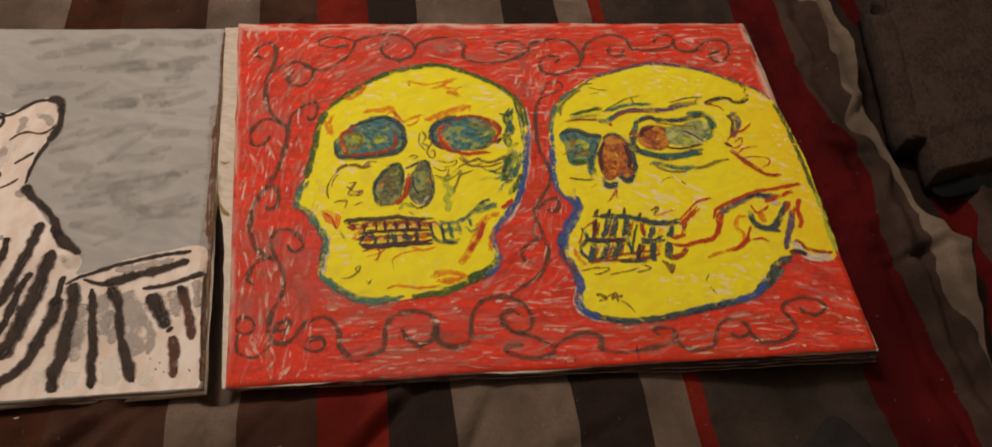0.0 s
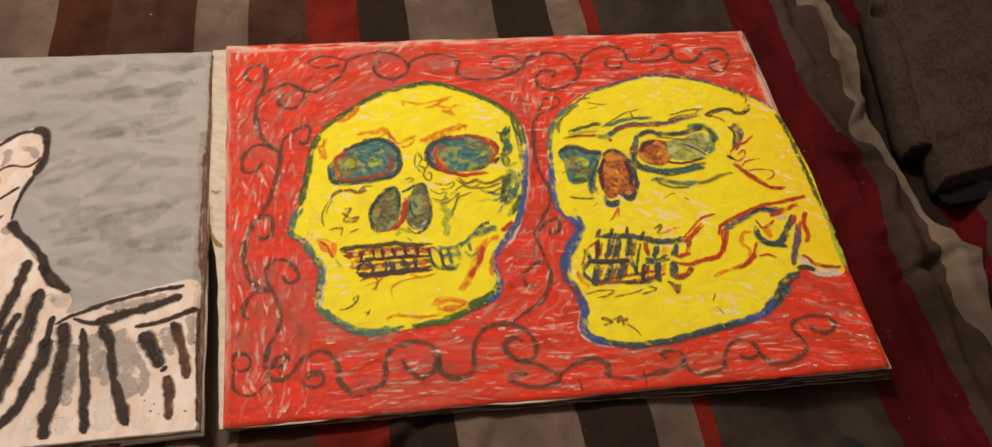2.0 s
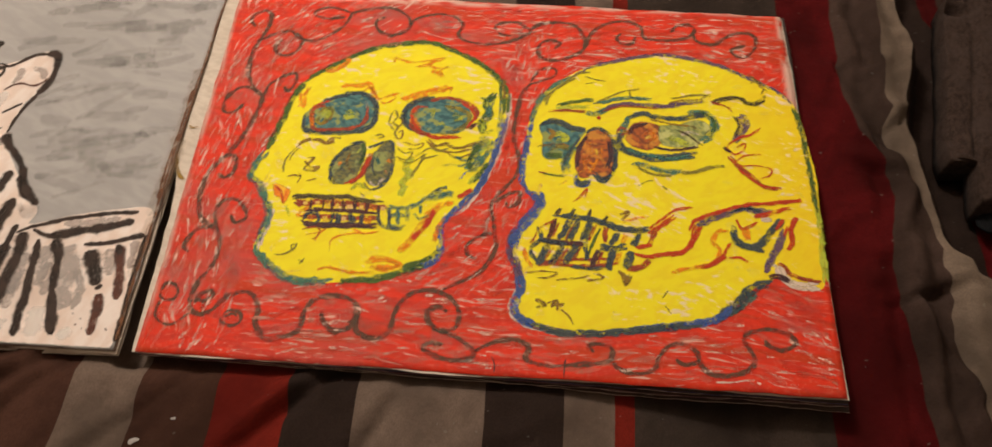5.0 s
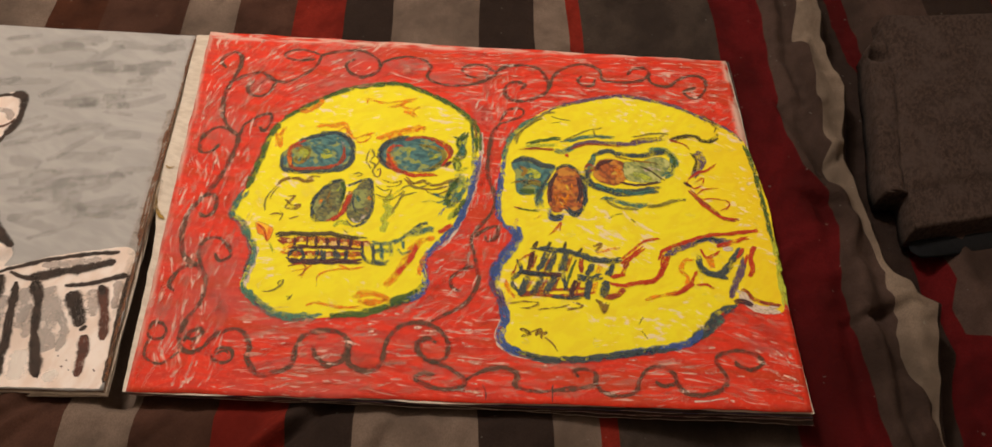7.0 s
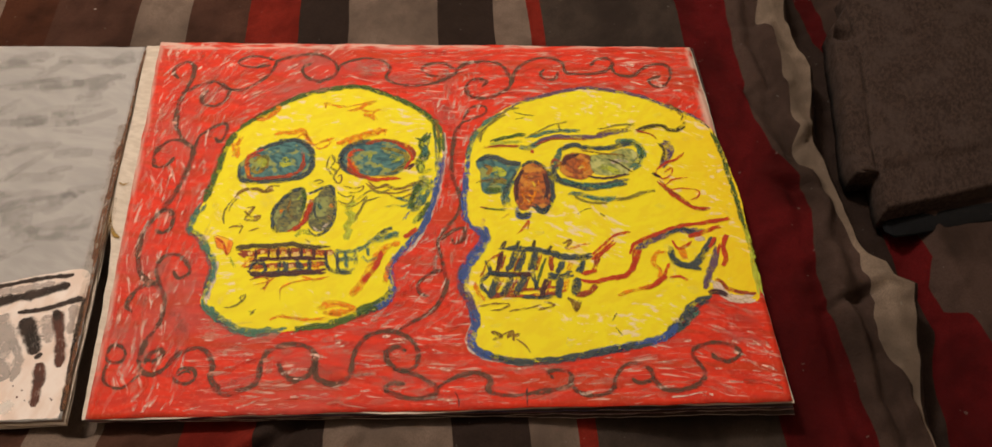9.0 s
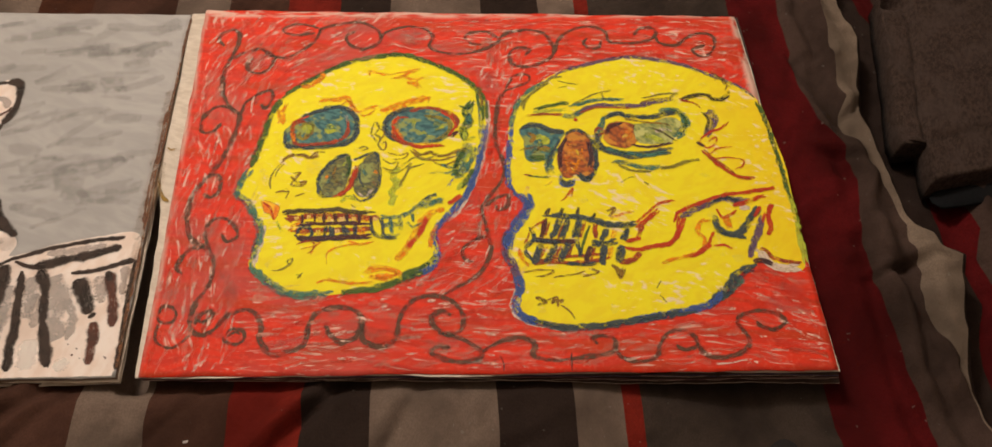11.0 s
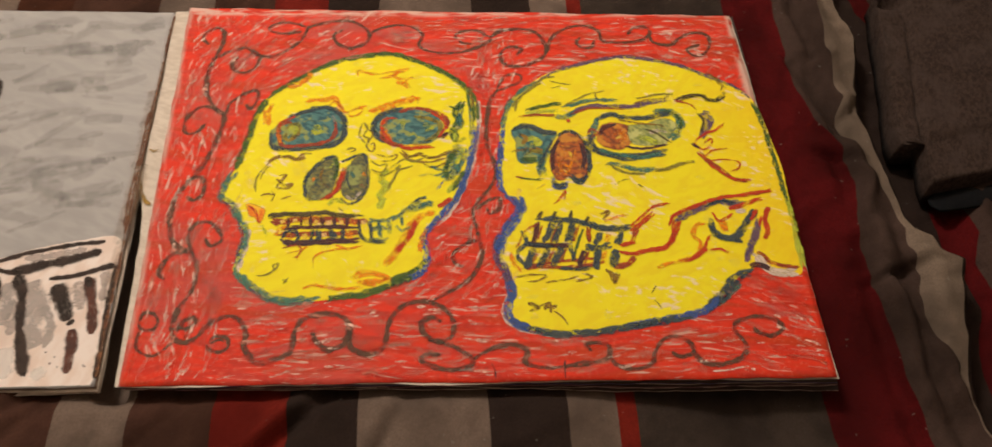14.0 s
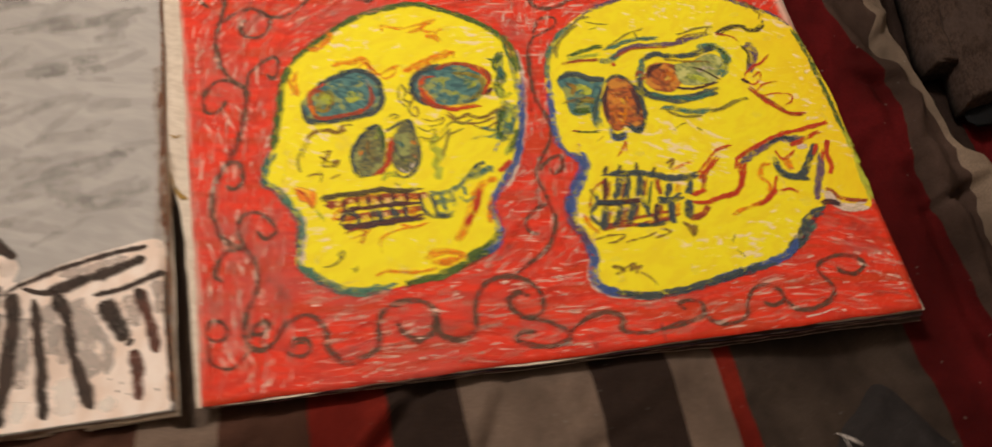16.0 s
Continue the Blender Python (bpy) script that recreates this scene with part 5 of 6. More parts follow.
line("under_eye", skull_b, OLIVE, 3.1, 4, [(431.2, 227), (446.7, 217.7), (466.3, 216.1)])
line("under_eye", skull_b, OLIVE, 1.5, 4, [(433.4, 202.2), (442.5, 208.4), (449.1, 209.5)])
line("under_eye", skull_b, OLIVE, 2.3, 4, [(456.9, 203.3), (461.7, 199.4)])
line("nose_mark", skull_b, RED_LINE, 2.3, 4, [(372.5, 179.4), (379.4, 187.6), (385, 195.9), (382.3, 183.8)])
line("gum", skull_b, DARKTEAL, 6.0, 6, [(352.7, 162.9), (368.4, 162.8), (384, 161.1), (396.4, 158.6), (405.6, 155.9), (414.7, 151.7), (427.2, 150.7), (443.1, 152.9)])
line("gum", skull_b, MAROON, 5.8, 5, [(337.9, 137.2), (351.4, 134), (366.7, 133.1), (382.1, 132.3)])
line("gum", skull_b, DARKTEAL, 3.6, 6, [(340.3, 134.3), (354.4, 133.4), (369.7, 131.8)])
line("gum", skull_b, DARKTEAL, 5.9, 6, [(397.4, 130.7), (409.7, 129.7), (422.3, 132.4)])
line("gum", skull_b, RUST, 4.3, 5, [(341.2, 108.7), (353.4, 110.7), (368.4, 109.1), (386.6, 109.1), (402, 111.1), (413.3, 114.5)])
line("gum", skull_b, DARKTEAL, 3.6, 6, [(371.4, 107.8), (386.5, 106.9), (399.9, 108.2)])
line("tooth_line", skull_b, MAROON, 4.4, 5, [(355.7, 159.9), (350.2, 136.2)])
line("tooth_line", skull_b, DARKTEAL, 5.9, 6, [(370.1, 159), (360.1, 135.8)])
line("tooth_line", skull_b, DARKTEAL, 5.2, 6, [(378.2, 159.3), (368.7, 135.4)])
line("tooth_line", skull_b, DARKTEAL, 6.6, 6, [(388.2, 158.2), (382.4, 136)])
line("tooth_line", skull_b, GREEN, 2.9, 6, [(398.6, 154.1), (390.9, 134.1), (384, 114.7)])
line("tooth_line", skull_b, RUST, 4.4, 5, [(402.4, 154.2), (402.2, 136.1)])
line("tooth_line", skull_b, DARKTEAL, 5.9, 6, [(413.7, 147.1), (406.9, 133.3)])
line("tooth_line", skull_b, DARKTEAL, 5.9, 6, [(433.8, 147.9), (428, 133.4)])
line("tooth_line", skull_b, RUST, 4.5, 5, [(448, 151.6), (443, 134.8)])
line("tooth_line", skull_b, DARKTEAL, 3.6, 6, [(339.6, 150), (342.8, 135.9), (333.8, 124.4), (341.8, 108.8)])
line("tooth_line", skull_b, DARKTEAL, 5.8, 6, [(350.7, 132.5), (340.5, 108)])
line("tooth_line", skull_b, DARKTEAL, 5.8, 6, [(364.2, 131.5), (353.3, 108.5)])
line("tooth_line", skull_b, DARKTEAL, 5.8, 6, [(375.9, 132), (365.4, 109)])
line("tooth_line", skull_b, DARKTEAL, 3.6, 6, [(383.6, 136.8), (385.2, 123.5), (387.1, 114.9)])
line("tooth_line", skull_b, MAROON, 5.1, 6, [(396.5, 126.9), (389.6, 107.8)])
line("tooth_line", skull_b, DARKTEAL, 6.5, 6, [(410.1, 127.5), (404.6, 106.2)])
line("tooth_line", skull_b, DARKTEAL, 7.3, 6, [(426.8, 127.4), (419.5, 108.9)])
line("tooth_line", skull_b, RUST, 2.2, 5, [(359.2, 155.5), (354.1, 138.6)])
line("tooth_line", skull_b, RUST, 2.2, 5, [(373.6, 154.5), (365, 136)])
line("tooth_line", skull_b, RUST, 3.0, 5, [(393, 155.4), (387.4, 137)])
line("tooth_line", skull_b, RUST, 2.9, 5, [(354.8, 128.2), (345.5, 110.3)])
line("tooth_line", skull_b, RUST, 2.9, 5, [(369, 128.8), (358.8, 110.9)])
line("tooth_line", skull_b, RUST, 2.9, 5, [(380.1, 129.2), (371, 111.3)])
line("tooth_line", skull_b, RUST, 2.9, 5, [(400.1, 125.6), (394.7, 110.8)])
line("tooth_line", skull_b, ORANGE, 4.4, 4, [(416.2, 126.3), (412.5, 113)])
line("tooth_line", skull_b, ORANGE, 4.4, 4, [(421.7, 145.9), (418.4, 136.7)])
line("gum", skull_b, ORANGE, 4.3, 4, [(327.7, 125.6), (331, 113.4), (337.4, 105.7)])
line("gum", skull_b, RUST, 2.9, 5, [(334, 130.3), (343.4, 149.4), (357.4, 157.7)])
line("gum", skull_b, RUST, 2.9, 5, [(344.3, 112.5), (387.2, 116.3), (411.9, 119.5)])
line("cheekbone", skull_b, RED_LINE, 3.0, 4, [(443.2, 153.7), (453.7, 163.4), (467.9, 175.7), (484.6, 180.4)])
line("cheekbone", skull_b, RED_LINE, 3.8, 4, [(442.5, 147.5), (456.5, 159.6), (467.2, 169.4)])
line("gum", skull_b, RED_LINE, 4.4, 5, [(430.2, 131.3), (445.1, 136.3)])
line("cheekbone", skull_b, RED_LINE, 3.7, 5, [(427.9, 126.7), (439.9, 122.8), (460.8, 127.3), (471.5, 128.5), (478.7, 136.2), (483.6, 149.3), (486.4, 160.9)])
line("gum", skull_b, RUST, 5.1, 5, [(421.8, 107.6), (434.4, 111.7), (443.1, 118.5)])
line("gum", skull_b, BROWN, 4.3, 5, [(413.7, 105.8), (419.3, 100.3), (420.3, 91.9), (425.6, 102.7)])
line("gum", skull_b, OLIVE_DARK, 3.7, 5, [(355.8, 163), (360, 171.8)])
line("gum", skull_b, OLIVE_DARK, 3.7, 5, [(369.6, 162.1), (373.3, 171.6)])
line("gum", skull_b, OLIVE_DARK, 3.7, 5, [(385.2, 160.4), (389.2, 172.2)])
line("gum", skull_b, OLIVE_DARK, 3.7, 5, [(398.8, 157.1), (404.5, 165.1)])
line("gum", skull_b, BROWN, 3.0, 5, [(416.1, 167.2), (424.1, 171.4), (418.1, 161)])
line("cheekbone", skull_b, ORANGE, 3.0, 4, [(418.5, 159.5), (431.7, 164.7), (444.6, 166.8)])
line("chin_mark", skull_b, BROWN, 2.1, 4, [(331.8, 99.1), (343.9, 101.7), (358.9, 100.1), (349.6, 94.8), (337.7, 95.8)])
line("chin_mark", skull_b, BROWN, 2.1, 4, [(358.5, 93.1), (376.7, 95.9), (389, 99.2)])
line("chin_mark", skull_b, BROWN, 2.9, 4, [(385.6, 94.1), (401, 98.2), (392.3, 102.9)])
line("cheekbone", skull_b, VIOLET, 6.9, 4, [(487.8, 157.1), (498.8, 167.6), (512.5, 173.7), (533.3, 182.5), (545.6, 179.1), (559.4, 183.7)])
line("cheekbone", skull_b, DARKTEAL, 3.8, 5, [(519.4, 176.4), (534.6, 182.6), (548.9, 179.3)])
line("cheekbone", skull_b, RED_LINE, 3.8, 5, [(480.9, 153), (485.7, 164.7), (496.1, 170.6), (513.1, 177.7), (533.8, 185.8), (560.4, 189.3), (587.6, 194.6)])
line("cheekbone", skull_b, RED_LINE, 3.9, 5, [(541.3, 172.6), (558.4, 178.1), (575.9, 185.2)])
line("cheekbone", skull_b, RED_LINE, 4.5, 4, [(461.9, 125.9), (475, 131.6), (482.7, 142.4), (491.3, 159.5)])
line("jaw_line", skull_b, ORANGE, 3.7, 4, [(494.6, 116.2), (503.7, 123.9), (506.7, 135.1), (501.5, 142.4), (506.4, 154), (516.2, 156)])
line("jaw_line", skull_b, RED_LINE, 3.0, 5, [(505.7, 120.3), (511.1, 131.6), (517.3, 143.1)])
line("jaw_line", skull_b, RED_LINE, 4.4, 4, [(484.9, 113.6), (497.9, 117.8), (511.8, 127.9)])
line("jaw_line", skull_b, ORANGE, 3.6, 4, [(461.5, 107.7), (478.7, 112.7), (494.8, 117.7)])
line("jaw_line", skull_b, RED_LINE, 3.0, 4, [(514.6, 125.8), (524.1, 126.9), (532.5, 121.4)])
line("cheekbone", skull_b, DARKTEAL, 6.8, 5, [(520.4, 162.3), (521.4, 148.5), (526.5, 141.2), (535.5, 138.5), (545.9, 144.3), (554.4, 156.1), (566.7, 170.6)])
line("cheekbone", skull_b, DARKTEAL, 5.2, 5, [(535.5, 138.5), (547.3, 134.5)])
line("cheekbone", skull_b, RED_LINE, 3.0, 6, [(524.6, 168.7), (528.1, 158.8), (536.2, 161.5), (543.6, 167.2)])
line("cheekbone", skull_b, ORANGE, 6.8, 4, [(531.3, 158.9), (533.6, 146)])
line("cheekbone", skull_b, RED_LINE, 3.8, 6, [(568.1, 171.4), (560.1, 159.4)])
line("highlight", skull_b, CREAM, 5.4, 4, [(547.4, 170.5), (557.6, 170.2)])
line("jaw_line", skull_b, VIOLET, 6.0, 4, [(568, 160.5), (561.8, 144.9), (552, 125.8), (545.2, 112.4)])
line("jaw_line", skull_b, RED_LINE, 4.6, 5, [(580.3, 174.3), (574.4, 160.8), (573.3, 145.4), (568.7, 137.6)])
line("jaw_line", skull_b, RED_LINE, 3.0, 5, [(572, 164.5), (566.2, 151.2)])
line("jaw_line", skull_b, RUST, 3.7, 5, [(557.6, 122.3), (563.4, 120.4), (568, 111.8), (582.5, 107.3), (594.5, 105.6)])
line("jaw_line", skull_b, MAROON, 5.1, 4, [(548.6, 107.4), (558.2, 109.3), (566.5, 104.5)])
# vines round the skulls
line("scroll", sheet, INK, 4.5, 1, [(18,396),(11,405),(14,416),(24,422),(32,413),(32,395),(27,377),(23,355),(25,328),(33,310),(46,296),(47,280),(42,256),(36,233),(27,216)])
line("scroll", sheet, INK, 4.0, 1, [(27,375),(42,386),(59,391),(73,379),(72,365),(62,355),(50,358),(46,369),(52,378)])
line("scroll", sheet, INK, 3.8, 1, [(58,393),(69,382),(86,378),(104,390),(117,407),(121,425)])
line("scroll", sheet, INK, 3.2, 1, [(119,424),(98,431),(82,426),(80,418),(95,413),(115,416)])
line("scroll", sheet, INK, 4.0, 1, [(121,423),(140,430),(165,433),(183,422),(188,407),(180,395),(166,391),(154,399),(150,411),(159,419)])
line("scroll", sheet, INK, 4.0, 1, [(188,405),(194,418),(215,426),(236,423),(246,411),(242,397),(250,388),(271,383),(295,387),(316,399),(322,410)])
line("scroll", sheet, INK, 3.5, 1, [(319,408),(306,418),(289,417),(282,408),(288,400),(300,397)])
line("scroll", sheet, INK, 4.0, 1, [(320,408),(332,417),(354,421),(371,415),(379,398),(380,385),(371,373),(352,364),(335,366),(330,380),(338,392),(353,390),(348,380)])
line("scroll", sheet, INK, 4.0, 1, [(380,385),(388,407),(403,421),(423,427),(440,419),(444,403),(453,400),(472,400),(488,404),(499,415),(495,424),(480,422),(473,412)])
line("scroll", sheet, INK, 3.2, 1, [(420,408),(415,400),(420,392),(431,393),(435,404)])
line("scroll", sheet, INK, 4.0, 1, [(497,411),(501,400),(518,396),(529,405),(545,415),(562,412),(563,396),(553,381),(542,380),(537,389),(552,397)])
line("scroll", sheet, INK, 4.0, 1, [(46,296),(30,307),(18,303),(9,287),(13,272),(23,273),(30,284)])
line("scroll", sheet, INK, 3.8, 1, [(48,295),(52,313),(65,325),(76,329),(78,316),(72,304),(67,310)])
line("scroll", sheet, INK, 4.5, 1, [(28,218),(19,202),(14,186),(14,168),(17,151),(23,139),(34,132),(43,123),(47,110),(45,90),(37,72),(34,57),(37,44),(47,39),(57,45)])
line("scroll", sheet, INK, 3.8, 1, [(26,213),(33,217),(40,209),(39,195),(32,189),(25,193)])
line("scroll", sheet, INK, 4.0, 1, [(40,129),(34,145),(36,159),(48,164),(59,156),(64,143),(55,137),(49,146)])
line("scroll", sheet, INK, 4.2, 1, [(35,132),(23,129),(16,119),(14,108),(20,102)])
line("scroll", sheet, INK, 4.2, 1, [(39,50),(43,60),(51,63),(53,58),(47,53),(40,54)])
line("scroll", sheet, INK, 4.8, 1, [(57,45),(64,56),(73,62),(83,64),(92,58),(97,47),(97,35),(102,26),(109,19),(121,21),(135,28),(139,44)])
line("scroll", sheet, INK, 4.5, 1, [(136,37),(141,55),(151,63),(165,65),(179,61),(185,51),(182,38),(176,32),(165,31),(156,40),(153,49)])
line("scroll", sheet, INK, 4.2, 1, [(185,49),(187,32),(198,26),(209,26),(216,36),(218,52),(226,68),(239,75),(254,75),(267,68),(274,56),(274,43),(266,36),(254,39),(247,47),(248,56),(257,59),(264,55)])
line("scroll", sheet, INK, 4.0, 1, [(252,38),(270,33),(283,25),(291,17),(287,12),(275,9),(259,12),(246,19),(252,24),(263,23)])
line("scroll", sheet, INK, 4.0, 1, [(291,18),(302,26),(320,32),(334,29),(337,22),(334,16),(342,11),(359,9),(381,12),(401,15),(408,21),(408,29),(398,32),(388,30),(393,24)])
line("scroll", sheet, INK, 3.8, 1, [(408,21),(412,12),(427,7),(443,11),(448,23),(457,34),(470,37),(480,30),(481,22),(470,17),(462,22)])
line("scroll", sheet, INK, 3.8, 1, [(481,23),(487,13),(501,9),(518,13),(528,22),(527,32),(521,42),(525,50),(542,55),(560,51),(565,43),(553,36),(541,40),(539,45)])
line("scroll", sheet, INK, 3.0, 1, [(6,60),(8,68),(16,68),(21,60),(18,52),(9,53),(5,59)])
line("scroll", sheet, INK, 2.8, 1, [(7,51),(7,37),(13,30),(24,28),(37,40)])
line("scroll", sheet, INK, 3.0, 1, [(67,39),(71,44),(80,44),(84,37),(79,30),(69,32),(65,37)])
line("scroll", sheet, INK, 2.5, 1, [(68,38),(76,42),(80,39)])
line("scroll", sheet, INK, 3.8, 1, [(325,330),(317,315),(313,295),(311,274),(311,254),(316,237),(319,220),(314,204),(304,190),(295,175),(297,157),(300,141),(302,125),(297,109),(288,96),(274,87),(258,77)])
line("scroll", sheet, INK, 3.5, 1, [(297,175),(309,185),(320,188),(320,177),(311,170),(308,177)])
line("scroll", sheet, INK, 3.5, 1, [(299,140),(286,136),(276,126),(277,115),(285,111)])
line("scroll", sheet, INK, 3.5, 1, [(324,331),(334,349),(349,351),(349,341),(335,333),(323,327)])
fill("pastel_smudge", sheet, SMUDGE, 0.5, [(121,427),(151,431),(186,423),(185,417),(150,413),(121,405)])
fill("pastel_smudge", sheet, SMUDGE, 0.5, [(200,422),(238,421),(243,407),(220,403),(195,410)])
fill("pastel_smudge", sheet, SMUDGE, 0.5, [(252,402),(290,390),(268,384),(245,389)])
fill("pastel_smudge", sheet, SMUDGE, 0.5, [(46,376),(66,384),(71,370),(56,359)])
fill("pastel_smudge", sheet, SMUDGE, 0.5, [(293,359),(312,348),(317,327),(299,329)])
fill("pastel_smudge", sheet, SMUDGE, 0.5, [(101,31),(132,36),(138,31),(117,24),(104,24)])
fill("pastel_smudge", sheet, SMUDGE, 0.5, [(252,36),(267,30),(272,23),(255,26)])
fill("pastel_smudge", sheet, SMUDGE, 0.5, [(554,69),(584,60),(587,49),(563,57)])
line("crease", sheet, MAROON, 1.4, 1, [(369,16),(368,7),(368,-1)])
line("crease", sheet, MAROON, 1.2, 1, [(306,15),(309,7),(309,0)])
line("crease", sheet, PAPER_MARK, 1.6, 1, [(495,3),(508,4),(520,6)])
# shapes on the grey board
fill("pale_shape", board, PINKWHITE, 1, [(-430,300),(-325,297),(-327,335),(-297,337),(-266,309),(-265,356),(-244,323),(-198,345),(-185,325),(-185,300),(-199,271),(-202,244),(-201,222),(-178,188),(-156,158),(-138,140),(-139,123),(-98,136),(-62,144),(-29,147),(-25,116),(-24,74),(-22,16),(-24,3),(-24,3),(-430,3),(-430,3)])
line("stain", board, OCHRE, 5, 2, [(-27,145),(-28,115),(-27,73)])
line("stain", board, OCHRE, 7, 2, [(-20,233),(-21,200),(-25,174)])

line("edge_stain", board, EDGE_BROWN, 2.4, 2, [(-25, 440), (-26, 400), (-25, 340), (-26, 290)])
line("edge_stain", board, EDGE_BROWN, 2.4, 2, [(-26, 305), (-24, 260), (-25, 215), (-23, 160)])
line("edge_stain", board, EDGE_BROWN, 2.6, 2, [(-24, 175), (-22, 110), (-22, 60), (-20, 10)])
line("edge_stain", board, STRIPE, 4.5, 2, [(-25, 118), (-24, 80), (-22, 40), (-21, 8)])
line("edge_stain", board, EDGE_BROWN, 2.2, 1.8, [(-28, 300), (-27, 250), (-28, 205), (-26, 160)])
line("edge_stain", board, OCHRE, 9, 1.5, [(-29, 330), (-28, 270), (-27, 200), (-28, 140)])
line("edge_stain", board, OCHRE, 5, 1.5, [(-24, 140), (-23, 70), (-21, 8)])

line("stain", sheet, BROWN, 3.0, 0.02, [(-21, 214), (-17, 200), (-13, 190), (-7, 184)])
line("stain", sheet, BROWN, 2.0, 0.02, [(-19, 252), (-15, 249), (-10, 251)])

# stripes on the pale shape
line("dark_stripe", board, STRIPE, 5.2, 2, [(-294,309),(-290,329),(-280,346),(-265,358)])
line("dark_stripe", board, STRIPE, 4.6, 2, [(-265,358),(-263,339),(-259,325)])
line("dark_stripe", board, STRIPE, 8.0, 2, [(-333,314),(-322,335),(-312,332),(-298,304),(-287,276)])
line("grey_shade", board, SHADE, 7.7, 1.5, [(-322,313),(-312,333),(-302,330),(-287,303),(-277,274)])
line("dark_stripe", board, STRIPE, 5.8, 2, [(-338,262),(-310,263),(-284,269),(-258,266),(-242,253),(-237,245)])
line("dark_stripe", board, STRIPE, 4.6, 2, [(-279,242),(-260,235),(-248,218)])
line("dark_stripe", board, STRIPE, 4.6, 2, [(-279,163),(-267,168),(-258,193),(-284,223)])
line("dark_stripe", board, STRIPE, 3.4, 2, [(-285,306),(-278,324),(-270,334)])
line("dark_stripe", board, STRIPE, 4.0, 2, [(-317,247),(-292,254),(-267,247)])
line("dark_stripe", board, STRIPE, 4.2, 2, [(-288.1, 309.3), (-288.7, 320.8), (-283.7, 336), (-273.3, 345.8), (-257.3, 356.3), (-253, 351.6)])
line("dark_stripe", board, STRIPE, 3.4, 2, [(-256.4, 353.3), (-255.9, 341.3), (-252.5, 326.7), (-248, 321.2)])
line("dark_stripe", board, STRIPE, 7.5, 2, [(-278.2, 300.5), (-275.5, 312.2), (-268.9, 322.4), (-264.1, 332.7)])
line("dark_stripe", board, STRIPE, 11.4, 2, [(-309.7, 331.9), (-299.9, 318), (-292, 299.4), (-284.5, 285.9), (-275.2, 272.7), (-263.1, 266.4)])
line("dark_stripe", board, STRIPE, 3.3, 2, [(-257.3, 304.1), (-252.5, 314.1), (-247, 322.3), (-242.3, 324.6), (-235.7, 321.2)])
line("dark_stripe", board, STRIPE, 3.3, 2, [(-249.4, 304.7), (-247.2, 314.5), (-238.2, 318.1), (-238.4, 308.5), (-245.8, 304.1)])
line("dark_stripe", board, STRIPE, 4.2, 2, [(-247.7, 320.3), (-234.4, 321.3), (-225.9, 326.9), (-217.9, 334.5), (-209.3, 340.1), (-198.1, 342.1)])
line("dark_stripe", board, STRIPE, 7.5, 2, [(-199.2, 341), (-191.4, 342.6), (-185.7, 337.1), (-182.2, 317.8), (-182.8, 303.4), (-185.4, 293.7), (-189.3, 284.1)])
line("dark_stripe", board, STRIPE_BROWN, 2.5, 2, [(-227.1, 287.6), (-219.6, 295.7), (-210.3, 298.3), (-199.3, 295.4), (-190.6, 299.9), (-186.1, 307.9)])
line("dark_stripe", board, STRIPE, 3.2, 2, [(-189.3, 284.1), (-193.1, 274.6), (-196.8, 265.1), (-201, 246.9), (-202.2, 231.9)])
line("dark_stripe", board, STRIPE, 3.2, 2, [(-217.4, 257.2), (-209.4, 263.3), (-200.7, 271.2)])
line("grey_shade", board, SHADE, 11.3, 1.5, [(-263.9, 278.2), (-241.2, 269.9), (-226.8, 276.5)])
line("grey_shade", board, SHADE, 7.5, 1.5, [(-206.9, 320.7), (-195.5, 316.7), (-190.2, 305.6)])
line("grey_shade", board, SHADE, 6.6, 1.5, [(-221.5, 297.5), (-217.8, 307.3), (-218.9, 319.7)])
line("grey_shade", board, SHADE, 8.1, 1.5, [(-281.5, 290.8), (-270.2, 287), (-262, 292.3)])
line("dark_stripe", board, STRIPE, 6.4, 2, [(-288, 262.6), (-282.2, 274), (-267.2, 268.8), (-256, 265.1), (-244.4, 259.7), (-234.2, 248.8), (-228.2, 240.4)])
line("dark_stripe", board, STRIPE, 4.8, 2, [(-286.1, 257.3), (-274.9, 262.7), (-263.2, 257.3), (-248.1, 251.3)])
line("dark_stripe", board, STRIPE, 6.4, 2, [(-264.9, 252.7), (-253.2, 247.4), (-243.2, 242.8)])
line("dark_stripe", board, STRIPE, 9.6, 2, [(-242.8, 257.1), (-236.1, 248.7), (-228.2, 240.4)])
line("dark_stripe", board, STRIPE, 8.6, 2, [(-270.1, 239.9), (-259.7, 238), (-249.2, 230.1), (-243, 217.7), (-242, 209.3)])
line("grey_shade", board, SHADE, 5.5, 1.6, [(-254.4, 250.8), (-241.5, 237.7), (-229.3, 228.1)])
line("dark_stripe", board, STRIPE_BROWN, 2.4, 2, [(-226.8, 226.6), (-218.5, 230.7), (-210, 238.3)])
line("dark_stripe", board, STRIPE, 4.6, 2, [(-268, 207.3), (-256.8, 197.3), (-248.6, 192.1), (-252.2, 181.2), (-255.4, 172.9)])
line("dark_stripe", board, STRIPE, 8.5, 2, [(-237.9, 184.6), (-234.6, 193.1), (-228.9, 204.3), (-224.6, 206.3)])
line("dark_stripe", board, STRIPE, 6.9, 2, [(-202.6, 229.3), (-194.9, 217), (-185.6, 207.5), (-176.2, 197.3), (-166.4, 181.6), (-159.2, 166.1), (-149.8, 154.9), (-139.3, 146.3)])
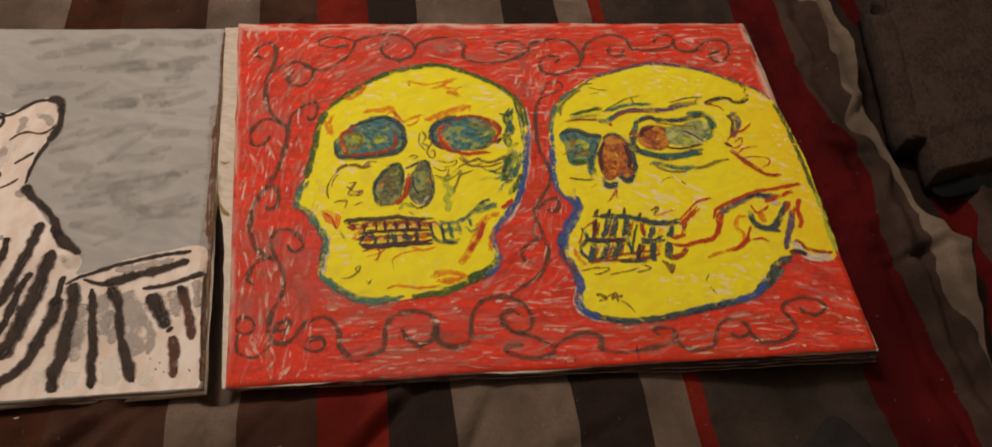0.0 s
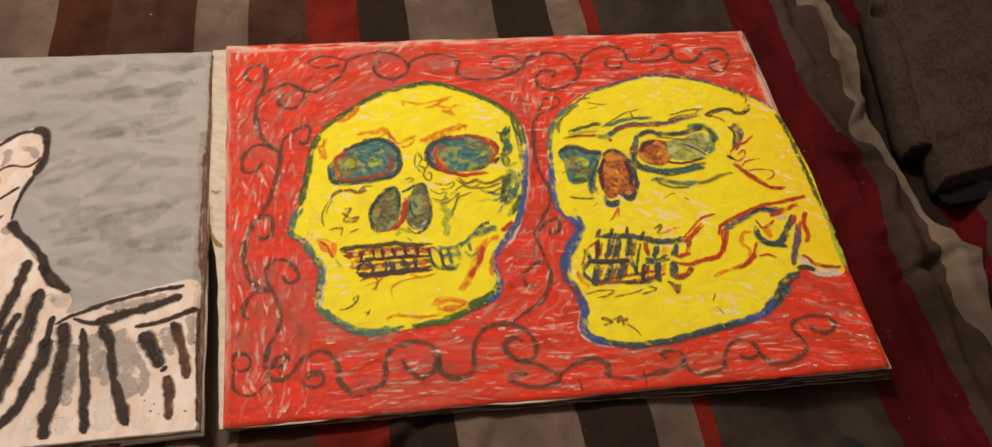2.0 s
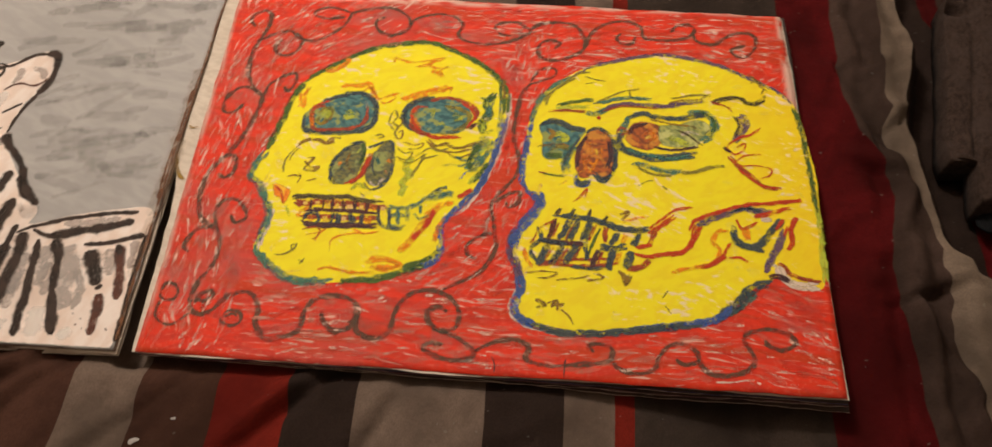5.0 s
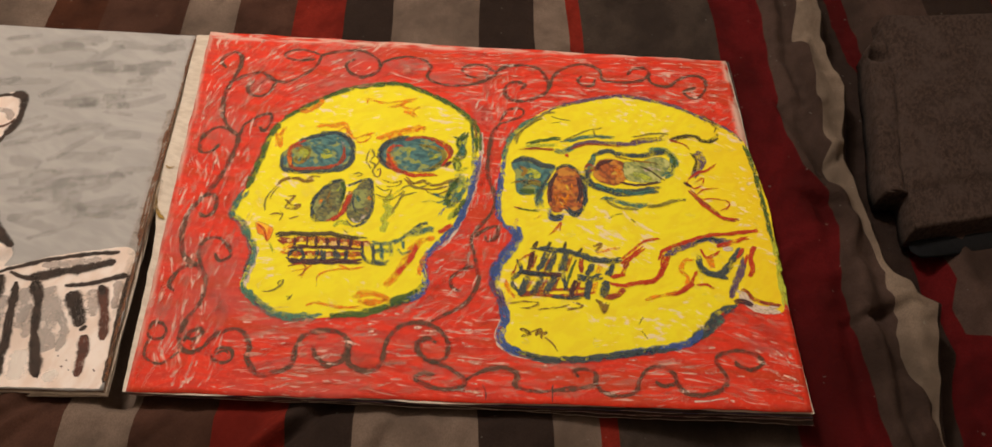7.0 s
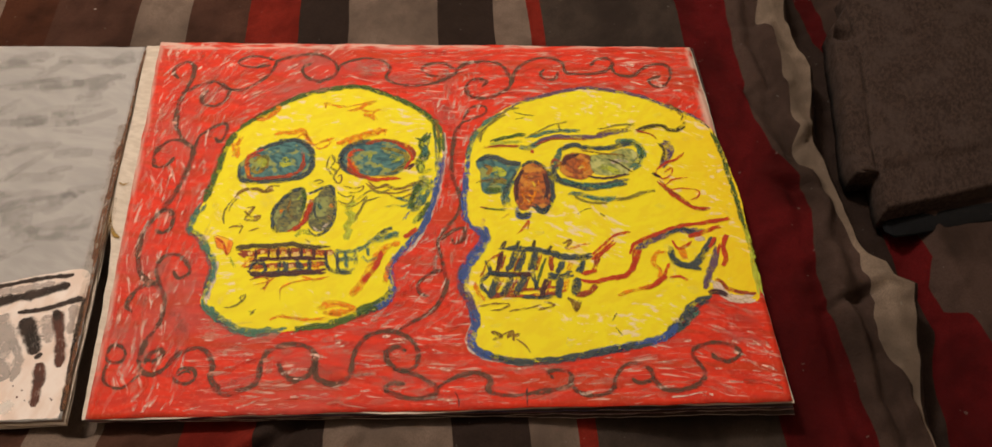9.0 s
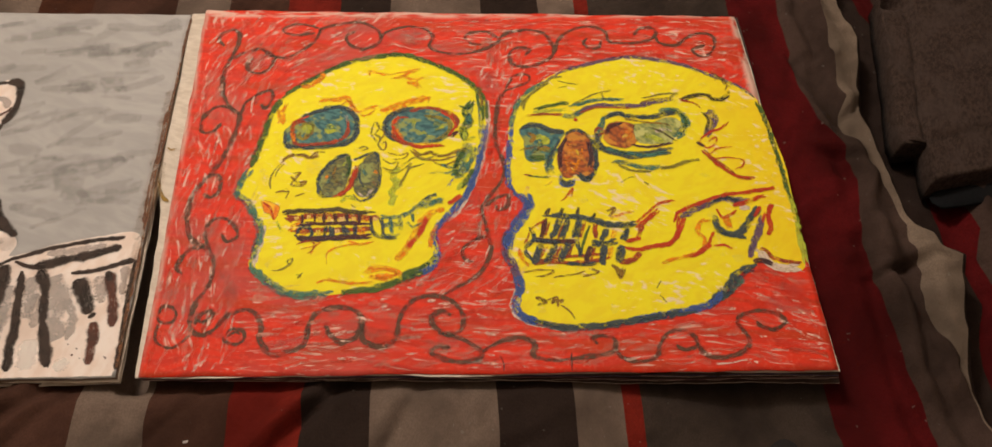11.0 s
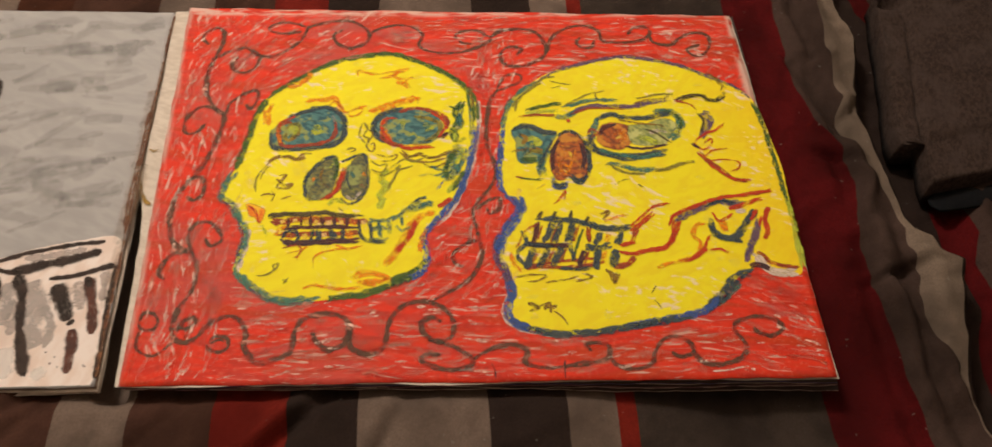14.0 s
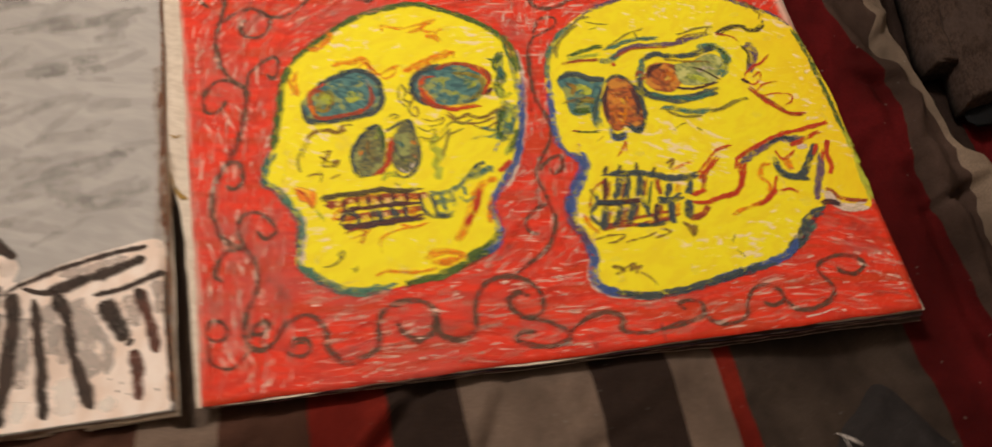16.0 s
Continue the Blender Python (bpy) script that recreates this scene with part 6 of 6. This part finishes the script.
line("dark_stripe", board, STRIPE, 6.8, 2, [(-169.3, 179), (-161, 163.6), (-151.7, 153.2)])
line("grey_shade", board, SHADE, 9.4, 1.6, [(-207.4, 216), (-202, 223.3), (-200.9, 232)])
line("grey_shade", board, GREYDARK, 13.4, 2.5, [(-150.2, 131.8), (-143.5, 139.9), (-141.1, 146.2)])
line("stain", board, OCHRE, 6.0, 2.2, [(-157.1, 146.6), (-150.8, 137.8)])
line("grey_shade", board, SHADE, 6.0, 1.6, [(-245.9, 146.7), (-231.9, 158.6), (-211, 169.6)])
line("dark_stripe", board, STRIPE, 7.4, 2, [(-243.2, 139.2), (-236, 144.3), (-225.2, 148.1)])
line("grey_shade", board, SHADE, 8.8, 1.7, [(-238.4, 125.8), (-228.6, 135.6)])
line("dark_stripe", board, STRIPE, 8.8, 2, [(-206.9, 168.3), (-207.8, 150.9), (-211.6, 135.2), (-215.3, 119.9), (-220.6, 101.1), (-224.6, 87.9)])
line("dark_stripe", board, STRIPE, 9.6, 2, [(-179.8, 184.7), (-182.8, 168.4), (-185.5, 155.6), (-189.2, 140.6), (-194.9, 121.2), (-199.7, 100.3), (-207.7, 86.1), (-218.6, 71.3)])
line("dark_stripe", board, STRIPE, 7.1, 2, [(-179.2, 128.3), (-186.6, 110.7), (-193.7, 74.3), (-201.9, 60), (-210.1, 47.9)])
line("dark_stripe", board, STRIPE, 12.3, 2, [(-164.9, 152.3), (-167.9, 134.4), (-170.9, 111.7), (-172.8, 99.2), (-179, 82.3), (-182.4, 63.3), (-191.8, 41)])
line("dark_stripe", board, STRIPE, 10.5, 2, [(-153.7, 100.4), (-153.4, 80.5), (-161.6, 59.1), (-166.6, 39.9), (-178.3, 24.8), (-192.2, 16.8)])
line("dark_stripe", board, STRIPE, 5.8, 2, [(-150.5, 122.7), (-151.9, 107.8), (-154.3, 91)])
line("dark_stripe", board, STRIPE, 10.6, 2, [(-141.4, 114.4), (-138.2, 95.7), (-138.6, 77.9), (-140.2, 60.5), (-139.6, 40.3), (-143.8, 26.9), (-142.8, 6.4)])
line("dark_stripe", board, STRIPE, 7.1, 2, [(-124.5, 107.5), (-121.1, 89.6), (-118.5, 68.7), (-114.9, 48.5), (-114.6, 31.9), (-111.2, 7.7)])
line("dark_stripe", board, STRIPE, 7.8, 2, [(-108.7, 108.5), (-99.8, 91), (-95.8, 70.2), (-91.4, 50), (-84.9, 30.5), (-78.6, 11.5)])
line("dark_stripe", board, STRIPE, 2.1, 2, [(-80.7, 27.5), (-77.2, 10.4)])
line("dark_stripe", board, STRIPE, 4.5, 3, [(-147.6, 113.3), (-137.6, 119.9), (-124, 124.5), (-107.7, 130.9), (-84.8, 136.3), (-61.7, 140.9), (-39, 143.2)])
line("dark_stripe", board, STRIPE, 8.1, 3, [(-114.6, 112.5), (-100.3, 115), (-89.4, 118.7), (-75.2, 121.8), (-58.3, 126.7), (-40.4, 133.2)])
line("dark_stripe", board, STRIPE, 5.2, 3, [(-79.8, 104.6), (-62.4, 106.5), (-48.4, 110.3), (-34.7, 115.6), (-26.1, 117.7)])
line("dark_stripe", board, STRIPE, 4.4, 3, [(-132.9, 118), (-120.7, 112.9), (-106.8, 110.1)])
line("grey_shade", board, SHADE, 5.2, 1.6, [(-106.3, 125.7), (-83, 128.8), (-54.3, 135.3)])
line("dark_stripe", board, STRIPE, 10.8, 2, [(-74.8, 97), (-67.1, 89.6), (-60.8, 75.9), (-54.5, 62.5)])
line("dark_stripe", board, STRIPE, 4.3, 2, [(-48.9, 62.8), (-54.7, 58.4)])
line("brown_stripe", board, STRIPE_BROWN, 8.4, 2, [(-49.6, 53.9), (-46, 39.4), (-45.7, 26.4), (-44.6, 12.9)])
line("brown_stripe", board, STRIPE_BROWN, 7.9, 2, [(-46.1, 105.4), (-40.8, 87.7), (-35.7, 70.5), (-31.8, 49)])
line("dark_stripe", board, STRIPE, 5.9, 2.5, [(-48, 106), (-42.8, 96.2)])
line("grey_shade", board, SHADE, 7.3, 1.6, [(-32, 111.4), (-31, 99.1), (-30, 81.4)])
line("grey_shade", board, SHADE_DEEP, 17.1, 1.5, [(-94, 102.2), (-84.5, 77.9), (-83.9, 53.8), (-75.6, 37.6)])
line("grey_shade", board, SHADE_DEEP, 10.7, 1.5, [(-114.3, 100.9), (-109.1, 76.3), (-108.3, 59.1)])
line("grey_shade", board, SHADE_DEEP, 11.4, 1.5, [(-131.3, 92.5), (-131.2, 78.4), (-130.9, 48.8)])
line("grey_shade", board, SHADE_DEEP, 6.4, 1.6, [(-78.2, 78.3), (-67.9, 58.2), (-68, 36.8)])
line("grey_shade", board, SHADE, 9.2, 1.5, [(-105.3, 83.6), (-99.3, 49.5)])
line("grey_shade", board, SHADE, 8.7, 1.5, [(-54.6, 101.2), (-45.6, 73.4)])
line("grey_shade", board, SHADE, 8.4, 1.5, [(-131, 67.9), (-129.3, 34.3)])
line("white_patch", board, WHITEPAINT, 12.3, 1.3, [(-166.9, 12.6), (-151, 23.2)])
line("white_patch", board, WHITEPAINT, 12.3, 1.3, [(-127.8, 29.2), (-130.8, 8.4)])
line("white_patch", board, WHITEPAINT, 13.8, 1.3, [(-99.3, 37.5), (-95.7, 9.3)])
line("white_patch", board, WHITEPAINT, 10.9, 1.3, [(-63, 17.6), (-71.8, 8.8)])
line("white_patch", board, WHITEPAINT, 9.7, 1.3, [(-223.2, 286.1), (-235.9, 244.2)])
line("white_patch", board, WHITEPAINT, 7.3, 1.3, [(-186.8, 133.1), (-195.8, 106.4)])
line("spatter", board, STRIPE_BROWN, 2.1, 2, [(-66.4, 32.9), (-65.2, 32.3)])
line("spatter", board, STRIPE_BROWN, 2.8, 2, [(-61, 22.8), (-59.6, 21.6)])
line("spatter", board, STRIPE_BROWN, 2.1, 2, [(-58.1, 28.9), (-57.2, 27.6)])
line("spatter", board, STRIPE_BROWN, 2.1, 2, [(-54, 19.4), (-52.7, 18.8)])
line("spatter", board, STRIPE_BROWN, 2.1, 2, [(-33.1, 20.7), (-30.8, 18.2)])

# ---- broken pastel strokes that cover the paper ----
def inside(path, x, y):
    hit = False
    for p, q in zip(path, path[1:] + path[:1]):
        if (p.y > y) != (q.y > y) and x < p.x + (q.x - p.x) * (y - p.y) / (q.y - p.y):
            hit = not hit
    return hit


def stroke_way(x, y):
    """The direction, in degrees, of the strokes at a place on the red ground."""
    if x < 75:
        return 82 if y < 330 else 60
    if y > 300 and x < 200 and y - 0.5 * x > 250:
        return 38
    if 285 < x < 345 and 110 < y < 400:
        return 76
    if y > 360:
        return 4 if x < 480 else -8
    if x > 520 and y < 110:
        return -18
    if y > 70 and x > 230:
        return 40
    return 3


def hatching(name, parent, material, count, layer, skulls, longest, width, label):
    verts, faces = [], []
    base, made = LAYER * layer, 0
    tries = [Vector((random.uniform(-2, 592), random.uniform(2, 440))) for _ in range(count)]
    for p in tries:
        if material is GREY_STROKE and p.x > 330 and random.random() < 0.85:
            continue
        if any(inside(path, p.x, p.y) for path in shapes["yellow_skull"]) != skulls:
            continue
        way = radians((random.uniform(-4, 30) if skulls else stroke_way(p.x, p.y)) + random.gauss(0, 9))
        length, wide, bend = random.uniform(0.3, 1) * longest, width * random.uniform(0.5, 1.2), random.gauss(0, 0.012)
        n = max(3, int(length / 3))
        seed = random.random() * 50
        made += 1
        k = len(verts)
        good = 0
        for i in range(n + 1):
            w = wide * 0.5 * (0.25 + 0.75 * math.sin(math.pi * (i + 0.4) / (n + 0.8))) * (1 + 0.6 * n1(i * 0.4, 0, seed, 1.3))
            side = Vector((-math.sin(way), math.cos(way)))
            if not (1 - 0.022 * p.y < p.x < 597 - 0.017 * p.y and 3 < p.y < 447 - 0.017 * p.x):
                break
            for s in (-1.4, 0, 1.4):
                x, y = (p + side * w * s) * 0.001
                verts.append((x, y, top_height(x, y) + base + 3e-8 * len(verts)))
            good += 1
            way += bend
            p = p + Vector((math.cos(way), math.sin(way))) * (length / n)
        faces += [q for i in range(k, k + 3 * good - 3, 3) for q in ((i, i + 1, i + 4, i + 3), (i + 1, i + 2, i + 5, i + 4))]
    return tagged(mesh_object(name, verts, faces, material, parent, across=[((-1.0, 0.0, 1.0)[i % 3], 0.3 * (i // 3)) for i in range(len(verts))]), label, kind="stuff")


def brushwork(name, material, count, layer, label):
    """Flat brush strokes over the grey ground, level and slanting upward."""
    verts, faces, uv = [], [], []
    pale = shapes["pale_shape"][0]
    for _ in range(count):
        p = Vector((random.uniform(-240, -45), random.uniform(150, 440)))
        way, length, wide = radians(random.gauss(14, 13)), random.uniform(20, 75), random.uniform(4.0, 11.0)
        ends = [p + Vector((math.cos(way), math.sin(way))) * length * f for f in (0, 0.5, 1)]
        if any(inside(pale, q.x, q.y) or q.x > -30 or q.y > 440 for q in ends):
            continue
        n, k, v0 = max(4, int(length / 3)), len(verts), random.random() * 40
        base = LAYER * layer + 2e-7 * _
        for i in range(n + 1):
            q = p + Vector((math.cos(way), math.sin(way))) * length * i / n
            way += random.gauss(0, 0.015)
            side = Vector((-math.sin(way), math.cos(way))) * wide * (0.6 + 0.4 * math.sin(math.pi * (i + 0.5) / (n + 1)))
            for s in (-1, 0, 1):
                x, y = (q + side * s) * 0.001
                verts.append((x, y, top_height(x, y) + base))
                uv.append((float(s), v0 + 0.3 * i))
        faces += [f for i in range(k, k + 3 * n, 3) for f in ((i, i + 1, i + 4, i + 3), (i + 1, i + 2, i + 5, i + 4))]
    return tagged(mesh_object(name, verts, faces, material, board, across=uv), label, kind="stuff")


brushwork("brushwork", GREYDARK, 50, 0.3, "darker grey brush strokes")
brushwork("brushwork", GREYLIGHT, 80, 0.6, "lighter grey brush strokes")
hatching("hatching", sheet, DEEP_STROKE, 200, 0.05, False, 46, 6.5, "deep red pastel strokes")
hatching("hatching", sheet, GREY_STROKE, 280, 0.25, False, 40, 9.0, "dull greyish red pastel strokes")
hatching("hatching", sheet, BRIGHT_STROKE, 200, 0.40, False, 46, 5.0, "bright red pastel strokes")
hatching("hatching", sheet, PALE_STROKE, 1350, 0.55, False, 30, 3.8, "pale smears where the paper shows")
hatching("hatching", sheet, PALE_THIN, 1300, 0.75, False, 19, 2.3, "pale scratches where the paper shows")
hatching("hatching", sheet, PALE_YELLOW, 120, 1.40, True, 11, 8.5, "pale gaps in the yellow pastel")

# ---- clothes on the bed ----
def garment():
    """A folded tweed garment with thickness, a stitched hem and soft folds."""
    left = [(0.212, 0.762), (0.247, 0.768), (0.262, 0.770), (0.267, 0.744), (0.282, 0.743), (0.340, 0.756), (0.410, 0.769), (0.492, 0.784), (0.534, 0.815)]
    seam = [(0.26, 0.772), (0.302, 0.779), (0.369, 0.795), (0.442, 0.810), (0.487, 0.815), (0.56, 0.82)]
    nx, ny = 120, 170
    verts, faces = [], []
    for side in (1, 0):
        for j in range(ny + 1):
            v = j / ny
            for i in range(nx + 1):
                u = (i / nx) ** 1.6
                y0 = 0.212 + 0.34 * v
                x0 = curve(left, y0) + 0.0015 * n1(0.2, y0, 65, 60)
                x = x0 + (1.16 - x0) * u
                y = y0 + 0.235 * (x - 0.765) * (1 - v) + 0.10 * (x - 0.8) * v + 0.002 * n1(x, y0, 61, 20)
                edge = min(u * (1.16 - x0), v * 0.34, (1 - v) * 0.34, (1 - u) * 0.4)
                top = -0.014 + 0.019 * min(1.0, edge / 0.003) ** 0.5
                top += 0.0022 * n1(x, y, 62, 12) + 0.0010 * n1(x, y, 63, 55)
                d = x - curve(seam, y0)
                strip = step(y0, 0.262, 0.275)
                top += strip * (0.004 * step(d, -0.001, 0.004) - 0.004 * math.exp(-((d + 0.001) / 0.003) ** 2))
                top += strip * step(d, 0.0, -0.006) * (0.003 * n1(x * 1.5, y, 66, 40) + 0.0035 * n1(x, y, 67, 22))
                top -= 0.016 * math.exp(-((x - 0.797) / 0.012) ** 2 - ((y - 0.482) / 0.008) ** 2)
                verts.append((x, y, top if side else min(top - 0.001, -0.028)))
    w, k = nx + 1, (nx + 1) * (ny + 1)
    for j in range(ny):
        for i in range(nx):
            a = j * w + i
            faces += [(a, a + 1, a + w + 1, a + w), (k + a, k + a + w, k + a + w + 1, k + a + 1)]
    for i in range(nx):
        faces += [(i, k + i, k + i + 1, i + 1), (ny * w + i, ny * w + i + 1, k + ny * w + i + 1, k + ny * w + i)]
    for j in range(ny):
        a, b = j * w, j * w + nx
        faces += [(a, a + w, k + a + w, k + a), (b, k + b, k + b + w, b + w)]
    return mesh_object("folded_garment", verts, faces, TWEED)


def tube(name, points, wide, tall, material, parent=None, label=""):
    """A soft flattened band that follows a line of (x, y, z)."""
    flat = smooth_path(points, pace=0.004)
    verts, faces, ring = [], [], 10
    for i, p in enumerate(flat):
        d = (flat[min(i + 1, len(flat) - 1)] - flat[max(i - 1, 0)]).normalized()
        side = Vector((-d.y, d.x, 0)).normalized()
        taper = 0.35 + 0.65 * min(1, min(i, len(flat) - 1 - i) / 2)
        for k in range(ring):
            a = 2 * math.pi * k / ring
            verts.append(p + side * wide * 0.5 * taper * math.cos(a) + Vector((0, 0, tall * 0.5 * taper * math.sin(a))))
    for i in range(len(flat) - 1):
        for k in range(ring):
            a, b = i * ring + k, i * ring + (k + 1) % ring
            faces.append((a, b, b + ring, a + ring))
    faces += [tuple(range(ring - 1, -1, -1)), tuple(range((len(flat) - 1) * ring, len(flat) * ring))]
    return mesh_object(name, verts, faces, material, parent, label)


coat = tagged(garment(), "folded grey-brown tweed garment lying on the bedspread", "garment")
tube("hem_loop", [(0.747, 0.268, 0.002), (0.757, 0.268, 0.006), (0.770, 0.263, 0.006)], 0.007, 0.005, TWEED, coat, "small stitched tweed loop")
tagged(tube("black_strap", [(0.768, 0.205, -0.020), (0.80, 0.207, -0.018), (0.86, 0.217, -0.016), (0.95, 0.231, -0.015), (1.05, 0.25, -0.015)], 0.024, 0.005, BLACK),
       "black webbing strap beside the folded garment", "strap")

# ---- corner of a grey cloth with a white tag, near the front of the bed ----
def cloth_corner():
    ring = smooth_path([(0.492, -0.097), (0.520, -0.074), (0.552, -0.052), (0.572, -0.085), (0.600, -0.150), (0.540, -0.190), (0.478, -0.150)], True, 0.006)
    middle = sum(ring, Vector((0, 0))) / len(ring)
    verts, faces, rows = [], [], 7
    for k in range(rows):
        f = 1 - k / rows
        for p in ring:
            q = middle + (p - middle) * f
            rise = 0.009 * math.sqrt(1 - f * f) + 0.004 * n1(q.x, q.y, 71, 40) * (1 - f)
            verts.append((q.x, q.y, spread_height(q.x, q.y) + (-0.002 if k == 0 else 0.001 + rise)))
    w = len(ring)
    for k in range(rows - 1):
        faces += [(k * w + i, k * w + (i + 1) % w, (k + 1) * w + (i + 1) % w, (k + 1) * w + i) for i in range(w)]
    faces.append(tuple((rows - 1) * w + i for i in range(w)))
    return mesh_object("cloth_corner", verts, faces, CLOTH_SLATE)


corner = tagged(cloth_corner(), "dark slate-grey cloth corner with a white tag", "cloth")
z0 = spread_height(0.492, -0.107)
tube("tag", [(0.496, -0.095, z0 + 0.006), (0.501, -0.101, z0 + 0.009), (0.508, -0.107, z0 + 0.010)], 0.003, 0.0014, FLECK, corner, "small white plastic tag")
tube("tag_string", [(0.491, -0.093, z0 + 0.004), (0.496, -0.096, z0 + 0.006), (0.497, -0.112, z0 + 0.010)], 0.0012, 0.001, FLECK, corner, "thin white tag string")

# ---- lint and paint flecks ----
for x, y, size, turn, material, label in (
        (0.045, -0.054, 0.0055, 0.2, FLECK, "small white paint fleck on the bedspread"), (0.018, -0.075, 0.010, 0.6, FLECK, "grey paint smear on the bedspread"),
        (-0.134, -0.068, 0.009, 0.9, FLECK_PINK, "pink paint fleck on the bedspread"), (-0.171, -0.010, 0.005, 0.1, FLECK, "small white paint fleck on the bedspread"),
        (-0.165, -0.062, 0.003, 0.5, FLECK, "small white paint fleck on the bedspread"), (-0.075, -0.095, 0.003, 0.5, FLECK, "small white paint fleck on the bedspread"),
        (0.110, -0.085, 0.003, 1.0, FLECK, "small white paint fleck on the bedspread"), (-0.10, 0.525, 0.003, 0.3, FLECK, "small white paint fleck on the bedspread")):
    verts, faces = [(x, y, spread_height(x, y) + 0.0016)], []
    for k in range(9):
        a = 2 * math.pi * k / 9
        r = size * 0.5 * random.uniform(0.7, 1.2)
        px, py = r * math.cos(a), 0.5 * r * math.sin(a)
        gx, gy = x + px * math.cos(turn) - py * math.sin(turn), y + px * math.sin(turn) + py * math.cos(turn)
        verts.append((gx, gy, spread_height(gx, gy) + 0.0007))
        faces.append((0, k + 1, (k + 1) % 9 + 1))
    tagged(mesh_object("paint_fleck", verts, faces, material), label, "paint fleck", "flecks on the bedspread")
